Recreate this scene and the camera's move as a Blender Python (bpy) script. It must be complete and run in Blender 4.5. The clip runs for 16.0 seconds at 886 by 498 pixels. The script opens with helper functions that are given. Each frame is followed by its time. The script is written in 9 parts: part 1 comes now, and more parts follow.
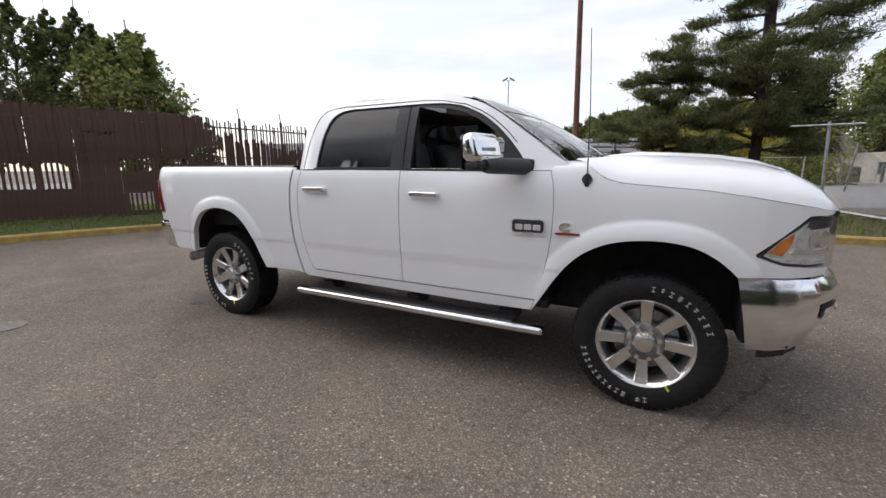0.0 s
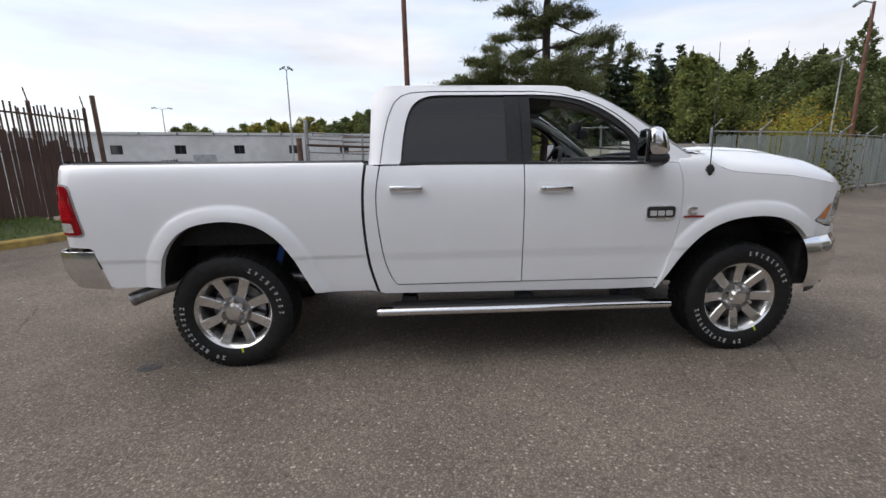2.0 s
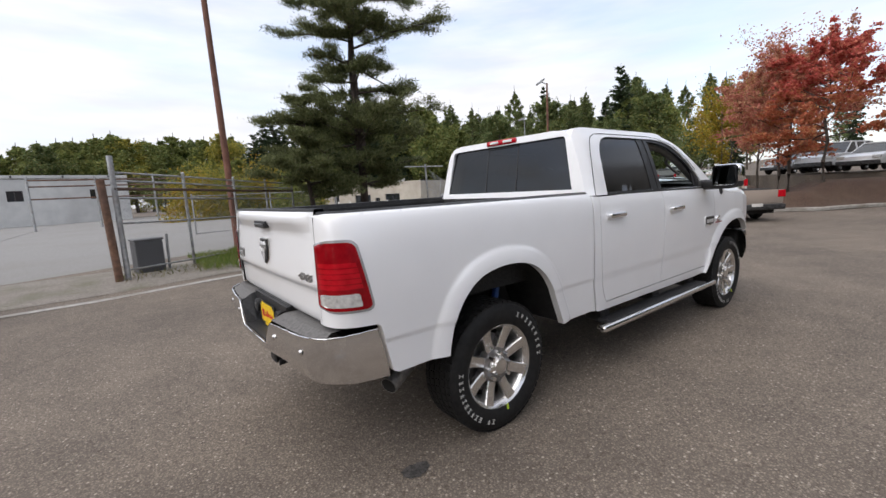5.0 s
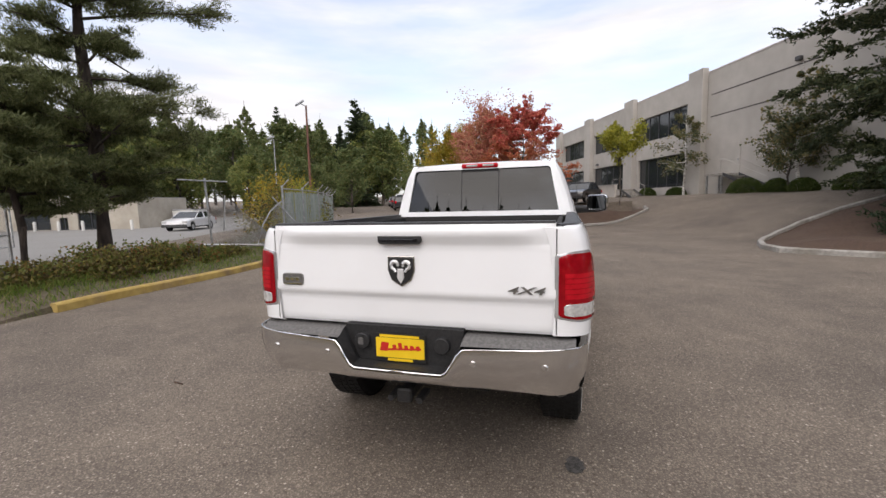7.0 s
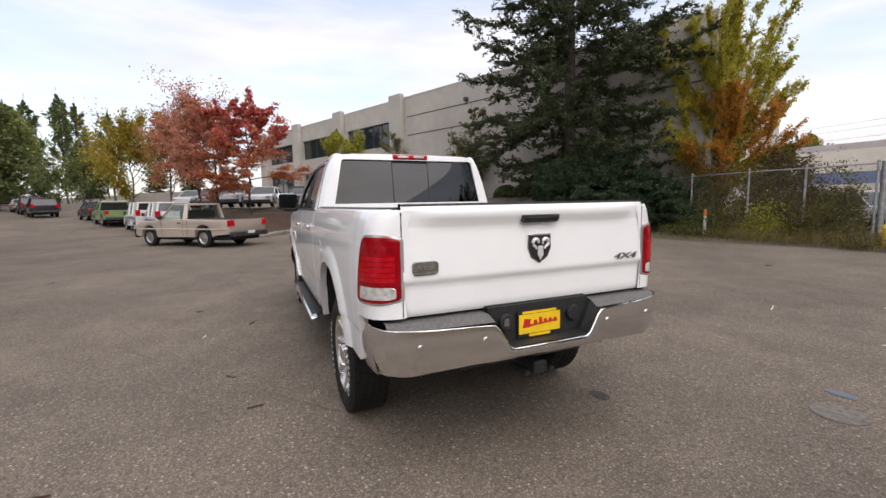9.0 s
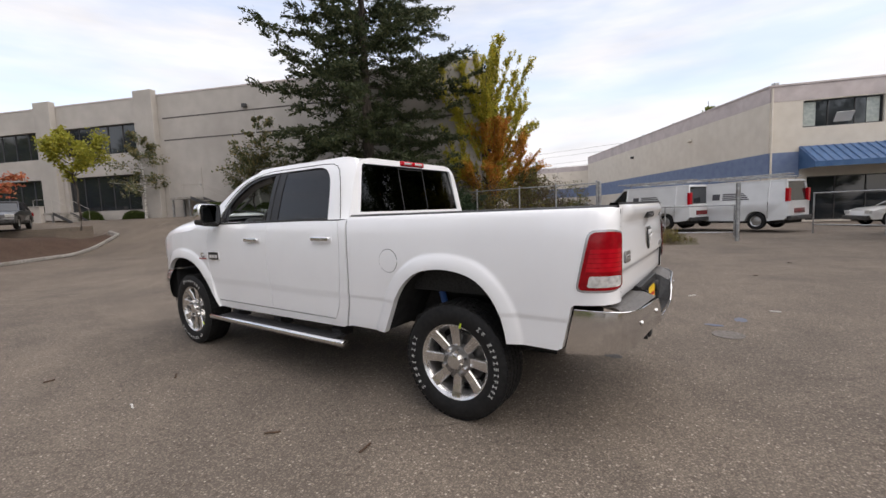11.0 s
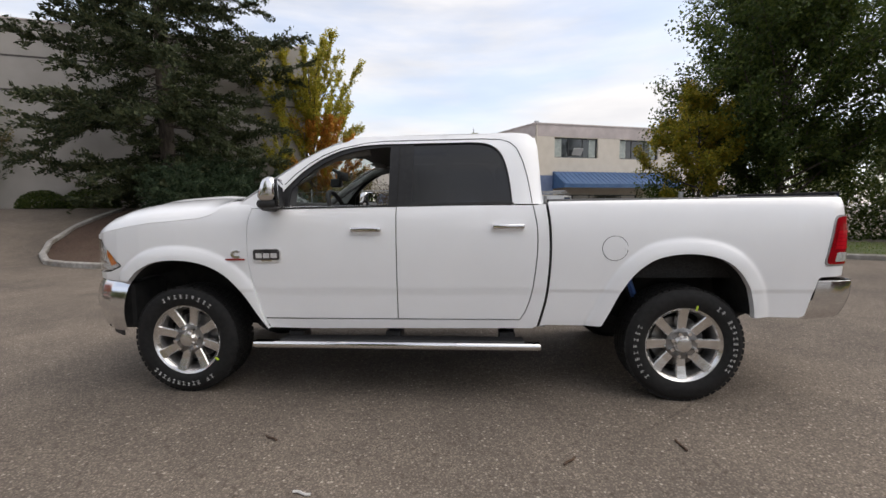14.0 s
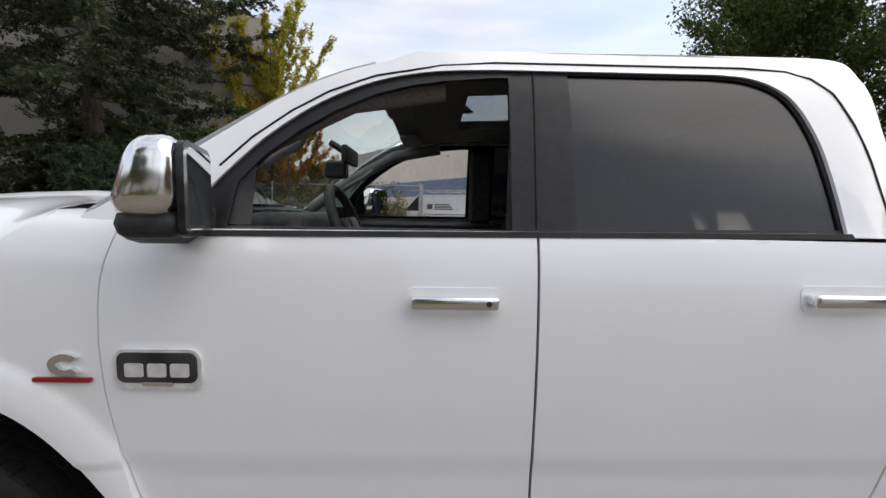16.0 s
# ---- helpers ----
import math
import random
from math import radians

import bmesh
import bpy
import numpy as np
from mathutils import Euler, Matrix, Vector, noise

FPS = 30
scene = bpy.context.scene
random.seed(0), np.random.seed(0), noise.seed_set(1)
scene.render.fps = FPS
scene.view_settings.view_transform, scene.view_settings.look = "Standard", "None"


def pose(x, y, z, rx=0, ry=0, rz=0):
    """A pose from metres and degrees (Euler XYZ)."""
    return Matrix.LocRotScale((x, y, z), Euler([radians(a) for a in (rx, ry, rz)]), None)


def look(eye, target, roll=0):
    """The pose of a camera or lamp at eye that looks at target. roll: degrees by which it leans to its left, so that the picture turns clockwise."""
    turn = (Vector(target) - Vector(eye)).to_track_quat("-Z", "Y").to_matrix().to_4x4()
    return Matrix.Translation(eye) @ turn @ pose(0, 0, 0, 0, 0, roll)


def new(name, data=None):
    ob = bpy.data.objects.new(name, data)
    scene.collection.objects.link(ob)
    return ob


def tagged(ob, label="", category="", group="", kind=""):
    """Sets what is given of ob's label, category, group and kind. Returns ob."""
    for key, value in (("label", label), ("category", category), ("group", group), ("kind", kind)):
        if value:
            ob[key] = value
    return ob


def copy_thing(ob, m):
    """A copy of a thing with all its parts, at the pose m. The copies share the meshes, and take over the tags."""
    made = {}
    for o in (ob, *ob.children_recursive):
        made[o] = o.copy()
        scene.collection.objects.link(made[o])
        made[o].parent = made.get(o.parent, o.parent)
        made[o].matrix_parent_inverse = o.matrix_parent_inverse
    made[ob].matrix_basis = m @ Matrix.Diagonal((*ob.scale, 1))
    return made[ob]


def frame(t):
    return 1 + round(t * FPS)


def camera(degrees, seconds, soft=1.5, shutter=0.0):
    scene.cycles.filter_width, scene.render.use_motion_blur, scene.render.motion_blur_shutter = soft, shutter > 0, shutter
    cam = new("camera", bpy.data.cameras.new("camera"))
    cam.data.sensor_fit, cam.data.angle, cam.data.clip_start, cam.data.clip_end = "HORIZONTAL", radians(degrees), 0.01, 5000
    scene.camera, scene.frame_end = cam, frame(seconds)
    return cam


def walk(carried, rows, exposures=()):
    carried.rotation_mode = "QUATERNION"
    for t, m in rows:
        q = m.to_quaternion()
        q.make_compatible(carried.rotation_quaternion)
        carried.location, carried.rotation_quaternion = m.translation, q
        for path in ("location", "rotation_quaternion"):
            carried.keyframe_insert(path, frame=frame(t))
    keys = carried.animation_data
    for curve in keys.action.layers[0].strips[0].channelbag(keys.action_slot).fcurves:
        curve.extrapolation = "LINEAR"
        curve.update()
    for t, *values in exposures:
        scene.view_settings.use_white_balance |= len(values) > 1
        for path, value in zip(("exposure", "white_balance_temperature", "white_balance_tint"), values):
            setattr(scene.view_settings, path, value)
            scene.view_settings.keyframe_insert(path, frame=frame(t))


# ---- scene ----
cam = camera(92.9, 16.0)

PATH = [
    (0, (1.935, -3.599, 1.465), (1.022, -1.859, 1.089), -0.2),
    (0.5, (1.287, -3.759, 1.479), (0.529, -1.942, 1.129), 0.6),
    (1, (0.697, -3.865, 1.469), (0.223, -1.96, 1.086), 1.9),
    (1.5, (0.071, -3.852, 1.469), (-0.126, -1.897, 1.099), 2.7),
    (2, (-0.516, -3.9, 1.482), (-0.421, -1.944, 1.072), -0.8),
    (2.5, (-1.086, -3.867, 1.464), (-0.887, -1.912, 1.093), -3.3),
    (3, (-1.613, -3.822, 1.48), (-1.231, -1.881, 1.182), -2.0),
    (3.2, (-1.817, -3.789, 1.494), (-1.384, -1.862, 1.177), 1.1),
    (3.9, (-2.588, -3.573, 1.527), (-1.893, -1.723, 1.221), -0.3),
    (4.6, (-3.353, -3.13, 1.56), (-2.342, -1.43, 1.265), -1.6),
    (5.3, (-3.987, -2.535, 1.593), (-2.633, -1.091, 1.309), -3.0),
    (5.5, (-4.153, -2.378, 1.628), (-2.699, -1.037, 1.332), -1.9),
    (6, (-4.513, -1.888, 1.638), (-2.852, -0.8, 1.391), -4.3),
    (6.5, (-4.886, -1.427, 1.641), (-3.045, -0.68, 1.413), -1.7),
    (7, (-5.089, -0.858, 1.611), (-3.184, -0.289, 1.392), -1.4),
    (7.5, (-5.23, -0.281, 1.58), (-3.259, -0.008, 1.379), -1.7),
    (8, (-5.216, 0.304, 1.539), (-3.229, 0.272, 1.313), 0.7),
    (8.5, (-5.145, 0.886, 1.537), (-3.198, 0.474, 1.339), -0.5),
    (9, (-4.958, 1.44, 1.518), (-3.135, 0.647, 1.296), -1.0),
    (9.5, (-4.656, 1.963, 1.544), (-2.987, 0.877, 1.352), -0.7),
    (10, (-4.356, 2.465, 1.548), (-2.891, 1.12, 1.339), -1.8),
    (10.2, (-4.186, 2.645, 1.531), (-2.742, 1.274, 1.346), -2.6),
    (10.9, (-3.611, 3.277, 1.505), (-2.434, 1.67, 1.325), -2.3),
    (11.6, (-2.886, 3.772, 1.479), (-1.981, 1.997, 1.305), -2.1),
    (12.3, (-2.1, 4.074, 1.453), (-1.422, 2.2, 1.284), -1.8),
    (12.5, (-1.86, 4.135, 1.422), (-1.179, 2.264, 1.233), -2.9),
    (13, (-1.314, 4.261, 1.411), (-0.825, 2.328, 1.246), -1.0),
    (13.5, (-0.825, 4.244, 1.403), (-0.469, 2.29, 1.17), -2.2),
    (14, (-0.361, 4.045, 1.408), (-0.222, 2.057, 1.234), -0.6),
    (14.5, (0.074, 3.71, 1.329), (-0.012, 1.733, 1.042), -0.6),
    (15, (0.327, 3.188, 1.352), (0.263, 1.212, 1.055), 0.3),
    (15.5, (0.421, 2.641, 1.399), (0.348, 0.655, 1.176), -0.5),
    (16, (0.472, 2.065, 1.524), (0.433, 0.075, 1.333), 1.0),
]
walk(cam, [(t, look(eye, target, roll)) for t, eye, target, roll in PATH], [(0, 0.92, 6600, 12), (3, 0.76, 6400, 11), (5.5, 0.98, 6650, 13), (8, 0.94, 6850, 14), (10, 0.98, 6850, 14), (12.5, 0.82, 6850, 13), (14.5, 0.84, 6850, 12), (16, 0.86, 6700, 11)])

# ---- world and sun: bright thin overcast with blue gaps ----
world = bpy.data.worlds.new("world")
scene.world = world
world.use_nodes = True
wn, wl = world.node_tree.nodes, world.node_tree.links
SUN_EL, SUN_ROT = 50.0, 272.0
sky = wn.new("ShaderNodeTexSky")
sky.sky_type, sky.sun_disc = "NISHITA", False
sky.sun_elevation, sky.sun_rotation = radians(SUN_EL), radians(SUN_ROT)
sky.air_density, sky.dust_density = 1.0, 2.0
w_co = wn.new("ShaderNodeTexCoord")
w_map = wn.new("ShaderNodeMapping")
w_map.inputs["Scale"].default_value = (1.0, 1.0, 5.0)
w_map.inputs["Rotation"].default_value = (0.12, 0.08, 0.4)
wl.new(w_co.outputs["Generated"], w_map.inputs["Vector"])
w_noise = wn.new("ShaderNodeTexNoise")
w_noise.inputs["Scale"].default_value = 1.6
w_noise.inputs["Detail"].default_value = 7.0
w_noise.inputs["Roughness"].default_value = 0.55
wl.new(w_map.outputs[0], w_noise.inputs["Vector"])
w_ramp = wn.new("ShaderNodeValToRGB")
w_ramp.color_ramp.elements[0].position, w_ramp.color_ramp.elements[1].position = 0.38, 0.60
w_ramp.color_ramp.elements[0].color = (0.45, 0.45, 0.45, 1)
wl.new(w_noise.outputs["Fac"], w_ramp.inputs["Fac"])
w_n2 = wn.new("ShaderNodeTexNoise")
w_n2.inputs["Scale"].default_value = 4.0
w_n2.inputs["Detail"].default_value = 6.0
wl.new(w_map.outputs[0], w_n2.inputs["Vector"])
w_cloud = wn.new("ShaderNodeValToRGB")
w_cloud.color_ramp.elements[0].color = (4.6, 4.8, 5.15, 1)
w_cloud.color_ramp.elements[1].color = (5.9, 6.0, 6.2, 1)
w_cloud.color_ramp.elements[0].position, w_cloud.color_ramp.elements[1].position = 0.3, 0.7
wl.new(w_n2.outputs["Fac"], w_cloud.inputs["Fac"])
w_gain = wn.new("ShaderNodeMix")
w_gain.data_type = "RGBA"
w_gain.blend_type = "MULTIPLY"
w_gain.inputs["Factor"].default_value = 1.0
w_gain.inputs[7].default_value = (1.6, 1.6, 1.6, 1)
wl.new(sky.outputs[0], w_gain.inputs[6])
w_mix = wn.new("ShaderNodeMix")
w_mix.data_type = "RGBA"
wl.new(w_ramp.outputs["Color"], w_mix.inputs["Factor"])
wl.new(w_gain.outputs[2], w_mix.inputs[6])
wl.new(w_cloud.outputs["Color"], w_mix.inputs[7])
wl.new(w_mix.outputs[2], wn["Background"].inputs["Color"])
wn["Background"].inputs["Strength"].default_value = 0.098

sun = new("sun", bpy.data.lights.new("sun", "SUN"))
sun.data.energy, sun.data.angle, sun.data.color = 1.0, radians(75), (1.0, 0.96, 0.9)
sun.matrix_world = look((0, 0, 0), (-math.sin(radians(SUN_ROT)) * math.cos(radians(SUN_EL)), -math.cos(radians(SUN_ROT)) * math.cos(radians(SUN_EL)), -math.sin(radians(SUN_EL))))

# ---- helpers of this scene ----
import mathutils


def part(name, data, material, parent=None, label="", smooth=None):
    """One mesh object from a bmesh or a mesh, under a thing or a part."""
    if isinstance(data, bmesh.types.BMesh):
        me = bpy.data.meshes.new(name)
        data.to_mesh(me)
        data.free()
    else:
        me = data
    if material is not None and not me.materials:
        me.materials.append(material)
    if smooth is not None:
        me.polygons.foreach_set("use_smooth", [True] * len(me.polygons))
        me.set_sharp_from_angle(angle=radians(smooth))
    ob = new(name, me)
    if parent is not None:
        ob.parent = parent
    if label:
        ob["label"] = label
    return ob


def thing(name, label, category, group="", kind="", m=None):
    ob = new(name)
    ob.empty_display_size = 0.2
    if m is not None:
        ob.matrix_world = m
    return tagged(ob, label, category, group, kind)


def add_box(bm, x0, x1, y0, y1, z0, z1, bevel=0.0, m=None, seg=1):
    """A box with rounded edges, added to a bmesh."""
    mat = Matrix.LocRotScale(((x0 + x1) / 2, (y0 + y1) / 2, (z0 + z1) / 2), None, (abs(x1 - x0), abs(y1 - y0), abs(z1 - z0)))
    got = bmesh.ops.create_cube(bm, size=1.0, matrix=mat)
    vs = got["verts"]
    if bevel > 0:
        es = list({e for v in vs for e in v.link_edges})
        res = bmesh.ops.bevel(bm, geom=es, offset=bevel, segments=seg, affect="EDGES", profile=0.5)
        vs = list({v for f in res["faces"] for v in f.verts} | {v for v in vs if v.is_valid})
    if m is not None:
        bmesh.ops.transform(bm, matrix=m, verts=vs)
    return vs


def box_mesh(x0, x1, y0, y1, z0, z1, bevel=0.0, m=None, seg=1):
    bm = bmesh.new()
    add_box(bm, x0, x1, y0, y1, z0, z1, bevel, m, seg)
    return bm


def add_tube(bm, a, b, r0, r1=None, n=8, caps=True):
    """A tapered round bar from a to b."""
    a, b = Vector(a), Vector(b)
    d = b - a
    q = d.to_track_quat("Z", "Y").to_matrix().to_4x4()
    bmesh.ops.create_cone(bm, cap_ends=caps, segments=n, radius1=r0, radius2=r0 if r1 is None else r1, depth=d.length, matrix=Matrix.Translation((a + b) / 2) @ q)


def add_path(bm, pts, r, n=8):
    """A bent round bar through points."""
    pts = [Vector(p) for p in pts]
    rings = []
    for i, p in enumerate(pts):
        d = (pts[min(i + 1, len(pts) - 1)] - pts[max(i - 1, 0)]).normalized()
        q = d.to_track_quat("Z", "Y").to_matrix()
        rr = r[i] if isinstance(r, (list, tuple)) else r
        rings.append([bm.verts.new(p + q @ Vector((rr * math.cos(2 * math.pi * k / n), rr * math.sin(2 * math.pi * k / n), 0))) for k in range(n)])
    for a, b in zip(rings, rings[1:]):
        for k in range(n):
            bm.faces.new((a[k], a[(k + 1) % n], b[(k + 1) % n], b[k]))
    bm.faces.new(rings[0][::-1])
    bm.faces.new(rings[-1])


def lathe(profile, n=48, axis="y", close=False):
    """A turned shape about an axis through the origin: profile of (radius, along)."""
    bm = bmesh.new()
    rings = []
    for r, h in profile:
        ring = []
        for k in range(n):
            c, s = math.cos(2 * math.pi * k / n) * r, math.sin(2 * math.pi * k / n) * r
            ring.append(bm.verts.new((c, h, s) if axis == "y" else (c, s, h)))
        rings.append(ring)
    pairs = list(zip(rings, rings[1:])) + ([(rings[-1], rings[0])] if close else [])
    for a, b in pairs:
        for k in range(n):
            bm.faces.new((a[k], a[(k + 1) % n], b[(k + 1) % n], b[k]))
    bmesh.ops.recalc_face_normals(bm, faces=bm.faces)
    return bm


def interp(x, table):
    return np.interp(x, [p[0] for p in table], [p[1] for p in table])


def grid_surface(us, vs, f):
    """A sheet of quads: f(u, v) gives the place."""
    bm = bmesh.new()
    rows = [[bm.verts.new(f(u, v)) for v in vs] for u in us]
    for a, b in zip(rows, rows[1:]):
        for i in range(len(vs) - 1):
            bm.faces.new((a[i], a[i + 1], b[i + 1], b[i]))
    return bm


def inside(px, py, poly):
    """Which points lie in a polygon."""
    px, py = np.asarray(px), np.asarray(py)
    hit = np.zeros(px.shape, bool)
    n = len(poly)
    for i in range(n):
        (x0, y0), (x1, y1) = poly[i], poly[(i + 1) % n]
        if y0 == y1:
            continue
        cond = (py < max(y0, y1)) & (py >= min(y0, y1))
        hit ^= cond & (px < (x1 - x0) * (py - y0) / (y1 - y0) + x0)
    return hit


def densify(poly, step, closed=True):
    out = []
    n = len(poly)
    for i in range(n if closed else n - 1):
        a, b = poly[i], poly[(i + 1) % n]
        k = max(1, int(math.ceil(math.hypot(b[0] - a[0], b[1] - a[1]) / step)))
        out += [(a[0] + (b[0] - a[0]) * j / k, a[1] + (b[1] - a[1]) * j / k) for j in range(k)]
    if not closed:
        out.append(tuple(poly[-1]))
    return out


def polyline_distance(px, pz, line):
    best = np.full(np.shape(px), 1e9)
    for (x0, z0), (x1, z1) in zip(line, line[1:]):
        dx, dz = x1 - x0, z1 - z0
        t = np.clip(((px - x0) * dx + (pz - z0) * dz) / (dx * dx + dz * dz), 0, 1)
        best = np.minimum(best, np.hypot(px - x0 - t * dx, pz - z0 - t * dz))
    return best


def sheet(outline, place, holes=(), step=0.04, depth=0.02, inward=None):
    """A curved panel: the flat outline, filled with a fine net, laid in space by place(u, v) -> (n, 3), with a returned rim."""
    loops = [densify(outline, step)] + [densify(h, step) for h in holes]
    verts, edges = [], []
    for lp in loops:
        k = len(verts)
        verts += lp
        edges += [(k + i, k + (i + 1) % len(lp)) for i in range(len(lp))]
    us, vs = [p[0] for p in outline], [p[1] for p in outline]
    gu, gv = np.meshgrid(np.arange(min(us) + step / 2, max(us), step), np.arange(min(vs) + step / 2, max(vs), step))
    gu, gv = gu.ravel(), gv.ravel()
    ok = inside(gu, gv, outline)
    for h in holes:
        ok &= ~inside(gu, gv, h)
    gu, gv = gu[ok], gv[ok]
    ok = np.ones(gu.shape, bool)
    for lp in loops:
        ok &= polyline_distance(gu, gv, lp + [lp[0]]) > 0.45 * step
    verts += list(zip(gu[ok].tolist(), gv[ok].tolist()))
    vo, _, fo, *_ = mathutils.geometry.delaunay_2d_cdt([Vector(v) for v in verts], edges, [], 0, 1e-5)
    v2 = np.array([tuple(v) for v in vo])
    cen = np.array([v2[list(f)].mean(0) for f in fo])
    ok = inside(cen[:, 0], cen[:, 1], outline)
    for h in holes:
        ok &= ~inside(cen[:, 0], cen[:, 1], h)
    p3 = np.asarray(place(v2[:, 0], v2[:, 1]))
    bm = bmesh.new()
    bv = [bm.verts.new(p) for p in p3]
    for f, k in zip(fo, ok):
        if k:
            bm.faces.new([bv[i] for i in f])
    bmesh.ops.delete(bm, geom=[v for v in bm.verts if not v.link_faces], context="VERTS")
    if inward is not None and depth > 0:
        rim = [e for e in bm.edges if len(e.link_faces) == 1]
        got = bmesh.ops.extrude_edge_only(bm, edges=rim)
        w = Vector(inward) * depth
        for v in got["geom"]:
            if isinstance(v, bmesh.types.BMVert):
                v.co += w
    bmesh.ops.recalc_face_normals(bm, faces=bm.faces)
    return bm


# ---- materials ----
def material(name, colour=(0.5, 0.5, 0.5), rough=0.5, metal=0.0, coat=0.0, spec=0.5):
    m = bpy.data.materials.new(name)
    m.use_nodes = True
    b = m.node_tree.nodes["Principled BSDF"]
    b.inputs["Base Color"].default_value = (*colour, 1)
    b.inputs["Roughness"].default_value = rough
    b.inputs["Metallic"].default_value = metal
    b.inputs["Coat Weight"].default_value = coat
    b.inputs["Coat Roughness"].default_value = 0.04
    b.inputs["Specular IOR Level"].default_value = spec
    return m


def noisy(name, low, high, scale, rough=0.6, metal=0.0, bump=0.0, bump_scale=None, detail=6.0, second=None, second_scale=0.5, second_mix=0.3, stretch=(1, 1, 1), coat=0.0, spec=0.5, spread=(0.35, 0.65)):
    """A surface whose colour wanders between two tones at two scales, with fine relief."""
    m = material(name, low, rough, metal, coat, spec)
    n, l = m.node_tree.nodes, m.node_tree.links
    b = n["Principled BSDF"]
    co, mp = n.new("ShaderNodeTexCoord"), n.new("ShaderNodeMapping")
    mp.inputs["Scale"].default_value = stretch
    l.new(co.outputs["Object"], mp.inputs["Vector"])
    t = n.new("ShaderNodeTexNoise")
    t.inputs["Scale"].default_value, t.inputs["Detail"].default_value = scale, detail
    l.new(mp.outputs[0], t.inputs["Vector"])
    r = n.new("ShaderNodeValToRGB")
    r.color_ramp.elements[0].color, r.color_ramp.elements[1].color = (*low, 1), (*high, 1)
    r.color_ramp.elements[0].position, r.color_ramp.elements[1].position = spread
    l.new(t.outputs["Fac"], r.inputs["Fac"])
    out = r.outputs["Color"]
    if second is not None:
        t2 = n.new("ShaderNodeTexNoise")
        t2.inputs["Scale"].default_value, t2.inputs["Detail"].default_value = second_scale, 4.0
        l.new(mp.outputs[0], t2.inputs["Vector"])
        r2 = n.new("ShaderNodeValToRGB")
        r2.color_ramp.elements[0].position, r2.color_ramp.elements[1].position = 0.45, 0.7
        r2.color_ramp.elements[1].color = (second_mix, second_mix, second_mix, 1)
        l.new(t2.outputs["Fac"], r2.inputs["Fac"])
        mx = n.new("ShaderNodeMix")
        mx.data_type = "RGBA"
        l.new(r2.outputs["Color"], mx.inputs["Factor"])
        l.new(out, mx.inputs[6])
        mx.inputs[7].default_value = (*second, 1)
        out = mx.outputs[2]
    l.new(out, b.inputs["Base Color"])
    if bump > 0:
        t3 = n.new("ShaderNodeTexNoise")
        t3.inputs["Scale"].default_value, t3.inputs["Detail"].default_value = bump_scale or scale * 2, 5.0
        l.new(mp.outputs[0], t3.inputs["Vector"])
        bp = n.new("ShaderNodeBump")
        bp.inputs["Strength"].default_value = bump
        bp.inputs["Distance"].default_value = 0.01
        l.new(t3.outputs["Fac"], bp.inputs["Height"])
        l.new(bp.outputs["Normal"], b.inputs["Normal"])
    return m


def glass(name, tint, gloss=1.0, ior=1.5, rough=0.01):
    """Thin sheet glass: tinted see-through, with a mirror's share by the angle."""
    m = bpy.data.materials.new(name)
    m.use_nodes = True
    n, l = m.node_tree.nodes, m.node_tree.links
    n.remove(n["Principled BSDF"])
    tr, gl, lw, mx = n.new("ShaderNodeBsdfTransparent"), n.new("ShaderNodeBsdfGlossy"), n.new("ShaderNodeLayerWeight"), n.new("ShaderNodeMixShader")
    tr.inputs["Color"].default_value = (*tint, 1)
    gl.inputs["Roughness"].default_value = rough
    gl.inputs["Color"].default_value = (gloss, gloss, gloss, 1)
    lw.inputs["Blend"].default_value = 0.5
    f0 = ((ior - 1) / (ior + 1)) ** 2
    pw, ma = n.new("ShaderNodeMath"), n.new("ShaderNodeMath")
    pw.operation, ma.operation = "POWER", "MULTIPLY_ADD"
    pw.inputs[1].default_value = 5.0
    ma.inputs[1].default_value, ma.inputs[2].default_value = 1 - f0, f0
    l.new(lw.outputs["Facing"], pw.inputs[0])
    l.new(pw.outputs[0], ma.inputs[0])
    l.new(ma.outputs[0], mx.inputs[0])
    l.new(tr.outputs[0], mx.inputs[1])
    l.new(gl.outputs[0], mx.inputs[2])
    l.new(mx.outputs[0], n["Material Output"].inputs["Surface"])
    return m


def leafy(name, tones, spread=0.5, rough=0.6, through_light=0.4):
    """Foliage: every leaf or clump takes its own tone, and lets a little light through."""
    m = material(name, tones[0], rough, spec=0.25)
    n, l = m.node_tree.nodes, m.node_tree.links
    b = n["Principled BSDF"]
    g = n.new("ShaderNodeNewGeometry")
    r = n.new("ShaderNodeValToRGB")
    for i, tone in enumerate(tones):
        p = i / max(1, len(tones) - 1)
        e = r.color_ramp.elements[i] if i < 2 and len(tones) <= 2 else (r.color_ramp.elements[0] if i == 0 else r.color_ramp.elements.new(p) if i < len(tones) - 1 else r.color_ramp.elements[-1])
        e.color = (*tone, 1)
    l.new(g.outputs["Random Per Island"], r.inputs["Fac"])
    l.new(r.outputs["Color"], b.inputs["Base Color"])
    tl, mx = n.new("ShaderNodeBsdfTranslucent"), n.new("ShaderNodeMixShader")
    l.new(r.outputs["Color"], tl.inputs["Color"])
    mx.inputs[0].default_value = through_light
    l.new(b.outputs[0], mx.inputs[1])
    l.new(tl.outputs[0], mx.inputs[2])
    l.new(mx.outputs[0], n["Material Output"].inputs["Surface"])
    return m


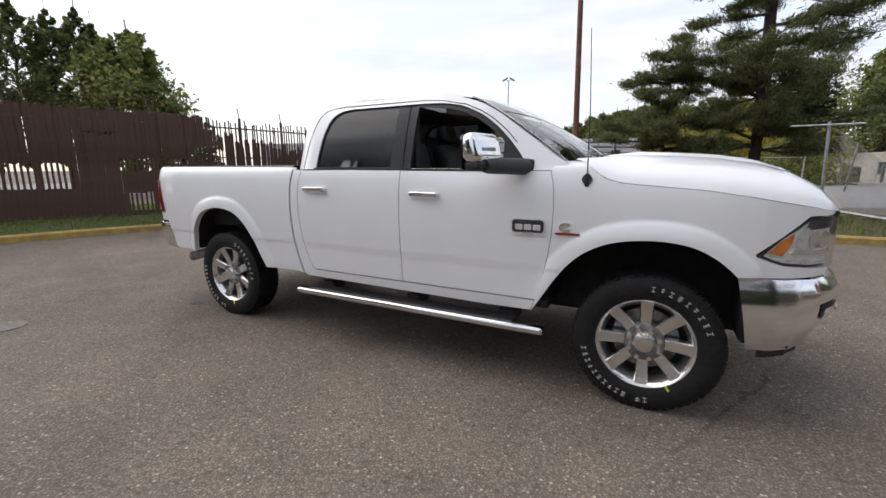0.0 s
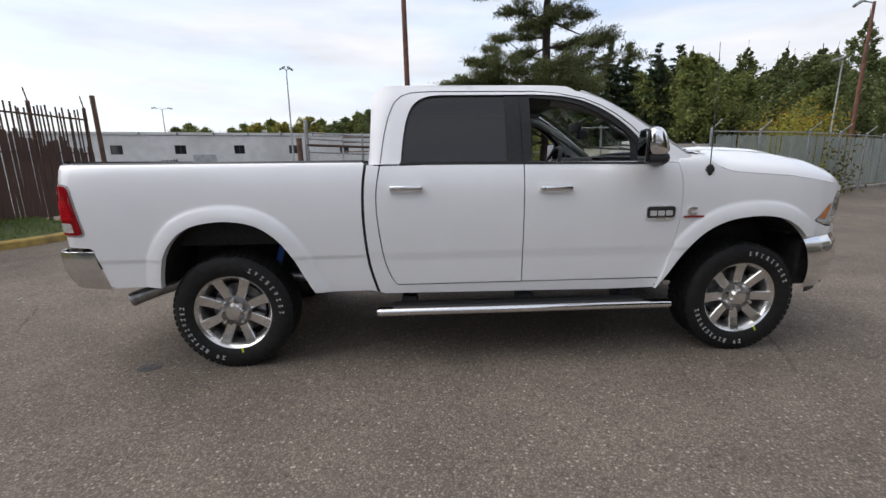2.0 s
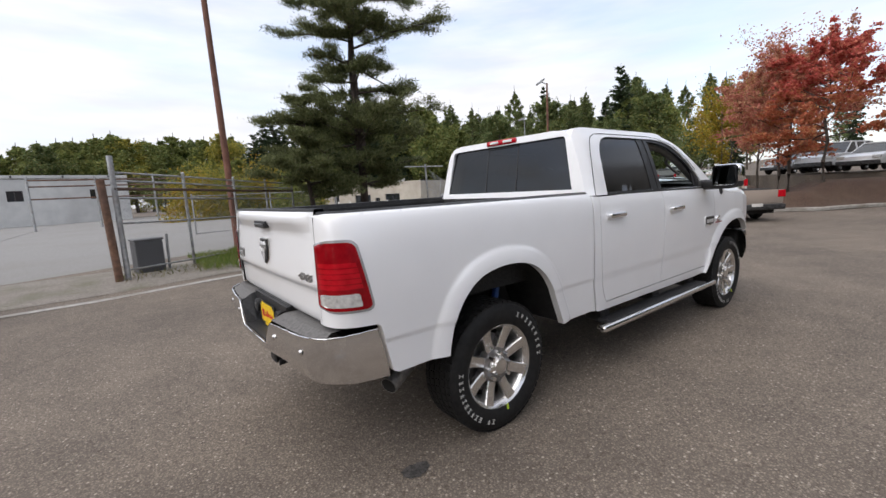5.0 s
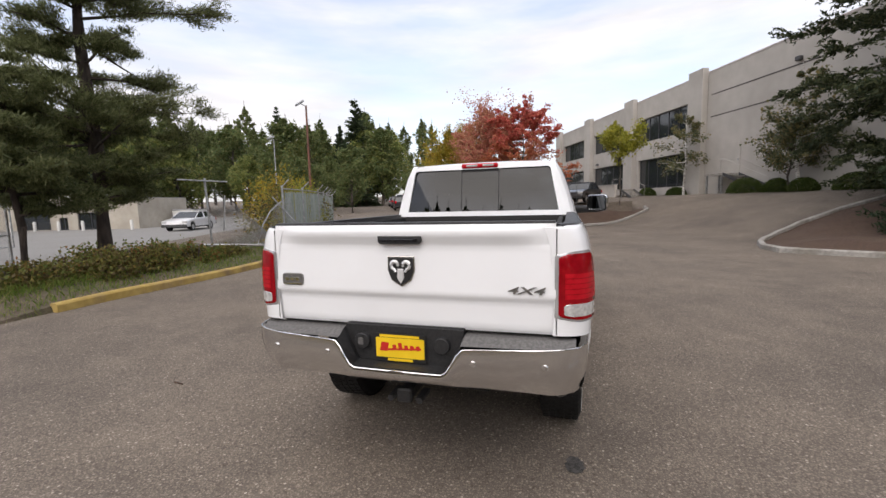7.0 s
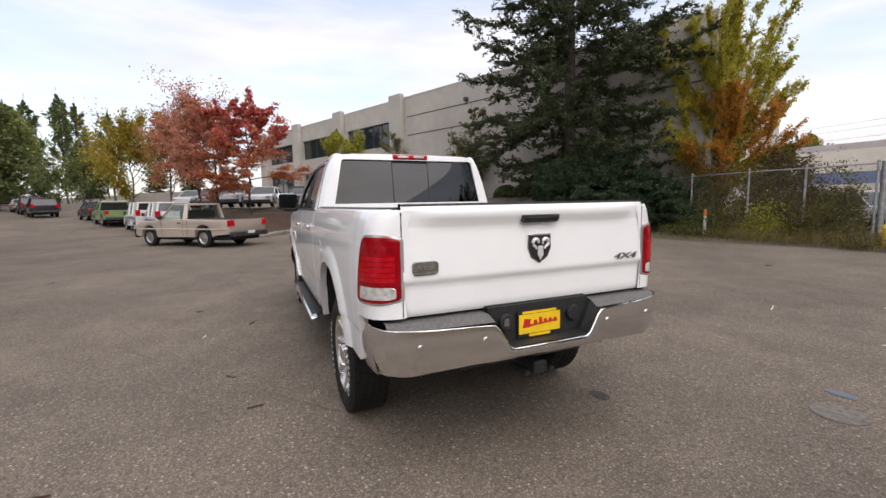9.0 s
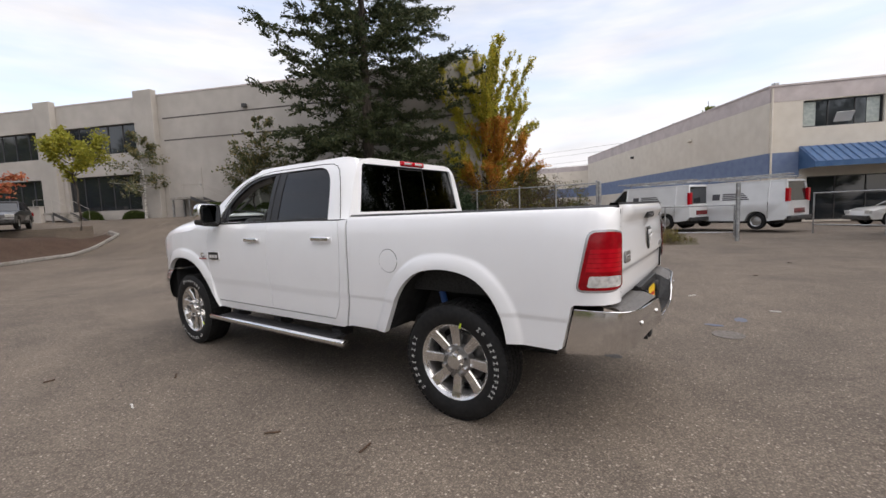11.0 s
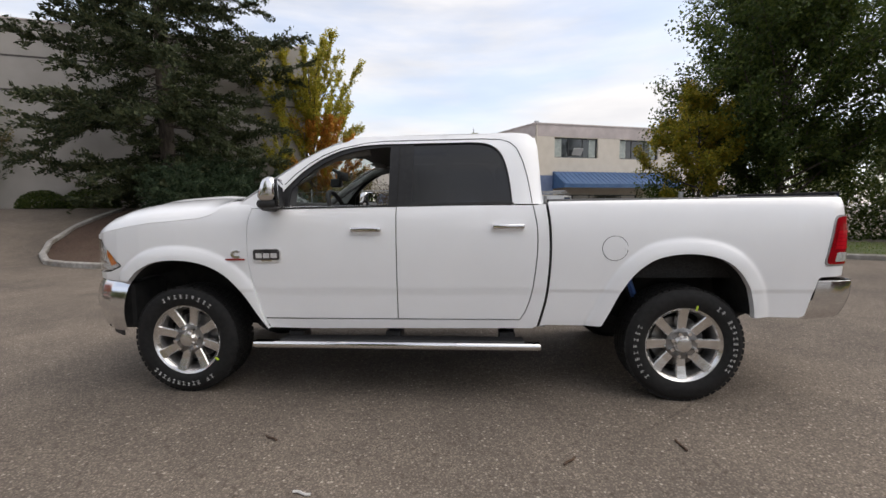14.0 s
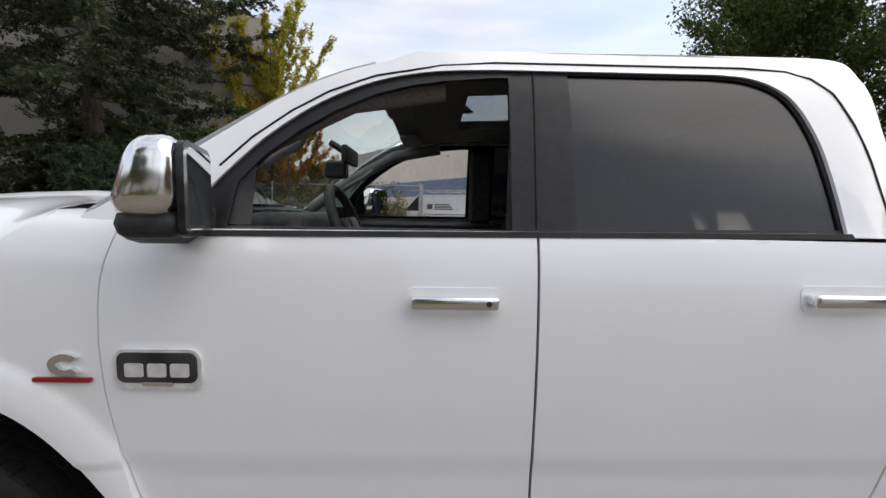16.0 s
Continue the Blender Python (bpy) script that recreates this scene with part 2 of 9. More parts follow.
PAINT = noisy("white_paint", (0.875, 0.885, 0.90), (0.895, 0.905, 0.92), 3.0, rough=0.35, coat=1.0)
CHROME = noisy("chrome", (0.80, 0.80, 0.81), (0.84, 0.84, 0.84), 3.0, rough=0.14, metal=1.0)
ALLOY = noisy("polished_alloy", (0.64, 0.625, 0.605), (0.76, 0.745, 0.725), 14.0, rough=0.22, metal=0.9)
LAMPSILVER = noisy("lamp_silver", (0.70, 0.70, 0.71), (0.86, 0.86, 0.86), 30.0, rough=0.3, metal=0.35, bump=0.3, bump_scale=60)
PEWTER = noisy("pewter", (0.22, 0.22, 0.22), (0.36, 0.35, 0.34), 30.0, rough=0.35, metal=0.8)
DARKMETAL = noisy("dark_metal", (0.04, 0.04, 0.042), (0.10, 0.10, 0.10), 10.0, rough=0.45, metal=0.6)
PLASTIC = noisy("black_plastic", (0.012, 0.012, 0.013), (0.026, 0.026, 0.027), 60.0, rough=0.5, bump=0.15, bump_scale=400)
TRIM = noisy("gloss_black_trim", (0.010, 0.010, 0.011), (0.02, 0.02, 0.021), 20.0, rough=0.18)
PILLAR = noisy("satin_black_film", (0.012, 0.012, 0.013), (0.020, 0.020, 0.021), 30.0, rough=0.4, spec=0.35)
RUBBER = noisy("tyre_rubber", (0.006, 0.006, 0.0065), (0.013, 0.013, 0.013), 30.0, rough=0.7, bump=0.2, bump_scale=200, second=(0.022, 0.021, 0.02), second_scale=6, second_mix=0.3, spec=0.35)
LETTER = noisy("white_rubber", (0.42, 0.42, 0.41), (0.66, 0.66, 0.64), 60.0, rough=0.7)
LINER = noisy("wheel_liner", (0.008, 0.008, 0.008), (0.02, 0.02, 0.02), 12.0, rough=0.85)
TINT = glass("privacy_glass", (0.010, 0.011, 0.012), ior=1.56)
TINT_SIDE = glass("privacy_side_glass", (0.010, 0.011, 0.012), ior=1.60, rough=0.2)
CLEAR = glass("clear_glass", (0.70, 0.77, 0.74), ior=1.75)
SUNGLASS = glass("sunroof_glass", (0.30, 0.32, 0.33))
LAMPGLASS = glass("lamp_glass", (0.93, 0.94, 0.94), ior=1.38)
MIRROR = material("mirror_glass", (0.85, 0.87, 0.88), 0.01, 1.0)
REDLENS = noisy("red_lens", (0.40, 0.005, 0.012), (0.50, 0.008, 0.017), 25.0, rough=0.14, spec=0.3)
REDMID = noisy("mid_red_lens", (0.23, 0.003, 0.007), (0.30, 0.005, 0.010), 25.0, rough=0.12, spec=0.3)
BEZEL = noisy("lamp_bezel", (0.50, 0.50, 0.51), (0.60, 0.60, 0.61), 12.0, rough=0.25, metal=0.5)
REDDARK = noisy("dark_red_lens", (0.15, 0.003, 0.005), (0.20, 0.005, 0.007), 25.0, rough=0.1, coat=0.25)
WHITELENS = noisy("clear_lens", (0.55, 0.55, 0.54), (0.85, 0.85, 0.84), 40.0, rough=0.1, metal=0.4, coat=1.0)
AMBER = noisy("amber_lens", (0.65, 0.16, 0.02), (0.85, 0.26, 0.03), 20.0, rough=0.1, coat=1.0)
YELLOW = noisy("yellow_card", (0.80, 0.52, 0.01), (0.88, 0.60, 0.02), 10.0, rough=0.5)
REDINK = material("red_ink", (0.55, 0.02, 0.015), 0.5)
BLACKINK = material("black_ink", (0.015, 0.015, 0.015), 0.5)
REDBAR = material("red_badge", (0.30, 0.012, 0.012), 0.3)
LEATHER = noisy("dark_leather", (0.022, 0.020, 0.018), (0.05, 0.045, 0.042), 30.0, rough=0.55, bump=0.2, bump_scale=150)
HEADLINER = noisy("grey_cloth", (0.17, 0.165, 0.16), (0.24, 0.235, 0.225), 120.0, rough=0.9)
BEDLINER = noisy("bed_liner", (0.012, 0.012, 0.012), (0.03, 0.03, 0.03), 90.0, rough=0.8, bump=0.4, bump_scale=180)
STEEL = noisy("galvanised_steel", (0.30, 0.31, 0.32), (0.46, 0.47, 0.47), 9.0, rough=0.5, metal=0.7, second=(0.20, 0.15, 0.11), second_scale=2.0, second_mix=0.5)
GREYFOOT = noisy("grey_tread", (0.095, 0.092, 0.090), (0.16, 0.156, 0.152), 70.0, rough=0.7, bump=0.5, bump_scale=160)


def disc_outline(cx, cz, rx, rz=None, n=28):
    return [(cx + rx * math.cos(2 * math.pi * k / n), cz + (rz or rx) * math.sin(2 * math.pi * k / n)) for k in range(n)]


def rounded(x0, x1, z0, z1, r, n=4):
    out = []
    for cx, cz, a in ((x1 - r, z1 - r, 0), (x0 + r, z1 - r, 90), (x0 + r, z0 + r, 180), (x1 - r, z0 + r, 270)):
        out += [(cx + r * math.cos(radians(a + 90 * k / n)), cz + r * math.sin(radians(a + 90 * k / n))) for k in range(n + 1)]
    return out


def slab(outline, axis, at, depth, bevel=0.0):
    """A flat plate with the outline in the other two axes and a thickness along the axis."""
    bm = bmesh.new()
    vs = []
    for a, b in outline:
        vs.append(bm.verts.new((a, at, b) if axis == "y" else (at, a, b) if axis == "x" else (a, b, at)))
    f = bm.faces.new(vs)
    got = bmesh.ops.extrude_face_region(bm, geom=[f])
    d = {"x": Vector((depth, 0, 0)), "y": Vector((0, depth, 0)), "z": Vector((0, 0, depth))}[axis]
    top = [v for v in got["geom"] if isinstance(v, bmesh.types.BMVert)]
    for v in top:
        v.co += d
    if bevel:
        es = [e for e in bm.edges if all(v in top for v in e.verts)]
        bmesh.ops.bevel(bm, geom=es, offset=bevel, segments=2, affect="EDGES", profile=0.5)
    bmesh.ops.recalc_face_normals(bm, faces=bm.faces)
    return bm


def quads_mesh(name, centres, u, v, mat):
    """One mesh of many small diamonds: centre, half length and half width vectors."""
    n = len(centres)
    fold = np.cross(u, v)
    fold /= np.linalg.norm(fold, axis=1, keepdims=True) + 1e-9
    lift = fold * np.linalg.norm(v, axis=1, keepdims=True) * 0.35
    p = np.stack([centres - u, centres - 0.1 * u + v + lift, centres + u, centres - 0.1 * u - v + lift], 1).reshape(-1, 3)
    me = bpy.data.meshes.new(name)
    me.vertices.add(4 * n)
    me.vertices.foreach_set("co", p.astype(np.float32).ravel())
    me.loops.add(4 * n)
    me.loops.foreach_set("vertex_index", np.arange(4 * n, dtype=np.int32))
    me.polygons.add(n)
    me.polygons.foreach_set("loop_start", np.arange(0, 4 * n, 4, dtype=np.int32))
    me.polygons.foreach_set("loop_total", np.full(n, 4, dtype=np.int32))
    me.update(calc_edges=True)
    me.materials.append(mat)
    return me


def unit(v):
    return v / (np.linalg.norm(v, axis=-1, keepdims=True) + 1e-9)



# ---- ground: one sheet, level round the truck, rising towards the pale building and gently along the road ----
SLOPE_N = Vector((0.375, -0.927))


def smooth01(u):
    u = np.clip(u, 0, 1)
    return u * u * (3 - 2 * u)


def ground_z(x, y):
    x, y = np.asarray(x, float), np.asarray(y, float)
    s = SLOPE_N.x * x + SLOPE_N.y * y
    z = 1.75 * smooth01((s - 11.0) / 8.0) * smooth01((x - 6.0) / 8.0) * smooth01((60 - y) / 40)
    z = z + 0.034 * np.clip(x - 22, 0, 150) * smooth01((x - 22) / 14) * smooth01((y + 8) / 8)
    z = z + 0.004 * np.sin(x * 0.9 + 1.3) * np.sin(y * 0.8)
    return z


def gz(x, y):
    return float(ground_z(x, y))


def asphalt():
    """Old asphalt: pale stones in a dark binder, worn and stained at larger scales."""
    m = material("old_asphalt", (0.15, 0.14, 0.13), 0.9, spec=0.25)
    n, l = m.node_tree.nodes, m.node_tree.links
    b = n["Principled BSDF"]
    co = n.new("ShaderNodeTexCoord")

    def noise_node(scale, detail=4.0, rough=0.5):
        t = n.new("ShaderNodeTexNoise")
        t.inputs["Scale"].default_value, t.inputs["Detail"].default_value, t.inputs["Roughness"].default_value = scale, detail, rough
        l.new(co.outputs["Object"], t.inputs["Vector"])
        return t

    def ramp(src, a, ca, bb, cb):
        r = n.new("ShaderNodeValToRGB")
        r.color_ramp.elements[0].position, r.color_ramp.elements[1].position = a, bb
        r.color_ramp.elements[0].color, r.color_ramp.elements[1].color = (*ca, 1), (*cb, 1)
        l.new(src, r.inputs["Fac"])
        return r.outputs["Color"]

    def mix(fac, a, bb, blend="MIX"):
        x = n.new("ShaderNodeMix")
        x.data_type, x.blend_type = "RGBA", blend
        if isinstance(fac, float):
            x.inputs["Factor"].default_value = fac
        else:
            l.new(fac, x.inputs["Factor"])
        l.new(a, x.inputs[6])
        l.new(bb, x.inputs[7])
        return x.outputs[2]

    vo = n.new("ShaderNodeTexVoronoi")
    vo.inputs["Scale"].default_value = 78.0
    l.new(co.outputs["Object"], vo.inputs["Vector"])
    stone = ramp(vo.outputs["Color"], 0.15, (0.162, 0.135, 0.110), 0.95, (0.355, 0.298, 0.245))
    binder = ramp(noise_node(160.0).outputs["Fac"], 0.3, (0.106, 0.088, 0.072), 0.7, (0.198, 0.166, 0.137))
    edge = ramp(vo.outputs["Distance"], 0.25, (1, 1, 1), 0.6, (0, 0, 0))
    col = mix(edge, binder, stone)
    # scattered larger pale stones
    vp = n.new("ShaderNodeTexVoronoi")
    vp.inputs["Scale"].default_value = 36.0
    l.new(co.outputs["Object"], vp.inputs["Vector"])
    near = ramp(vp.outputs["Distance"], 0.20, (1, 1, 1), 0.34, (0, 0, 0))
    few = ramp(vp.outputs["Color"], 0.66, (0, 0, 0), 0.76, (1, 1, 1))
    pick = mix(1.0, near, few, "MULTIPLY")
    pale = ramp(noise_node(30.0).outputs["Fac"], 0.3, (0.29, 0.25, 0.205), 0.7, (0.54, 0.48, 0.41))
    col = mix(pick, col, pale)
    pits = ramp(noise_node(26.0, 3.0).outputs["Fac"], 0.30, (0.68, 0.67, 0.66), 0.46, (0.98, 0.98, 0.98))
    col = mix(1.0, col, pits, "MULTIPLY")
    big = ramp(noise_node(0.35, 6.0, 0.6).outputs["Fac"], 0.32, (0.74, 0.74, 0.75), 0.68, (1.12, 1.11, 1.09))
    mid = ramp(noise_node(2.2, 5.0).outputs["Fac"], 0.3, (0.86, 0.86, 0.86), 0.72, (1.08, 1.08, 1.07))
    col = mix(1.0, col, big, "MULTIPLY")
    col = mix(1.0, col, mid, "MULTIPLY")
    spots = ramp(noise_node(1.1, 8.0, 0.7).outputs["Fac"], 0.66, (1, 1, 1), 0.80, (0.62, 0.60, 0.58))
    col = mix(1.0, col, spots, "MULTIPLY")
    # thin broken cracks that come and go
    cv = n.new("ShaderNodeTexVoronoi")
    cv.feature = "DISTANCE_TO_EDGE"
    cv.inputs["Scale"].default_value = 0.31
    wob = n.new("ShaderNodeMix")
    wob.data_type = "RGBA"
    wob.inputs["Factor"].default_value = 0.2
    l.new(co.outputs["Object"], wob.inputs[6])
    l.new(noise_node(0.9, 8.0, 0.65).outputs["Color"], wob.inputs[7])
    l.new(wob.outputs[2], cv.inputs["Vector"])
    crack = ramp(cv.outputs["Distance"], 0.0004, (0.6, 0.59, 0.57), 0.0016, (1, 1, 1))
    gone = ramp(noise_node(0.55, 3.0).outputs["Fac"], 0.52, (0, 0, 0), 0.66, (1, 1, 1))
    col = mix(gone, col, mix(1.0, col, crack, "MULTIPLY"))
    l.new(col, b.inputs["Base Color"])
    bp = n.new("ShaderNodeBump")
    bp.inputs["Strength"].default_value, bp.inputs["Distance"].default_value = 0.7, 0.004
    l.new(vo.outputs["Distance"], bp.inputs["Height"])
    bp.invert = True
    l.new(bp.outputs["Normal"], b.inputs["Normal"])
    return m


ASPHALT = asphalt()
GRASS_SOIL = noisy("grass_soil", (0.045, 0.060, 0.018), (0.09, 0.115, 0.035), 14.0, rough=0.95, bump=0.8, bump_scale=40, second=(0.11, 0.085, 0.05), second_scale=1.2, second_mix=0.6)
SOIL = noisy("leaf_litter", (0.075, 0.055, 0.038), (0.14, 0.11, 0.075), 18.0, rough=0.95, bump=0.9, bump_scale=35, second=(0.05, 0.06, 0.02), second_scale=1.0, second_mix=0.6)
BARK_MULCH = noisy("bark_mulch", (0.040, 0.023, 0.016), (0.10, 0.058, 0.038), 22.0, rough=0.95, bump=1.0, bump_scale=30, second=(0.10, 0.07, 0.045), second_scale=1.5, second_mix=0.5)
CONCRETE = noisy("kerb_concrete", (0.26, 0.25, 0.23), (0.40, 0.38, 0.35), 9.0, rough=0.9, bump=0.4, bump_scale=60, second=(0.16, 0.14, 0.11), second_scale=1.2, second_mix=0.7)
YELLOWKERB = noisy("worn_yellow_paint", (0.36, 0.245, 0.065), (0.47, 0.335, 0.105), 7.0, rough=0.85, bump=0.4, bump_scale=50, second=(0.21, 0.145, 0.085), second_scale=2.5, second_mix=0.9)
GRAVELLY = noisy("gravel_soil", (0.15, 0.132, 0.112), (0.26, 0.232, 0.20), 30.0, rough=0.95, bump=0.8, bump_scale=70, second=(0.10, 0.10, 0.05), second_scale=1.2, second_mix=0.6)

gx = np.unique(np.round(np.concatenate([np.arange(-30, 60, 1.0), -30 - np.geomspace(2, 570, 22), 60 + np.geomspace(2, 540, 24)]), 3))
gy = np.unique(np.round(np.concatenate([np.arange(-40, 40, 1.0), -40 - np.geomspace(2, 560, 22), 40 + np.geomspace(2, 560, 22)]), 3))
gxx, gyy = np.meshgrid(gx, gy, indexing="ij")
co = np.stack([gxx, gyy, ground_z(gxx, gyy)], -1).reshape(-1, 3)
nx, ny = len(gx), len(gy)
faces = [(i * ny + j, (i + 1) * ny + j, (i + 1) * ny + j + 1, i * ny + j + 1) for i in range(nx - 1) for j in range(ny - 1)]
gme = bpy.data.meshes.new("ground")
gme.from_pydata(co.tolist(), [], faces)
tagged(part("ground", gme, ASPHALT, smooth=60), "worn grey asphalt yard with pale stones and cracks", "ground", "", "structure")


def ribbon(name, line, offs, mat, label, category, kind="structure", taper=0.0):
    """A strip along a line of (x, y): offs are (sideways, up) pairs across it, over the ground; it rises over taper metres from its start."""
    line = densify(line, 0.5, closed=False)
    bm = bmesh.new()
    rows = []
    for i, (x, y) in enumerate(line):
        a, b = line[max(0, i - 1)], line[min(len(line) - 1, i + 1)]
        d = Vector((b[0] - a[0], b[1] - a[1])).normalized()
        nrm = Vector((-d.y, d.x))
        row = []
        rise = 1.0 if taper == 0 else float(smooth01(np.array(math.hypot(x - line[0][0], y - line[0][1]) / taper)))
        for s, u in offs:
            u = u * rise - 0.03 * (1 - rise)
            px, py = x + nrm.x * s, y + nrm.y * s
            row.append(bm.verts.new((px, py, gz(px, py) + u + 0.012 * noise.noise((px * 0.7, py * 0.7, 0)))))
        rows.append(row)
    for a, b in zip(rows, rows[1:]):
        for k in range(len(offs) - 1):
            bm.faces.new((a[k], b[k], b[k + 1], a[k + 1]))
    bm.faces.new(rows[0][::-1])
    bm.faces.new(rows[-1])
    return tagged(part(name, bm, mat, smooth=40), label, category, "", kind)


KERB = [(0, -0.05), (0.0, 0.12), (0.03, 0.15), (0.13, 0.155), (0.16, 0.13), (0.16, 0.02)]
# planted strip and kerb beyond the truck's left side
LEFT_KERB = [(-1.3, 6.95), (0.5, 7.05), (3.0, 6.95), (6.0, 7.15), (8.2, 7.7), (9.2, 8.5), (10.5, 9.6), (16.0, 12.6), (26.0, 17.5)]
ribbon("kerb_north", [(-0.5, 7.01)] + LEFT_KERB[1:6], KERB, YELLOWKERB, "worn yellow-painted concrete kerb", "kerb")
ribbon("kerb_far", LEFT_KERB[5:], KERB, CONCRETE, "grey concrete kerb along the road", "kerb")
ribbon("verge_north", [(-2.2, 7.0)] + LEFT_KERB, [(0.10, -0.06), (0.15, 0.125), (0.8, 0.20), (1.6, 0.30), (2.6, 0.33), (3.6, 0.20), (4.6, 0.01), (4.8, -0.2)], SOIL, "planted strip with grass and brown leaves", "verge", taper=2.2)
ribbon("gutter", [(-14.0, 6.05), (-6.0, 6.15), (-4.2, 6.25), (-1.3, 6.85)], [(0.10, 0.004), (0.12, 0.012), (0.26, 0.013), (0.28, 0.004)], CONCRETE, "flush concrete gutter across the yard entrance", "gutter")
ribbon("gravel_strip", [(-8.0, 6.9), (-4.2, 7.0), (-1.2, 7.6)], [(0, 0.008), (0.8, 0.03), (1.8, 0.05), (3.2, 0.04), (3.4, -0.1)], GRAVELLY, "stony strip before the gate", "verge")
# paler lots beyond the fences
LOT = noisy("pale_lot_asphalt", (0.20, 0.195, 0.185), (0.255, 0.248, 0.238), 14.0, rough=0.9, bump=0.3, bump_scale=60, second=(0.20, 0.19, 0.175), second_scale=0.25, second_mix=0.6)
ribbon("pavement_lot", [(-9.3, 9.0), (40.0, 31.8)], [(0, 0.004), (0.4, 0.016), (6, 0.016), (20, 0.016), (55, 0.016), (55.2, -0.2)], LOT, "pale worn asphalt of the next lot", "pavement")
ribbon("pavement_yard", [(-55.0, 10.4), (-9.2, 10.4)], [(0, 0.004), (0.4, 0.030), (6, 0.030), (20, 0.030), (55, 0.030), (55.2, -0.2)], LOT, "pale worn asphalt of the far yard", "pavement")
# strip before the brown fence
WEST_KERB = [(-10.4, -6.0), (-10.2, -2.0), (-9.6, 0.4), (-8.8, 2.6), (-7.9, 4.4), (-7.6, 5.6)]
ribbon("kerb_west", WEST_KERB[::1], KERB, YELLOWKERB, "worn yellow-painted concrete kerb", "kerb")
ribbon("verge_west", WEST_KERB, [(0.15, 0.13), (0.7, 0.26), (1.6, 0.34), (4.0, 0.36), (5.0, 0.1), (5.2, -0.2)], GRASS_SOIL, "green grass strip behind the kerb", "verge")
# strip before the chain-link fence on the truck's right
ribbon("verge_south", [(7.5, -12.2), (4.8, -12.4), (3.0, -13.2), (0.5, -13.4), (-1.5, -13.2), (-2.6, -13.6)][::-1], [(-0.02, 0.004), (-0.3, 0.05), (-0.9, 0.12), (-2.2, 0.14), (-3.5, 0.02), (-3.6, -0.2)], SOIL, "weedy strip of dry leaves beside the fence", "verge")
# mulch island with the spruce
ISLAND = [(8.75, -6.5), (8.3, -7.1), (7.6, -8.4), (7.4, -10.5), (7.6, -13.0)]
ISL2 = [(14.6, -13.2), (14.4, -10.6), (13.9, -9.1), (13.1, -8.1), (12.1, -7.3), (11.0, -6.8), (9.7, -6.42), (8.75, -6.5)]
ribbon("kerb_island", ISL2 + ISLAND[1:], KERB, CONCRETE, "low concrete kerb round a planted island", "kerb")


def blanket(name, outline, mat, label, category, height=0.3, step=0.6, fall=1.5, bumpy=0.06):
    """A low mound over the ground inside an outline."""
    line = densify(outline, step)

    def f(u, v):
        d = polyline_distance(u, v, line + [line[0]])
        z = ground_z(u, v) + height * smooth01(d / fall) + 0.008
        z = z + np.array([bumpy * noise.noise((a * 0.8, b * 0.8, 1.0)) for a, b in zip(u, v)]) * np.clip(d / 0.6, 0, 1)
        return np.stack([u, v, z], -1)
    bm = sheet(outline, f, step=step, depth=0)
    for fc in bm.faces:
        if fc.normal.z < 0:
            fc.normal_flip()
    return tagged(part(name, bm, mat, smooth=60), label, category, "", "structure")


blanket("mulch_island", ISL2 + ISLAND[1:] + [(9.0, -15.5), (13.0, -17.0), (14.0, -15.5)], BARK_MULCH, "red-brown bark mulch island under the spruce", "planting bed", 0.25)
# bark-covered bank of the upper car park
MOUND = [(17.3, 4.3), (17.0, 2.6), (17.6, 1.2), (19.5, 0.2), (21.4, -1.6), (23.5, -4.0), (25.0, -5.6), (26.2, -5.6), (27.0, -3.5), (27.3, 3.6), (31.0, 5.9), (40.0, 10.4), (40.5, 12.4), (32.5, 8.7), (27.2, 6.4), (22.9, 4.7), (20.0, 3.9)]
blanket("mulch_bank", MOUND, BARK_MULCH, "bark-mulch bank below the upper car park", "planting bed", 1.05, 0.7, 2.6)
ribbon("kerb_bank", [(26.2, -5.7), (25.0, -5.7), (23.5, -4.05), (21.4, -1.65), (19.5, 0.15), (17.6, 1.15), (16.95, 2.6), (17.3, 4.4)], KERB, CONCRETE, "concrete kerb round the mulch bank", "kerb")
up = [(26.0, -5.0), (27.2, 3.7), (31.0, 6.0), (41.0, 10.8), (52.0, 2.0), (36.0, -5.5)]
tagged(part("upper_car_park", sheet(up, lambda u, v: np.stack([u, v, ground_z(u, v) * 0.2 + 1.28], -1), step=2.0, depth=1.3, inward=(0, 0, -1)), ASPHALT), "grey asphalt car park above the bank", "car park", "", "structure")
# grass and kerb where the maple stands
EAST = [(-7.3, -13.6), (-8.0, -11.4), (-9.2, -9.2), (-11.6, -7.6), (-15.0, -6.4), (-22.0, -5.6)]
ribbon("kerb_east", EAST[::-1], [(-s, u) for s, u in KERB], CONCRETE, "grey concrete kerb of the grass strip", "kerb")
ribbon("verge_east", EAST[::-1], [(-0.15, 0.125), (-0.8, 0.15), (-2.0, 0.17), (-4.0, 0.15), (-6.0, 0.12), (-6.3, -0.2)], GRASS_SOIL, "mown grass strip with a few leaves", "verge")
# manhole, stains and paint
MAN = noisy("iron_cover", (0.12, 0.108, 0.096), (0.21, 0.19, 0.17), 25.0, rough=0.8, metal=0.3, bump=0.6, bump_scale=80)
mh = tagged(part("manhole_cover", slab(disc_outline(-3.50, -2.18, 0.16, n=24), "z", 0.004, 0.006), MAN), "small round iron cover set in asphalt", "manhole cover")


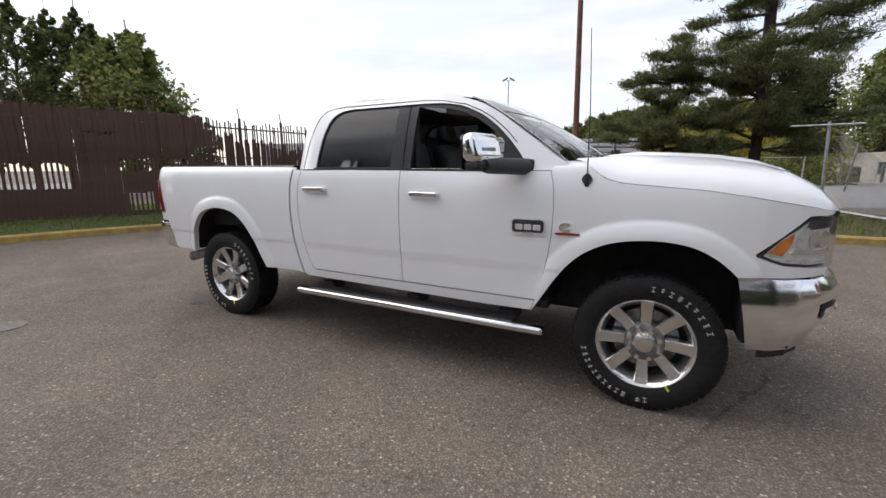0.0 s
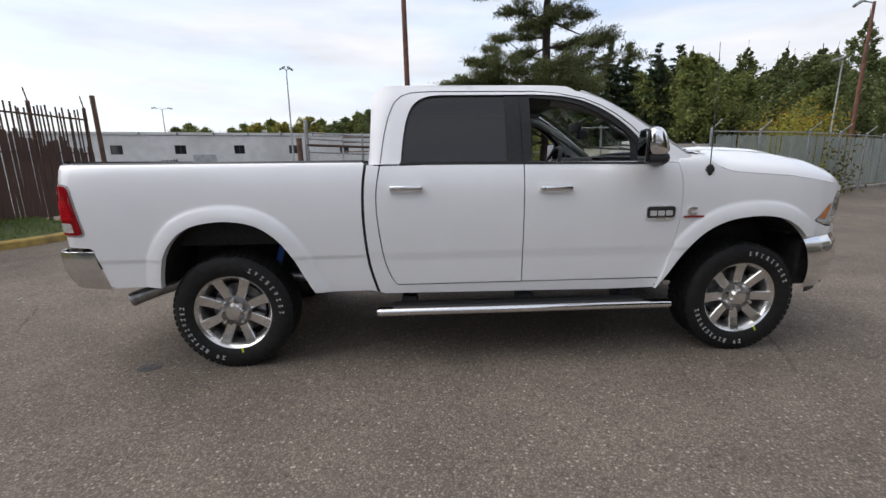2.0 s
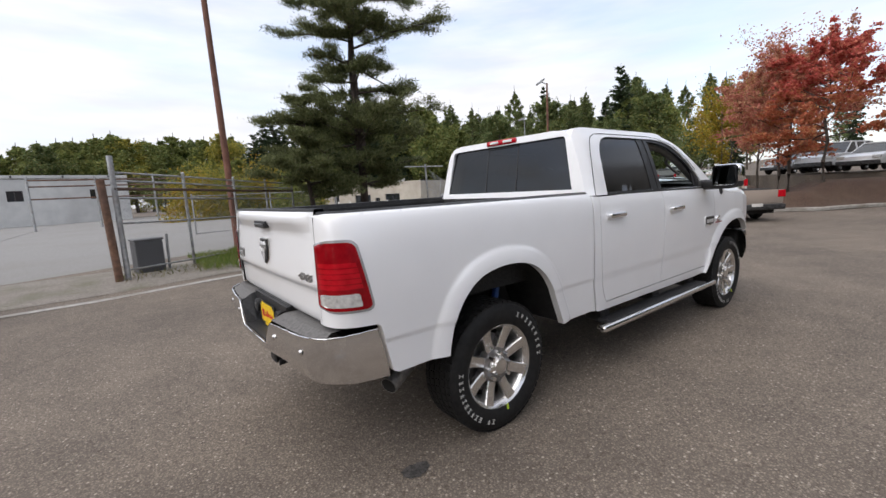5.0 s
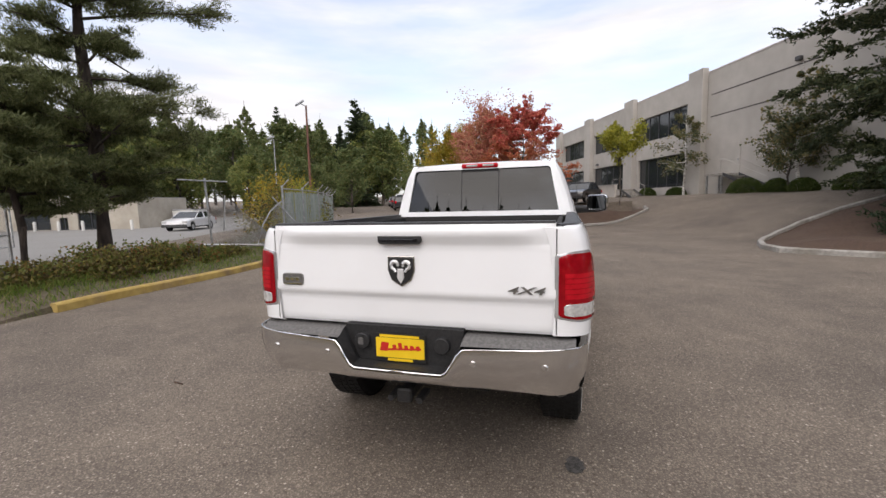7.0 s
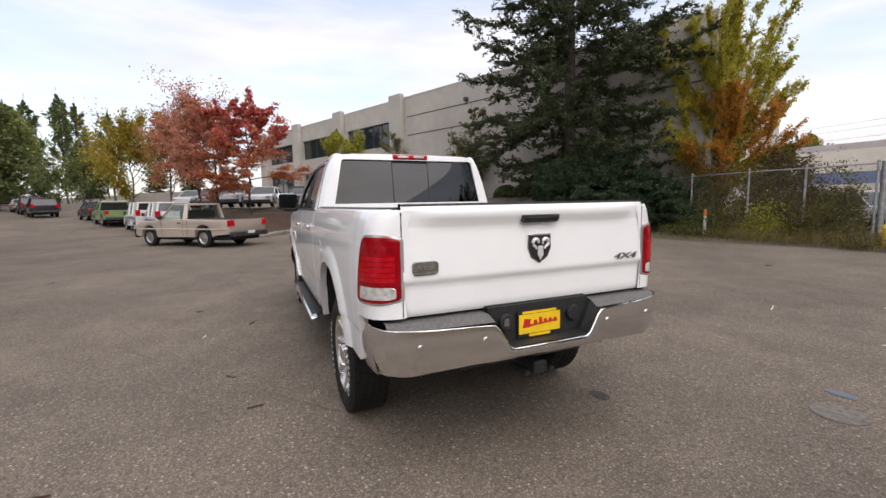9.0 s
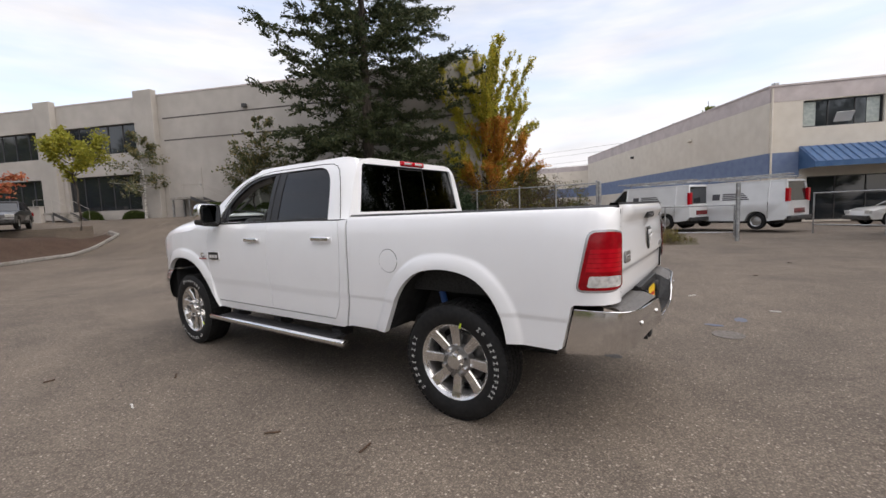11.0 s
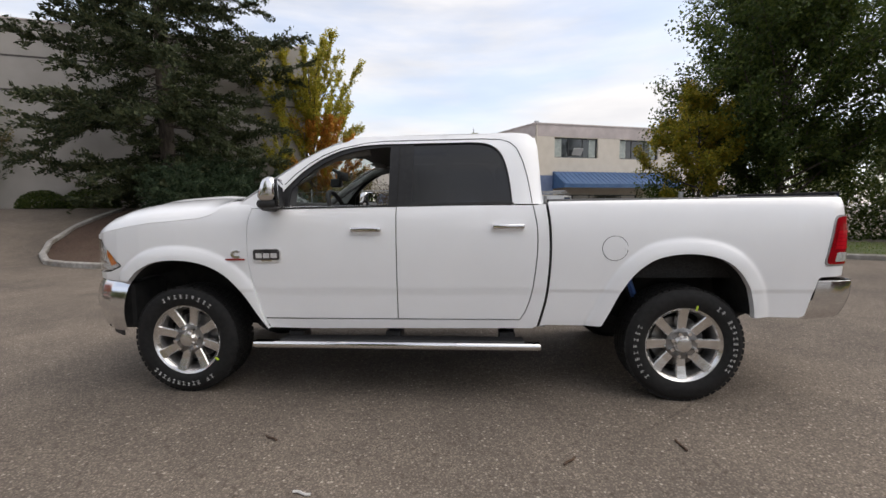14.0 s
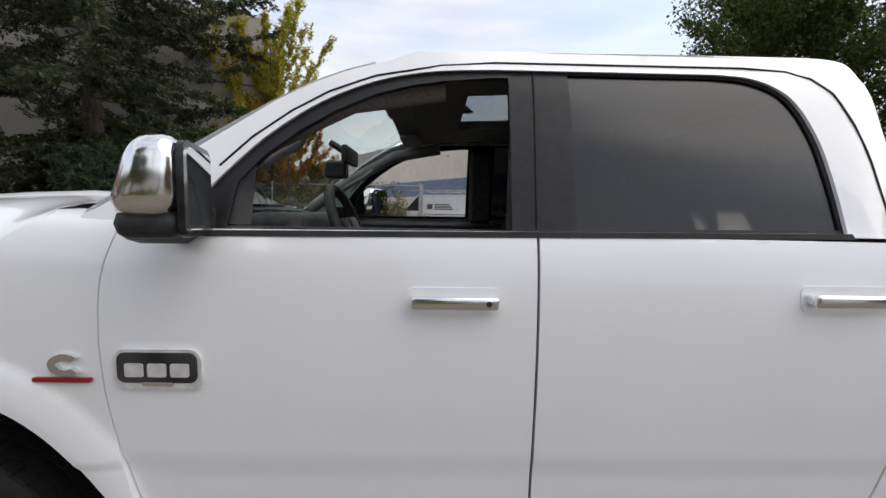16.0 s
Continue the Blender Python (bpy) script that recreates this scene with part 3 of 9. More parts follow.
def stain(name, cx, cy, r, mat, label, seed, squash=0.7):
    random.seed(seed)
    out = [(cx + r * math.cos(2 * math.pi * k / 40) * (1 + 0.28 * noise.noise((math.cos(k * 0.157) * 2, math.sin(k * 0.157) * 2, seed))), cy + squash * r * math.sin(2 * math.pi * k / 40) * (1 + 0.35 * noise.noise((math.cos(k * 0.157) * 2.5, math.sin(k * 0.157) * 2.5, seed + 5)))) for k in range(40)]
    bm = sheet(out, lambda u, v: np.stack([u, v, ground_z(u, v) + 0.0045], -1), step=0.06, depth=0)
    return tagged(part(name, bm, mat), label, "stain", "", "structure")


OIL = noisy("oil_soaked_asphalt", (0.022, 0.020, 0.019), (0.075, 0.070, 0.065), 60.0, rough=0.7, bump=0.5, bump_scale=120)
BLUEPAINT = noisy("blue_marking_paint", (0.10, 0.13, 0.20), (0.16, 0.16, 0.17), 18.0, rough=0.9, bump=0.4, bump_scale=120)
stain("oil_stain", -2.57, -0.905, 0.085, OIL, "dark oil stain on asphalt", 3)
stain("paint_stain", -3.35, -2.55, 0.10, BLUEPAINT, "faded blue utility paint mark", 7, 0.5)
stain("paint_stain", -3.62, -2.95, 0.07, BLUEPAINT, "faded blue utility paint mark", 9, 1.6)

# ---- buildings ----
PALE = noisy("pale_concrete_panel", (0.40, 0.375, 0.34), (0.45, 0.42, 0.385), 1.2, rough=0.85, bump=0.15, bump_scale=30, second=(0.29, 0.27, 0.245), second_scale=0.25, second_mix=0.5)
CREAM = noisy("cream_stucco", (0.68, 0.62, 0.53), (0.74, 0.68, 0.59), 1.5, rough=0.85, bump=0.15, bump_scale=30, second=(0.60, 0.54, 0.46), second_scale=0.3, second_mix=0.4)
MAUVE = noisy("mauve_coping", (0.56, 0.49, 0.475), (0.63, 0.56, 0.545), 2.0, rough=0.85, second=(0.3, 0.27, 0.26), second_scale=0.4, second_mix=0.5)
BLUEBAND = noisy("blue_painted_band", (0.15, 0.20, 0.33), (0.19, 0.25, 0.38), 2.0, rough=0.8)
BLUEMETAL = noisy("blue_standing_seam", (0.045, 0.11, 0.24), (0.07, 0.15, 0.30), 3.0, rough=0.4)
DARKGLASS = material("dark_window_glass", (0.02, 0.024, 0.028), 0.05, 0.0, 0.0, 0.8)
JOINT = material("dark_joint", (0.10, 0.09, 0.085), 0.9)
GREYWALL = noisy("grey_block_wall", (0.50, 0.50, 0.49), (0.58, 0.575, 0.56), 1.0, rough=0.9, second=(0.33, 0.32, 0.31), second_scale=0.2, second_mix=0.5)
TANWALL = noisy("tan_wall", (0.40, 0.36, 0.30), (0.47, 0.43, 0.365), 1.5, rough=0.9, second=(0.27, 0.24, 0.2), second_scale=0.4, second_mix=0.5)
ROOFING = noisy("grey_roofing", (0.16, 0.155, 0.15), (0.24, 0.235, 0.23), 2.0, rough=0.9)
FRAME = material("dark_window_frame", (0.05, 0.05, 0.052), 0.5)
CURTAIN = noisy("pale_curtain", (0.35, 0.40, 0.38), (0.5, 0.54, 0.5), 6.0, rough=0.9)
WHITEWALL = noisy("white_plaster", (0.6, 0.59, 0.56), (0.68, 0.66, 0.63), 1.5, rough=0.85)


def wall_frame(a, b):
    """A local frame along a wall from a to b: x along it, y out of it to the right-hand side, z up."""
    d = Vector((b[0] - a[0], b[1] - a[1], 0))
    ln = d.length
    d.normalize()
    out = Vector((d.y, -d.x, 0))
    return Matrix(((d.x, out.x, 0, a[0]), (d.y, out.y, 0, a[1]), (0, 0, 1, 0), (0, 0, 0, 1))), ln


def wall_with_openings(length, z0, z1, thick, holes):
    """A wall in its local frame with openings cut through it: holes of (x0, x1, z0, z1)."""
    bm = bmesh.new()
    xs = sorted({0.0, length} | {h[0] for h in holes} | {h[1] for h in holes})
    zs = sorted({z0, z1} | {h[2] for h in holes} | {h[3] for h in holes})
    for xa, xb in zip(xs, xs[1:]):
        for za, zb in zip(zs, zs[1:]):
            mx, mz = (xa + xb) / 2, (za + zb) / 2
            if not any(h[0] < mx < h[1] and h[2] < mz < h[3] for h in holes):
                add_box(bm, xa, xb, -thick, 0, za, zb)
    bmesh.ops.remove_doubles(bm, verts=bm.verts, dist=1e-4)
    return bm


def window(parent, x0, x1, z0, z1, mullions, frame=FRAME, glassm=DARKGLASS, deep=0.12):
    w = part("window", box_mesh(x0, x1, -deep - 0.02, -deep, z0, z1), glassm, parent, "dark reflective window")
    fr = bmesh.new()
    for xa, xb, za, zb in ((x0, x1, z0, z0 + 0.06), (x0, x1, z1 - 0.06, z1), (x0, x0 + 0.06, z0 + 0.06, z1 - 0.06), (x1 - 0.06, x1, z0 + 0.06, z1 - 0.06)):
        add_box(fr, xa, xb, -deep, -deep + 0.05, za, zb)
    part("window_frame", fr, frame, w)
    for k in range(1, mullions):
        xm = x0 + (x1 - x0) * k / mullions
        part("mullion", box_mesh(xm - 0.025, xm + 0.025, -deep, -deep + 0.045, z0 + 0.06, z1 - 0.06), frame, w)
    return w


# the long pale tilt-up building on the rise
A0, A1 = (55.5, 0.72), (8.5, -18.3)
wm, wl_ = wall_frame(A0, A1)
pale = thing("office_building", "long pale concrete two-storey building with dark windows", "building", "", "", wm)


def s_at(x):
    """Distance along the facade for a world x."""
    return (55.5 - x) / (55.5 - 8.5) * wl_


holes, wins = [], []
for xa, xb in ((38.8, 45.0), (30.8, 36.8), (46.6, 53.0)):
    s0, s1 = s_at(xb), s_at(xa)
    for z0, z1 in ((2.4, 4.9), (6.4, 8.4)):
        holes.append((s0, s1, z0, z1))
        wins.append((s0, s1, z0, z1))
part("wall", wall_with_openings(wl_, 0.6, 10.0, 0.3, holes), PALE, pale)
for s0, s1, z0, z1 in wins:
    window(pale, s0, s1, z0, z1, 5, deep=0.25)
for xp in (29.6, 37.8, 45.8, 54.0):
    sp = s_at(xp)
    part("pilaster", box_mesh(sp - 0.75, sp + 0.75, 0.003, 0.45, 0.8, 10.35, 0.03), PALE, pale)
part("wall_joint", box_mesh(s_at(28.6), wl_ - 0.1, 0.0, 0.012, 8.42, 8.50), JOINT, pale)
part("wall_joint", box_mesh(s_at(28.6), wl_ - 0.1, 0.0, 0.012, 6.95, 7.03), JOINT, pale)
part("parapet_cap", box_mesh(0, wl_, -0.33, 0.03, 10.0, 10.08), MAUVE, pale)
part("roof", box_mesh(0, wl_, -22, -0.3, 9.4, 9.6), ROOFING, pale)
part("back_wall", box_mesh(0, wl_, -22.3, -22, 0.0, 10.0), PALE, pale)
part("side_wall", box_mesh(wl_ - 0.3, wl_, -22, -0.3, -0.2, 10.0), PALE, pale)
part("side_wall", box_mesh(0, 0.3, -22, -0.3, 0.6, 10.0), PALE, pale)
sd = s_at(26.5)
dr = part("door", box_mesh(sd - 0.5, sd + 0.5, 0.003, 0.05, 2.9, 5.0, 0.01), PALE, pale, "plain pale steel door")
part("door_handle", box_mesh(sd + 0.35, sd + 0.42, 0.05, 0.09, 3.8, 3.95), STEEL, dr)
part("wall_lamp", box_mesh(s_at(22.6) - 0.15, s_at(22.6) + 0.15, 0.0, 0.25, 8.62, 8.85, 0.03), FRAME, pale)
part("wall_lamp", box_mesh(s_at(44.0) - 0.15, s_at(44.0) + 0.15, 0.0, 0.25, 5.15, 5.35, 0.03), FRAME, pale)


def outside_stair(name, m, label, rise=1.2, run=2.3, width=1.1):
    t = thing(name, label, "stair", "", "", m)
    n = 7
    for k in range(n):
        part("tread", box_mesh(k * run / n, (k + 1) * run / n, 0, width, rise - (k + 1) * rise / n, rise - (k + 1) * rise / n + 0.05), CONCRETE, t)
    part("landing", box_mesh(-1.6, 0, 0, width, rise - 0.06, rise + 0.06), CONCRETE, t)
    for y in (0, width):
        rl = bmesh.new()
        add_path(rl, [(-1.6, y, rise), (-1.6, y, rise + 0.95), (0, y, rise + 0.95), (run, y, 0.95), (run, y, 0)], 0.014, 6)
        part("handrail", rl, PALE, t)
        part("stringer", slab([(0, rise - 0.1), (run, -0.1), (run, 0.12), (0, rise + 0.1)], "y", y - 0.02, 0.04), FRAME, t)
    for x in (-1.5, -0.2):
        part("leg", box_mesh(x - 0.05, x + 0.05, 0.05, 0.15, -0.3, rise - 0.06), STEEL, t)
        part("leg", box_mesh(x - 0.05, x + 0.05, width - 0.15, width - 0.05, -0.3, rise - 0.06), STEEL, t)
    return t


outside_stair("outside_stair", wm @ Matrix.Translation((sd + 0.5, 0.05, 1.62)), "steel outside stair with landing against the pale wall", 1.35, 3.4)
outside_stair("entrance_stair", wm @ Matrix.Translation((s_at(34.8), 1.6, 1.6)), "short concrete stair with handrails", 0.7, 1.6)
rw = thing("retaining_wall", "low pale block retaining wall beside the entrance", "wall", "", "", wm)
part("block_wall", box_mesh(s_at(43.5), s_at(35.6), 2.6, 2.85, 1.0, 2.75, 0.02), PALE, rw)
part("coping", box_mesh(s_at(43.5), s_at(35.6), 2.55, 2.9, 2.75, 2.83), CONCRETE, rw)

# cream building with the blue band and awning
C = (-5.2, -29.4)
B1, B2 = (13.5, -58.0), (-24.0, -35.8)
bm1, bl1 = wall_frame(B1, C)
bm2, bl2 = wall_frame(C, B2)
cream = thing("warehouse_building", "cream two-storey building with a blue band and blue awning", "building")
sidew = part("side_wall", wall_with_openings(bl1, -0.2, 8.1, 0.3, []), CREAM, cream)
sidew.matrix_local = bm1
for nm, z0, z1, mt, o in (("blue_band", 2.7, 4.2, BLUEBAND, 0.012), ("coping_band", 7.2, 8.1, MAUVE, 0.012), ("parapet_cap", 8.1, 8.2, MAUVE, 0.06)):
    p_ = part(nm, box_mesh(0, bl1, -0.02 if o < 0.05 else -0.3, o, z0, z1), mt, cream)
    p_.matrix_local = bm1
    p_ = part(nm, box_mesh(0, bl2 if nm != "blue_band" else 1.6, -0.02 if o < 0.05 else -0.3, o, z0, z1), mt, cream)
    p_.matrix_local = bm2
pipe = bmesh.new()
add_path(pipe, [(0.1, 0.1, 8.0), (0.1, 0.1, 0.0)], 0.06, 8)
p_ = part("downpipe", pipe, CREAM, cream)
p_.matrix_local = bm2
wh = [(1.7, 5.6, 5.6, 7.15), (7.6, 11.4, 5.6, 7.15), (13.5, 17.0, 5.6, 7.15), (2.0, 9.5, 0.1, 2.7), (11.0, 14.0, 0.1, 2.6)]
frontw = part("front_wall", wall_with_openings(bl2, -0.2, 8.1, 0.3, wh), CREAM, cream)
frontw.matrix_local = bm2
for h in wh:
    w_ = window(cream, *h, 3 if h[2] > 3 else 5, deep=0.22)
    w_.matrix_local = bm2
    if h[2] > 3:
        for xa in (h[0] + 0.1, h[1] - 0.75):
            c_ = part("curtain", box_mesh(xa, xa + 0.6, -0.21, -0.19, h[2] + 0.08, h[3] - 0.08), CURTAIN, w_)
p_ = part("open_sash", box_mesh(0, 0.85, -0.02, 0.02, -0.3, 0.3, m=Matrix.Translation((3.2, 0.15, 6.05)) @ Matrix.Rotation(radians(-35), 4, "X")), WHITEWALL, cream)
p_.matrix_local = bm2
aw = bmesh.new()
a0, a1 = 1.55, 12.5
v = [aw.verts.new(p) for p in ((a0, 0.01, 4.5), (a1, 0.01, 4.5), (a1, 1.8, 3.45), (a0, 1.8, 3.45), (a0, 1.8, 3.15), (a1, 1.8, 3.15), (a0, 0.01, 3.15), (a1, 0.01, 3.15))]
for f in ((0, 1, 2, 3), (3, 2, 5, 4), (0, 3, 4, 6), (1, 7, 5, 2)):
    aw.faces.new([v[i] for i in f])
awn = part("awning", aw, BLUEMETAL, cream, "blue standing-seam metal awning")
awn.matrix_local = bm2
for k in range(28):
    x = a0 + 0.1 + k * (a1 - a0 - 0.2) / 27
    rb_ = bmesh.new()
    add_tube(rb_, (x, 0.02, 4.52), (x, 1.8, 3.47), 0.03, n=4)
    part("awning_seam", rb_, BLUEMETAL, awn)
for k in range(6):
    if k in (2, 4):
        lamp_ = part("wall_lamp", box_mesh(4.0 + 5.4 * k, 4.3 + 5.4 * k, 0.0, 0.28, 6.2, 6.42, 0.03), FRAME if k == 2 else CREAM, cream)
        lamp_.matrix_local = bm1
    v_ = part("roof_vent", box_mesh(3.0 + 6.0 * k, 3.3 + 6.0 * k, -1.2, -0.9, 8.1, 8.6, 0.03), STEEL, cream)
    v_.matrix_local = bm1
rf = part("roof", slab([(B1[0], B1[1]), (C[0], C[1]), (B2[0], B2[1]), (B2[0] + 12, B2[1] - 22), (B1[0] - 4, B1[1] - 8)], "z", 7.6, 0.2), ROOFING, cream)
low = thing("annex_building", "lower cream building adjoining behind the fence", "building")
lw_m, lw_l = wall_frame((26.0, -57.0), (13.4, -58.2))
for nm, z0, z1, mt in (("wall", -0.2, 7.0, CREAM), ("blue_band", 2.7, 4.0, BLUEBAND), ("coping_band", 6.4, 7.1, MAUVE)):
    p_ = part(nm, box_mesh(0, lw_l, -6 if nm == "wall" else -0.02, 0 if nm == "wall" else 0.012, z0, z1), mt, low)
    p_.matrix_local = lw_m
part("end_wall", box_mesh(25.9, 26.2, -64.0, -57.0, -0.2, 7.0), CREAM, low)
wb_ = thing("white_shed", "small white flat-roofed building far behind the shrubs", "building")
part("shed_wall", box_mesh(24, 38, -52, -46, -0.2, 4.0), WHITEWALL, wb_)
part("shed_roof", box_mesh(23.8, 38.2, -52.2, -45.8, 4.0, 4.25), ROOFING, wb_)

# long grey warehouse across the far yard
gw_m, gw_l = wall_frame((-62.0, 50.0), (-2.0, 68.0))
grey = thing("grey_warehouse", "long low grey warehouse with small dark windows", "building", "", "", gw_m)
gh_ = []
for k in range(8):
    gh_.append((6 + 7.5 * k, 7.4 + 7.5 * k, 2.9, 4.1))
gh_.append((1.5, 5.0, 0.1, 3.4))
part("wall", wall_with_openings(gw_l, -0.3, 5.5, 0.25, gh_), GREYWALL, grey)
for h in gh_:
    window(grey, *h, 2, deep=0.18)
part("fascia", box_mesh(0, gw_l, -0.3, 0.15, 5.5, 5.85), GREYWALL, grey)
part("roof", box_mesh(0, gw_l, -20, 0, 5.4, 5.5), ROOFING, grey)
for k in range(14):
    part("rafter_end", box_mesh(2 + 4.5 * k, 2.15 + 4.5 * k, 0.15, 0.3, 5.55, 5.8), FRAME, grey)
# tan garage across the next lot
tg_m, tg_l = wall_frame((15.2, 63.5), (22.4, 34.7))
tan = thing("garage_building", "low tan block garage with dark doors and windows", "building", "", "", tg_m)
o = tg_l - 22.5
th_ = [(o - 4.0, o - 1.5, 0.0, 1.5), (o + 3.0, o + 5.6, 0.0, 1.5), (o + 7.6, o + 8.6, 0.1, 1.9), (o + 11.7, o + 14.5, 0.05, 1.5), (o + 15.3, o + 16.1, 0.0, 1.1), (o + 17.0, o + 19.3, 0.0, 1.5)]
part("wall", wall_with_openings(tg_l, -0.3, 2.7, 0.25, th_), TANWALL, tan)
for h in th_:
    window(tan, *h, 2, deep=0.15)
part("roof", box_mesh(-0.3, tg_l, -6.5, 0.0, 2.704, 2.76), ROOFING, tan)
part("fascia", box_mesh(-0.3, tg_l + 0.05, 0.004, 0.05, 2.55, 2.78), TANWALL, tan)
part("end_wall", box_mesh(0, 0.25, -6.5, -0.25, -0.3, 2.7), TANWALL, tan)
part("end_wall", box_mesh(tg_l - 0.25, tg_l, -6.5, -0.25, -0.3, 2.7), TANWALL, tan)
part("roof_unit", box_mesh(o + 14.0, o + 17.0, -3.5, -1.5, 2.77, 3.3, 0.05), WHITEWALL, tan, "white roof-top air unit")
for k in range(7):
    bl_ = thing("bollard", "short pale concrete bollard before the garage", "bollard", "bollards before the garage", "", tg_m @ Matrix.Translation((o + 10.5 + 2.1 * k, 1.6, 0)))
    part("post", lathe([(0.0, 0.0), (0.11, 0.0), (0.11, 0.75), (0.07, 0.83), (0.0, 0.85)], 12, axis="z"), WHITEWALL, bl_, smooth=40)
cb_ = thing("storage_container", "small white storage container beside the garage", "container", "", "", pose(27.4, 34.3, 0, 0, 0, 14))
part("body", box_mesh(-1.3, 1.3, -1.0, 1.0, 0.0, 1.5, 0.03), WHITEWALL, cb_)
part("roof", box_mesh(-1.35, 1.35, -1.05, 1.05, 1.504, 1.58, 0.02), STEEL, cb_)

# ---- fences, poles and gates ----
RUST = noisy("rusty_steel", (0.10, 0.055, 0.035), (0.20, 0.11, 0.07), 9.0, rough=0.85, bump=0.4, second=(0.07, 0.05, 0.045), second_scale=2.0, second_mix=0.7)
SLAT = noisy("dark_brown_slat", (0.062, 0.034, 0.024), (0.105, 0.060, 0.043), 5.0, rough=0.8, bump=0.3, bump_scale=30, stretch=(1, 1, 0.2), second=(0.10, 0.07, 0.055), second_scale=0.8, second_mix=0.4)
REDBROWN = noisy("red_brown_pole", (0.13, 0.055, 0.035), (0.20, 0.09, 0.06), 6.0, rough=0.8, second=(0.08, 0.05, 0.04), second_scale=0.6, second_mix=0.6)
WIRE = noisy("chain_link_wire", (0.17, 0.175, 0.175), (0.26, 0.265, 0.265), 5.0, rough=0.5, metal=0.6)


def chain_link(name, pts, height, label, z=lambda x, y: 0.0, pitch=0.085, rails=(1.0,), post_r=0.035):
    """A chain-link fence along plan points: a post at each, rails between, and a woven net of wires."""
    t = thing(name, label, "fence")
    for i, (x, y) in enumerate(pts):
        b = bmesh.new()
        add_tube(b, (x, y, z(x, y) - 0.2), (x, y, z(x, y) + height + 0.12), post_r, n=8)
        bmesh.ops.create_uvsphere(b, u_segments=8, v_segments=5, radius=post_r * 1.25, matrix=Matrix.Translation((x, y, z(x, y) + height + 0.12)))
        part("post", b, STEEL, t, smooth=50)
    wv, wf = [], []

    def wire(p, q, r=0.0012):
        p, q = np.array(p), np.array(q)
        d = unit(q - p)
        s = unit(np.cross(d, (0, 0, 1.0)) + np.array((1e-6, 0, 0)))
        w = np.cross(d, s)
        k = len(wv)
        for c in (p, q):
            for a in (0, 2.094, 4.189):
                wv.append(tuple(c + (s * math.cos(a) + w * math.sin(a)) * r))
        for a in range(3):
            wf.append((k + a, k + (a + 1) % 3, k + 3 + (a + 1) % 3, k + 3 + a))
    for i, ((x0, y0), (x1, y1)) in enumerate(zip(pts, pts[1:])):
        ln = math.hypot(x1 - x0, y1 - y0)
        za, zb = z(x0, y0) + 0.05, z(x1, y1) + 0.05
        for f in rails:
            b = bmesh.new()
            add_tube(b, (x0, y0, za + height * f), (x1, y1, zb + height * f), 0.022, n=6)
            part("rail", b, STEEL, t, smooth=50)

        def at(s, h):
            return (x0 + (x1 - x0) * s / ln, y0 + (y1 - y0) * s / ln, za + (zb - za) * s / ln + h)
        n = int((ln + height) / pitch)
        for k in range(n + 1):
            s = k * pitch - height
            for sg in (1, -1):
                s0, s1 = (s, s + height) if sg > 0 else (s + height, s)
                h0, h1 = 0.0, height
                if sg > 0:
                    lo, hi = max(0.0, -s), min(height, ln - s)
                    if hi > lo:
                        wire(at(s + lo, lo), at(s + hi, hi))
                else:
                    lo, hi = max(0.0, s + height - ln), min(height, s + height)
                    if hi > lo:
                        wire(at(s + height - lo, lo), at(s + height - hi, hi))
    me = bpy.data.meshes.new("wire_mesh")
    me.from_pydata(wv, [], wf)
    tagged(part("wire_mesh", me, WIRE, t), kind="stuff")
    return t


entry_fence = chain_link("chain_link_fence", [(-3.7, 8.45), (-2.3, 9.55), (-0.85, 11.05), (0.3, 12.0), (1.4, 12.7)], 2.14, "grey chain-link fence with steel rails and a dark beam", lambda x, y: 0.12 - 0.04 * (x + 3.7), rails=(0.03, 0.5, 0.75, 0.92, 1.0))
for (xa, ya), (xb, yb) in zip(((-3.7, 8.45), (-2.3, 9.55), (-0.85, 11.05), (0.3, 12.0)), ((-2.3, 9.55), (-0.85, 11.05), (0.3, 12.0), (1.4, 12.7))):
    b = bmesh.new()
    add_tube(b, (xa, ya - 0.05, 1.965 - 0.025 * (xa + 3.7)), (xb, yb - 0.05, 1.965 - 0.025 * (xb + 3.7)), 0.034, n=6)
    part("beam", b, SLAT, entry_fence, "dark brown beam")
chain_link("chain_link_fence", [(1.4, 12.7), (2.6, 13.9)], 1.75, "low chain-link fence end under the pine boughs", lambda x, y: 0.0, rails=(0.02, 0.55))
chain_link("chain_link_fence", [(1.1, -14.5), (2.8, -14.5), (4.5, -14.5), (7.0, -15.0), (9.5, -16.6)], 2.25, "grey chain-link fence behind tall weeds", lambda x, y: 0.08, rails=(1.0,))


def pipe_gate(name, m, width, height, label, rails, uprights, mat=STEEL, brace=True):
    t = thing(name, label, "gate", "", "", m)
    for h in rails:
        b = bmesh.new()
        add_tube(b, (0, 0, h), (width, 0, h), 0.026, n=8)
        part("rail", b, mat, t, smooth=50)
    for k in range(uprights):
        x = width * k / (uprights - 1)
        b = bmesh.new()
        add_tube(b, (x, 0, 0.12), (x, 0, height), 0.026, n=8)
        part("upright", b, mat, t, smooth=50)
    if brace:
        b = bmesh.new()
        add_tube(b, (0.05, 0.02, 0.2), (width * 0.5, 0.02, height * 0.55), 0.02, n=6)
        part("brace", b, mat, t)
    return t


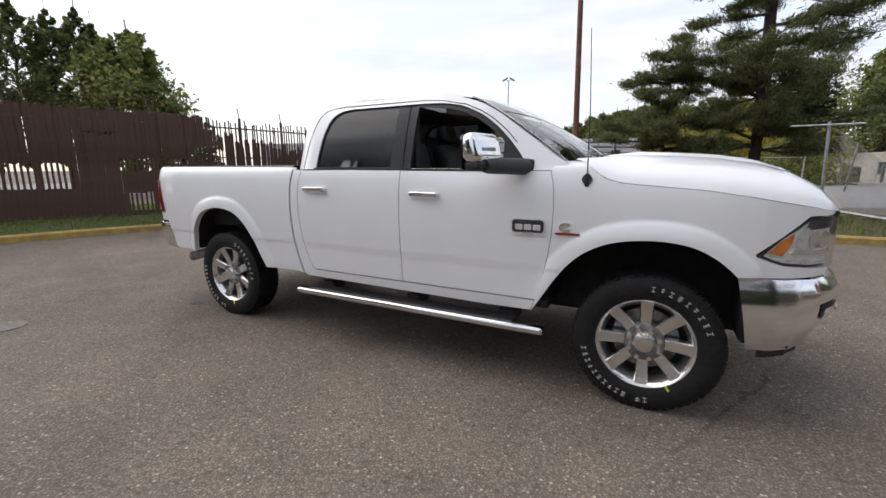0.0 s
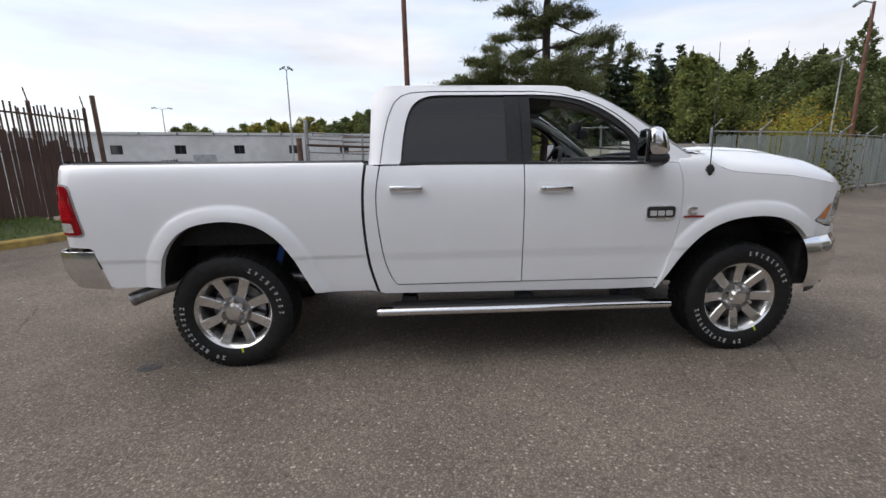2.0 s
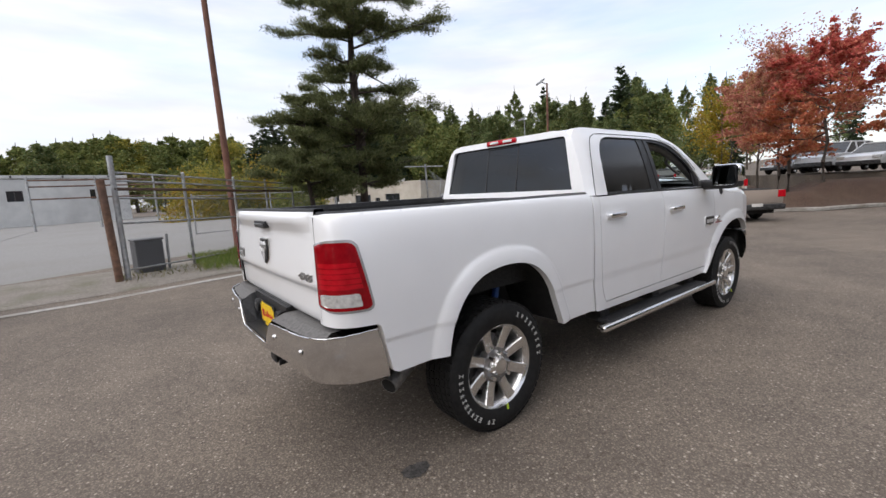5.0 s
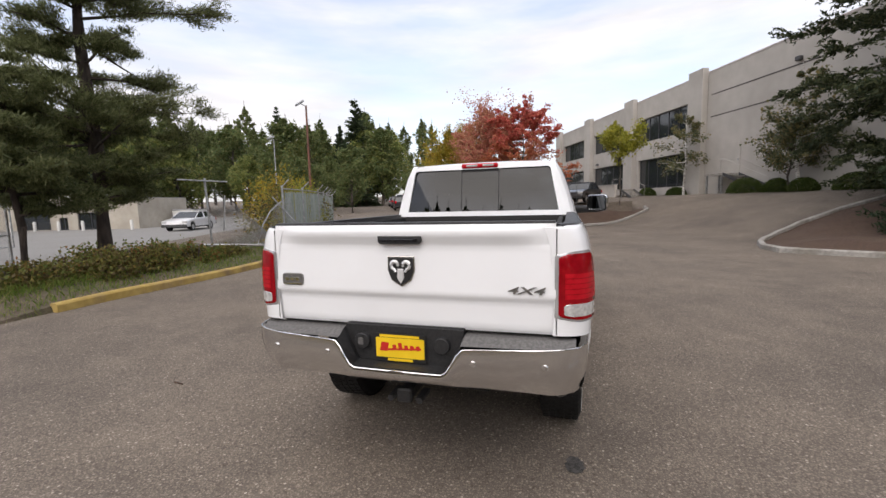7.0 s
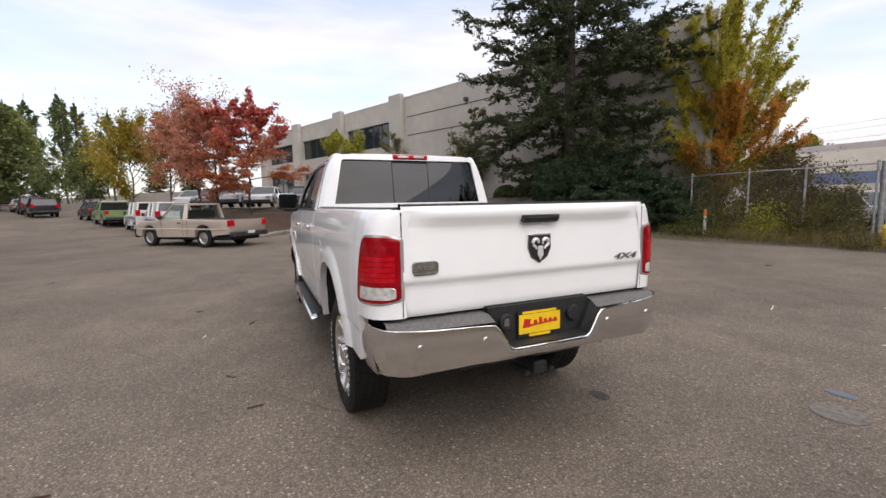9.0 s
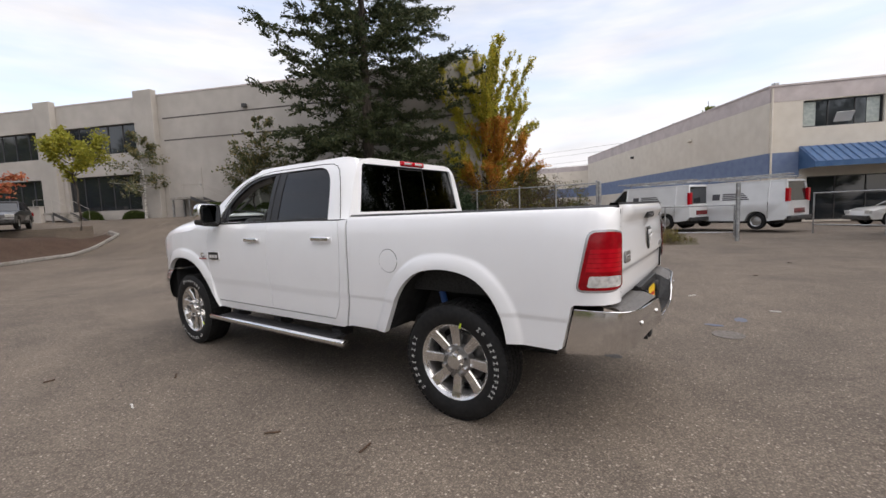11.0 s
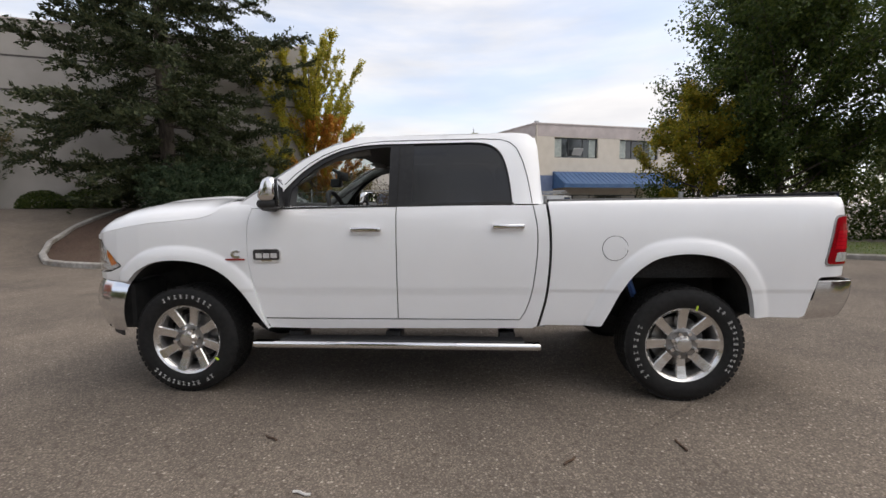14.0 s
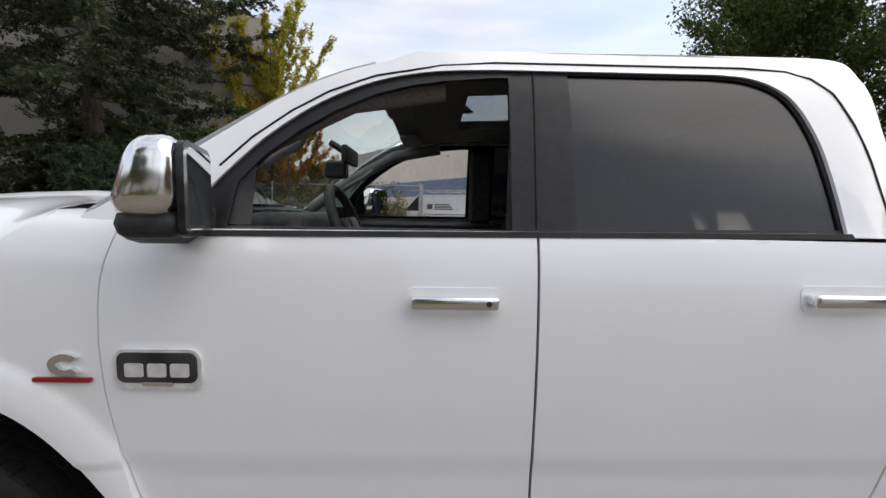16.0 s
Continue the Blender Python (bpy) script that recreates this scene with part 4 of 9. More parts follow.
# rusty pipe gate and rails at the next lot
def post_thing(name, x, y, r0, r1, h, mat, label, lean=(0, 0), cap=True, cat="post", n=10):
    t = thing(name, label, cat, "", "", Matrix.Translation((x, y, gz(x, y))))
    b = bmesh.new()
    add_path(b, [(0, 0, -0.2), (lean[0] * 0.5, lean[1] * 0.5, h * 0.5), (lean[0], lean[1], h)], [r0, (r0 + r1) / 2, r1], n)
    part("shaft", b, mat, t, smooth=50)
    return t


post_thing("gate_post", -3.84, 8.36, 0.075, 0.075, 2.15, RUST, "leaning rusty gate post", (-0.06, 0.05))
post_thing("gate_post", -3.69, 8.40, 0.055, 0.055, 2.65, STEEL, "grey steel gate post", (0.0, 0.05))
chain_link("chain_link_fence", [(-0.6, 22.0), (3.5, 23.0), (8.0, 24.0)], 1.9, "second chain-link fence across the next lot", lambda x, y: 0.0, rails=(0.0, 1.0), pitch=0.2)
post_thing("fence_stake", -2.85, 9.4, 0.03, 0.03, 0.9, STEEL, "short grey steel stake", (0.02, 0))
bx = thing("grey_box", "dark grey plastic utility box behind the gate", "box", "", "", pose(-3.25, 9.35, 0, 0, 0, 12))
part("body", box_mesh(-0.28, 0.28, -0.22, 0.22, 0, 0.78, 0.03, seg=2), material("dark_grey_plastic", (0.06, 0.06, 0.065), 0.6), bx)
part("lid", box_mesh(-0.30, 0.30, -0.24, 0.24, 0.78, 0.83, 0.015), material("grey_plastic_lid", (0.09, 0.09, 0.095), 0.6), bx)
# tall red-brown pole
pole = thing("utility_pole", "tall slightly leaning red-brown steel pole", "pole", "", "", Matrix.Translation((-0.92, 11.4, 0)))
b = bmesh.new()
add_path(b, [(0.06, 0, -0.2), (0.02, 0, 3.0), (-0.03, 0, 6.0), (-0.12, 0, 11.5)], [0.105, 0.095, 0.083, 0.066], 12)
part("shaft", b, REDBROWN, pole, smooth=50)
part("base_plate", box_mesh(-0.16, 0.28, -0.2, 0.2, 0, 0.04, 0.01), RUST, pole)
# rising rail panel of the far yard
far_f = thing("pipe_rail_fence", "far pipe-rail fence with tall posts", "fence")
for k in range(5):
    b = bmesh.new()
    add_tube(b, (-9.0 + 4.2 * k, 44.0 + 0.6 * k, 0), (-9.0 + 4.2 * k, 44.0 + 0.6 * k, 4.4), 0.09, n=8)
    part("post", b, STEEL, far_f)
for h in (2.6, 3.6, 4.1):
    b = bmesh.new()
    add_tube(b, (-9.0, 44.0, h), (7.8, 46.4, h), 0.06, n=6)
    part("rail", b, RUST, far_f)

# dark brown slatted fence on the west kerb
SLATS = {}


def slat_mesh(gaps):
    """A slat 2.45 m long that is torn narrow over the given heights."""
    if gaps not in SLATS:
        b, z = bmesh.new(), 0.0
        for z0, z1 in gaps + ((2.45, 2.45),):
            if z0 > z:
                add_box(b, -0.008, 0.008, -0.040, 0.040, z, z0, 0.003)
            if z1 > z0:
                add_box(b, -0.006, 0.006, -0.017, 0.017, z0, z1, 0.002)
            z = z1
        me = bpy.data.meshes.new("slat")
        b.to_mesh(me)
        b.free()
        me.materials.append(SLAT)
        SLATS[gaps] = me
    return SLATS[gaps]


def torn_heights(y, wobble):
    """Where the weave is torn open along the fence."""
    g = []
    if y < 1.4 and (y > -0.4 or -3.4 < y < -1.6):
        g.append((0.68, 1.23))
    if 1.5 < y < 2.2:
        g.append((1.90, 1.97))
    if 2.3 < y < 2.75:
        g.append((0.12, 0.55))
    if 2.2 < y < 3.65:
        g.append((1.06, 1.20))
        g.append((1.24, 1.36))
    if 3.75 < y < 4.7:
        g.append((1.32, 1.66))
    if y > 4.2:
        low = float(np.interp(y, (4.2, 5.2, 5.9, 6.6, 8.0), (2.4, 1.8, 1.95, 1.7, 1.55))) + wobble
        low = round(low / 0.12) * 0.12
        if low < 2.4:
            g.append((max(low, g[-1][1] + 0.06 if g else 0), 2.45))
    return tuple(g)


west = thing("slatted_fence", "tall dark brown slatted fence with ragged tops", "fence")
WLINE = [(-12.6, -5.0), (-11.6, -1.2), (-10.9, 0.8), (-9.95, 2.9), (-9.5, 5.2), (-9.15, 8.0)]
rng = np.random.default_rng(5)
wl2 = densify(WLINE, 0.052, closed=False)
for i, (x, y) in enumerate(wl2):
    a, c = wl2[max(0, i - 1)], wl2[min(len(wl2) - 1, i + 1)]
    ang = math.atan2(c[1] - a[1], c[0] - a[0]) - math.pi / 2
    if i % 2:
        continue
    solid = y < 4.2
    o = part("slat", slat_mesh(torn_heights(y, rng.normal() * 0.10)), None, west)
    o.matrix_local = pose(x + rng.normal() * 0.004, y, 0.30, rng.normal() * (0.15 if solid else 0.5), rng.normal() * 0.4, math.degrees(ang))
    o.scale = (1, rng.uniform(1.28, 1.42) if solid else rng.uniform(1.1, 1.35), (1.06 + 0.015 * rng.uniform(-1, 1)) if solid else rng.uniform(1.0, 1.07))
for h in (0.65, 1.5, 2.35):
    b = bmesh.new()
    add_path(b, [(x - 0.03, y, 0.3 + h) for x, y in densify(WLINE, 1.0, closed=False)], 0.024, 6)
    part("rail", b, RUST, west)
for x, y in densify(WLINE, 2.6, closed=False):
    b = bmesh.new()
    add_tube(b, (x - 0.07, y, 0), (x - 0.07, y, 2.95), 0.04, n=8)
    add_tube(b, (x - 0.07, y, 2.95), (x - 0.12, y, 3.24), 0.015, n=6)
    part("post", b, RUST, west)
for h in (2.95, 3.08, 3.21):
    b = bmesh.new()
    add_path(b, [(x - 0.12, y, h + 0.02 * math.sin(3 * y)) for x, y in densify(WLINE[:5], 0.6, closed=False)], 0.004, 4)
    part("barbed_wire", b, RUST, west)
post_thing("corner_post", -9.08, 8.25, 0.06, 0.06, 3.29, RUST, "tall rusty corner post", (-0.06, 0.0))

# broken fence panel: torn net, bent pipes, and the leaning green-grey screen
broken = thing("broken_fence_panel", "torn chain-link panel with bent pipes on the ground", "fence")
b = bmesh.new()
add_tube(b, (5.29, 9.66, 0.2), (5.21, 9.68, 2.52), 0.035, n=8)
part("post", b, STEEL, broken)
for pts_, r_ in (([(4.55, 10.0, 2.46), (5.75, 9.35, 2.42)], 0.024), ([(4.7, 9.75, 0.55), (5.6, 8.7, 0.46), (6.3, 8.15, 0.36)], 0.038), ([(5.9, 9.2, 0.34), (7.0, 8.9, 0.40), (8.0, 8.5, 0.38)], 0.028), ([(6.6, 9.1, 0.35), (7.1, 9.25, 1.0), (7.7, 9.4, 1.45), (8.6, 9.6, 1.80)], 0.024), ([(8.3, 9.75, 1.98), (8.7, 9.2, 1.1), (9.2, 8.55, 0.42)], 0.032), ([(8.6, 9.4, 0.95), (9.0, 8.9, 0.42)], 0.028), ([(5.62, 9.5, 0.9), (5.72, 9.45, 2.0)], 0.022)):
    b = bmesh.new()
    add_path(b, pts_, r_, 6)
    part("bent_pipe", b, STEEL, broken, smooth=50)


def net(name, corners, n_wires, parent, mat=STEEL, r=0.0036, sag=0.0):
    """A slack net between four corners."""
    c = [np.array(p, float) for p in corners]

    def at(u, v):
        p = (c[0] * (1 - u) + c[1] * u) * (1 - v) + (c[3] * (1 - u) + c[2] * u) * v
        p[2] -= sag * math.sin(math.pi * u) * v
        return p
    bmn = bmesh.new()
    for k in range(-n_wires, n_wires + 1):
        s = k / n_wires
        for sg in (1, -1):
            pts_ = []
            for j in range(9):
                v = j / 8
                u = s + v if sg > 0 else s + 1 - v
                if -1e-6 <= u <= 1 + 1e-6:
                    pts_.append(at(min(max(u, 0), 1), v))
            if len(pts_) > 1:
                add_path(bmn, pts_, r, 3)
    return tagged(part(name, bmn, mat, parent), kind="stuff")


net("torn_net", [(5.29, 9.66, 0.45), (7.6, 8.8, 0.36), (7.2, 8.85, 0.5), (5.29, 9.66, 2.42)], 30, broken)
net("torn_net", [(7.0, 9.2, 0.4), (9.1, 8.7, 0.42), (9.3, 9.75, 2.0), (8.0, 9.5, 1.65)], 26, broken)
SCREEN = noisy("green_grey_slat", (0.22, 0.27, 0.24), (0.32, 0.36, 0.33), 6.0, rough=0.8, bump=0.2, bump_scale=60, stretch=(4, 4, 0.6), second=(0.40, 0.43, 0.40), second_scale=0.8, second_mix=0.6)
SCR_LINE = [(8.9, 9.75), (11.0, 10.3), (13.6, 11.2), (16.0, 12.4), (18.6, 13.8), (20.6, 14.9), (22.2, 15.6)]
scr = chain_link("screened_fence", SCR_LINE, 2.1, "chain-link fence woven with green-grey privacy slats", lambda x, y: gz(x, y) + 0.15, pitch=0.12, rails=(1.0,), post_r=0.04)
for x, y in SCR_LINE:
    b = bmesh.new()
    add_tube(b, (x, y, gz(x, y) + 2.36), (x + 0.16, y - 0.22, gz(x, y) + 2.66), 0.02, n=6)
    part("barb_arm", b, STEEL, scr)
sl_v, sl_f = [], []
scr_rng = np.random.default_rng(31)
for (xa, ya), (xb, yb) in zip(SCR_LINE, SCR_LINE[1:]):
    ln = math.hypot(xb - xa, yb - ya)
    for q in range(int(ln / 0.075)):
        u = q * 0.075 / ln
        x, y, w = xa + (xb - xa) * u, ya + (yb - ya) * u, 0.052 / ln
        if scr_rng.uniform() < 0.06:
            continue
        dx, dy, k0 = (xb - xa) * w, (yb - ya) * w, len(sl_v)
        za, zb = gz(x, y) + 0.2 + scr_rng.uniform(0, 0.05), gz(x, y) + 2.2 + scr_rng.uniform(-0.05, 0.02)
        for ox, oy in ((0, 0), (dx, dy)):
            for nn in (-0.004, 0.004):
                for zz in (za, zb):
                    sl_v.append((x + ox - nn * (yb - ya) / ln, y + oy + nn * (xb - xa) / ln, zz))
        sl_f += [(k0, k0 + 1, k0 + 5, k0 + 4), (k0 + 2, k0 + 6, k0 + 7, k0 + 3), (k0, k0 + 2, k0 + 3, k0 + 1), (k0 + 4, k0 + 5, k0 + 7, k0 + 6)]
sl_me = bpy.data.meshes.new("privacy_slats")
sl_me.from_pydata(sl_v, [], sl_f)
tagged(part("privacy_slats", sl_me, SCREEN, scr, "green-grey privacy slats"), kind="stuff")

# gate and posts on the right-hand side
post_thing("gate_post", 1.05, -14.75, 0.08, 0.08, 2.45, STEEL, "thick galvanised gate post")
sg_m, sg_l = wall_frame((0.9, -14.95), (-3.55, -15.3))
sg = pipe_gate("swing_gate", sg_m, sg_l, 1.32, "low galvanised pipe gate with a diagonal brace", (0.3, 1.3), 3)
post_thing("gate_post", -3.65, -15.3, 0.07, 0.07, 2.1, STEEL, "short galvanised steel gate post")
post_thing("gate_post", -9.5, -15.25, 0.10, 0.10, 2.2, STEEL, "thick grey steel gate post")
sg_m3, sg_l3 = wall_frame((-9.4, -15.25), (-6.0, -17.6))
pipe_gate("swing_gate", sg_m3, sg_l3, 1.65, "low galvanised pipe gate standing open", (0.45, 1.62), 3)
hyd = thing("fire_hydrant", "yellow fire hydrant in dry weeds", "hydrant", "", "", Matrix.Translation((0.6, -14.0, 0.1)))
HY = noisy("hydrant_yellow", (0.55, 0.36, 0.03), (0.68, 0.47, 0.05), 8.0, rough=0.6)
part("barrel", lathe([(0.0, 0.0), (0.15, 0.0), (0.15, 0.04), (0.10, 0.06), (0.10, 0.48), (0.13, 0.50), (0.13, 0.54), (0.10, 0.58), (0.05, 0.66), (0.03, 0.72), (0.0, 0.72)], 20, axis="z"), HY, hyd, smooth=40)
for a in (0, 180, 270):
    b = bmesh.new()
    d = Vector((math.cos(radians(a)), math.sin(radians(a)), 0))
    add_tube(b, d * 0.08 + Vector((0, 0, 0.40)), d * 0.17 + Vector((0, 0, 0.40)), 0.05, n=10)
    part("outlet", b, HY, hyd, smooth=40)
mk = thing("marker_sign", "small white utility marker with an orange tip", "sign", "", "", Matrix.Translation((5.2, -13.3, 0.1)))
part("stake", box_mesh(-0.05, 0.05, -0.01, 0.01, 0, 0.75, 0.003), WHITEWALL, mk)
part("tip", box_mesh(-0.05, 0.05, -0.012, 0.012, 0.755, 1.0, 0.003), material("orange_tip", (0.65, 0.2, 0.05), 0.6), mk)
# cluster mailbox
ml = thing("cluster_mailbox", "grey steel cluster mailbox on a pedestal", "mailbox", "", "", pose(-9.35, -11.6, 0.12, 0, 0, 62))
MB = noisy("grey_mailbox_paint", (0.36, 0.36, 0.35), (0.44, 0.44, 0.43), 4.0, rough=0.5)
part("pedestal", box_mesh(-0.14, 0.14, -0.14, 0.14, 0.0, 0.78, 0.01), MB, ml)
part("cabinet", box_mesh(-0.40, 0.40, -0.24, 0.24, 0.78, 1.72, 0.02), MB, ml)
part("cap", box_mesh(-0.43, 0.43, -0.27, 0.27, 1.72, 1.76, 0.01), MB, ml)
for s in (-1, 1):
    for i in range(4):
        for j in range(2):
            part("mail_door", box_mesh(-0.37 + 0.37 * j, -0.02 + 0.37 * j, s * 0.24, s * 0.252, 0.83 + 0.215 * i, 1.03 + 0.215 * i, 0.004), MB, ml)
part("foot_slab", box_mesh(-0.35, 0.35, -0.35, 0.35, -0.05, 0.01), CONCRETE, ml)
# blue dumpster and dark screen wall
db = thing("dumpster", "dark blue steel dumpster with a white sign", "dumpster", "", "", pose(-12.9, -14.7, 0.05, 0, 0, -31))
DB = noisy("dumpster_blue", (0.012, 0.022, 0.075), (0.022, 0.036, 0.11), 5.0, rough=0.5)
part("bin", slab([(-1.9, 0.1), (1.9, 0.1), (2.0, 1.9), (-2.0, 1.9)], "y", -0.8, 1.6, 0.0), DB, db)
for k in range(5):
    part("rib", box_mesh(-1.7 + 0.85 * k, -1.62 + 0.85 * k, 0.8, 0.87, 0.2, 1.82, 0.01), DB, db)
    part("rib", box_mesh(-1.7 + 0.85 * k, -1.62 + 0.85 * k, -0.87, -0.8, 0.2, 1.82, 0.01), DB, db)
part("lid", box_mesh(-2.02, 2.02, -0.86, 0.86, 1.9, 1.98, 0.02), PLASTIC, db)
part("sign", box_mesh(-0.30, 0.30, 0.875, 0.885, 1.05, 1.55), WHITEWALL, db)
part("sign", box_mesh(-0.30, 0.30, -0.885, -0.875, 1.05, 1.55), WHITEWALL, db)
bo = thing("landscape_boulder", "brown rounded boulder on the grass", "boulder", "", "", Matrix.Translation((-8.9, -14.4, 0.1)))
b = bmesh.new()
bmesh.ops.create_icosphere(b, subdivisions=3, radius=0.5)
for v in b.verts:
    v.co *= 1 + 0.25 * noise.noise(v.co * 2.0)
    v.co.z = v.co.z * 0.75 + 0.25
part("stone", b, noisy("brown_stone", (0.10, 0.085, 0.07), (0.2, 0.17, 0.14), 6.0, rough=0.9, bump=0.5), bo, smooth=60)

# ---- lamp posts ----
def lamp_post(name, x, y, h, label, mat, heads, r=0.07, z0=0.0, arm=0.5, tilt=20):
    t = thing(name, label, "lamp post", "lamp posts", "", Matrix.Translation((x, y, z0)))
    b = bmesh.new()
    add_path(b, [(0, 0, -0.2), (0, 0, h * 0.6), (0, 0, h)], [r, r * 0.8, r * 0.6], 10)
    part("shaft", b, mat, t, smooth=50)
    for a in heads:
        m = Matrix.Translation((0, 0, h)) @ Matrix.Rotation(radians(a), 4, "Z")
        b = bmesh.new()
        add_tube(b, m @ Vector((0, 0, -0.05)), m @ Vector((arm, 0, 0.1)), 0.03, n=6)
        part("arm", b, STEEL, t)
        b = bmesh.new()
        add_box(b, -0.3, 0.3, -0.17, 0.17, -0.07, 0.07, 0.03, m=m @ Matrix.Translation((arm, 0, 0.1)) @ Matrix.Rotation(radians(tilt), 4, "Y"))
        part("head", b, STEEL, t)
    return t


lamp_post("lamp_post", 20.1, 15.95, 8.0, "red-brown lamp post with one tilted head", REDBROWN, (150,), 0.10, 0.25, 0.45, 35)
lamp_post("lamp_post", -13.1, 39.5, 10.2, "grey yard lamp post with two floodlights", STEEL, (20, 200), 0.09, 0, 0.35, 30)
lamp_post("lamp_post", -37.3, 61.1, 9.3, "grey yard lamp post with two floodlights", STEEL, (20, 200), 0.09, 0, 1.0, 10)
lamp_post("lamp_post", 27.0, 24.0, 7.0, "thin far lamp post", STEEL, (160,), 0.06, 0.5, 0.3, 20)
# overhead wires behind the cream building
wires = thing("overhead_wires", "thin overhead cables behind the buildings", "cable")
for k, (za, zb) in enumerate(((14.4, 15.4), (13.4, 14.2), (12.0, 12.2), (11.2, 11.3))):
    b = bmesh.new()
    add_path(b, [(60 - 12 * i, -100 + 2.5 * i, za + (zb - za) * i / 8 - 0.9 * math.sin(math.pi * i / 8)) for i in range(9)], 0.018, 4)
    part("cable", b, PLASTIC, wires)

# ---- plants ----
def scatter_leaves(rng, centres, length, width, droop=0.0, axis=None, wild=1.0):
    """Half vectors for leaves at the centres, in random turns, leaning along axis."""
    n = len(centres)
    d = rng.normal(size=(n, 3)) * wild
    if axis is not None:
        d += axis
    d[:, 2] -= droop
    d = unit(d)
    s = unit(np.cross(d, rng.normal(size=(n, 3))))
    k = rng.uniform(0.6, 1.25, size=(n, 1))
    return d * length * k * 0.5, s * width * k * 0.5


BARK = noisy("tree_bark", (0.045, 0.036, 0.029), (0.115, 0.095, 0.078), 9.0, rough=0.95, bump=0.9, bump_scale=25, stretch=(1, 1, 0.25))
BARK_RED = noisy("pine_bark", (0.035, 0.027, 0.023), (0.085, 0.064, 0.052), 9.0, rough=0.95, bump=0.9, bump_scale=25, stretch=(1, 1, 0.25))
BIRCH_BARK = noisy("birch_bark", (0.45, 0.43, 0.40), (0.68, 0.66, 0.62), 4.0, rough=0.8, bump=0.3, second=(0.05, 0.045, 0.04), second_scale=5, second_mix=0.9, stretch=(1, 1, 3))
NEEDLE_PINE = leafy("pine_needles", [(0.062, 0.078, 0.030), (0.125, 0.142, 0.058), (0.21, 0.22, 0.098)])
NEEDLE_SPRUCE = leafy("spruce_needles", [(0.022, 0.034, 0.016), (0.050, 0.066, 0.030), (0.115, 0.125, 0.060)], through_light=0.35)
NEEDLE_JUNIPER = leafy("juniper_needles", [(0.022, 0.042, 0.022), (0.045, 0.075, 0.040), (0.085, 0.115, 0.058)])
NEEDLE_FAR = leafy("far_conifer", [(0.030, 0.050, 0.026), (0.070, 0.092, 0.045)])
LEAF_FAR = leafy("far_broadleaf", [(0.10, 0.14, 0.040), (0.19, 0.225, 0.070), (0.30, 0.29, 0.090)])
LEAF_FAR_GOLD = leafy("far_golden_broadleaf", [(0.16, 0.18, 0.040), (0.30, 0.28, 0.055), (0.44, 0.34, 0.065)])
LEAF_FAR_DARK = leafy("far_dark_broadleaf", [(0.075, 0.112, 0.042), (0.15, 0.19, 0.07), (0.22, 0.22, 0.085)])
LEAF_GREEN = leafy("green_leaves", [(0.026, 0.046, 0.012), (0.055, 0.085, 0.018), (0.11, 0.135, 0.030)])
LEAF_GOLD = leafy("golden_green_leaves", [(0.12, 0.15, 0.02), (0.30, 0.27, 0.03), (0.42, 0.30, 0.03)])
LEAF_MIX = leafy("turning_leaves", [(0.20, 0.235, 0.036), (0.40, 0.385, 0.055), (0.56, 0.49, 0.07), (0.57, 0.43, 0.06)])
LEAF_AMBER = leafy("amber_leaves", [(0.42, 0.27, 0.04), (0.54, 0.27, 0.045), (0.53, 0.16, 0.04)])
LEAF_RED = leafy("red_leaves", [(0.42, 0.070, 0.058), (0.58, 0.13, 0.105), (0.62, 0.24, 0.15)])
LEAF_RUST = leafy("rust_leaves", [(0.42, 0.11, 0.06), (0.54, 0.18, 0.095), (0.52, 0.27, 0.12)])
LEAF_BRONZE = leafy("bronze_leaves", [(0.34, 0.22, 0.06), (0.40, 0.20, 0.08), (0.36, 0.12, 0.07)])
LEAF_PINK = leafy("rosy_leaves", [(0.42, 0.12, 0.10), (0.52, 0.22, 0.15), (0.50, 0.31, 0.16)])
LEAF_YELLOW = leafy("yellow_leaves", [(0.20, 0.19, 0.03), (0.42, 0.33, 0.04), (0.36, 0.20, 0.03)])
LEAF_LIME = leafy("lime_leaves", [(0.20, 0.21, 0.03), (0.40, 0.37, 0.05), (0.30, 0.32, 0.05)])
LEAF_GREY = leafy("grey_green_leaves", [(0.07, 0.09, 0.045), (0.14, 0.155, 0.08), (0.28, 0.22, 0.09)])
LEAF_DRY = leafy("dry_shrub_leaves", [(0.06, 0.045, 0.02), (0.14, 0.105, 0.04), (0.12, 0.15, 0.035), (0.26, 0.19, 0.055)])
LEAF_BRAMBLE = leafy("bramble_leaves", [(0.07, 0.09, 0.025), (0.14, 0.17, 0.04), (0.26, 0.11, 0.045)])
LEAF_BROWN = leafy("thicket_leaves", [(0.05, 0.032, 0.022), (0.10, 0.06, 0.04), (0.09, 0.10, 0.035), (0.14, 0.085, 0.05)])
GRASSBLADE = leafy("grass_blades", [(0.07, 0.12, 0.017), (0.14, 0.21, 0.035), (0.25, 0.25, 0.08)])


def limb(rng, start, heading, length, bend, n=5):
    pts = [np.array(start, float)]
    d = unit(np.array(heading, float))
    for _ in range(n):
        d = unit(d + np.array(bend) + rng.normal(size=3) * 0.12)
        pts.append(pts[-1] + d * length / n)
    return np.array(pts)


def along(rng, pts, k, t0=0.2):
    """k places along a bent line."""
    t = rng.uniform(t0, 1, k) * (len(pts) - 1)
    i = np.minimum(t.astype(int), len(pts) - 2)
    return pts[i] + (pts[i + 1] - pts[i]) * (t - i)[:, None], unit(pts[i + 1] - pts[i])


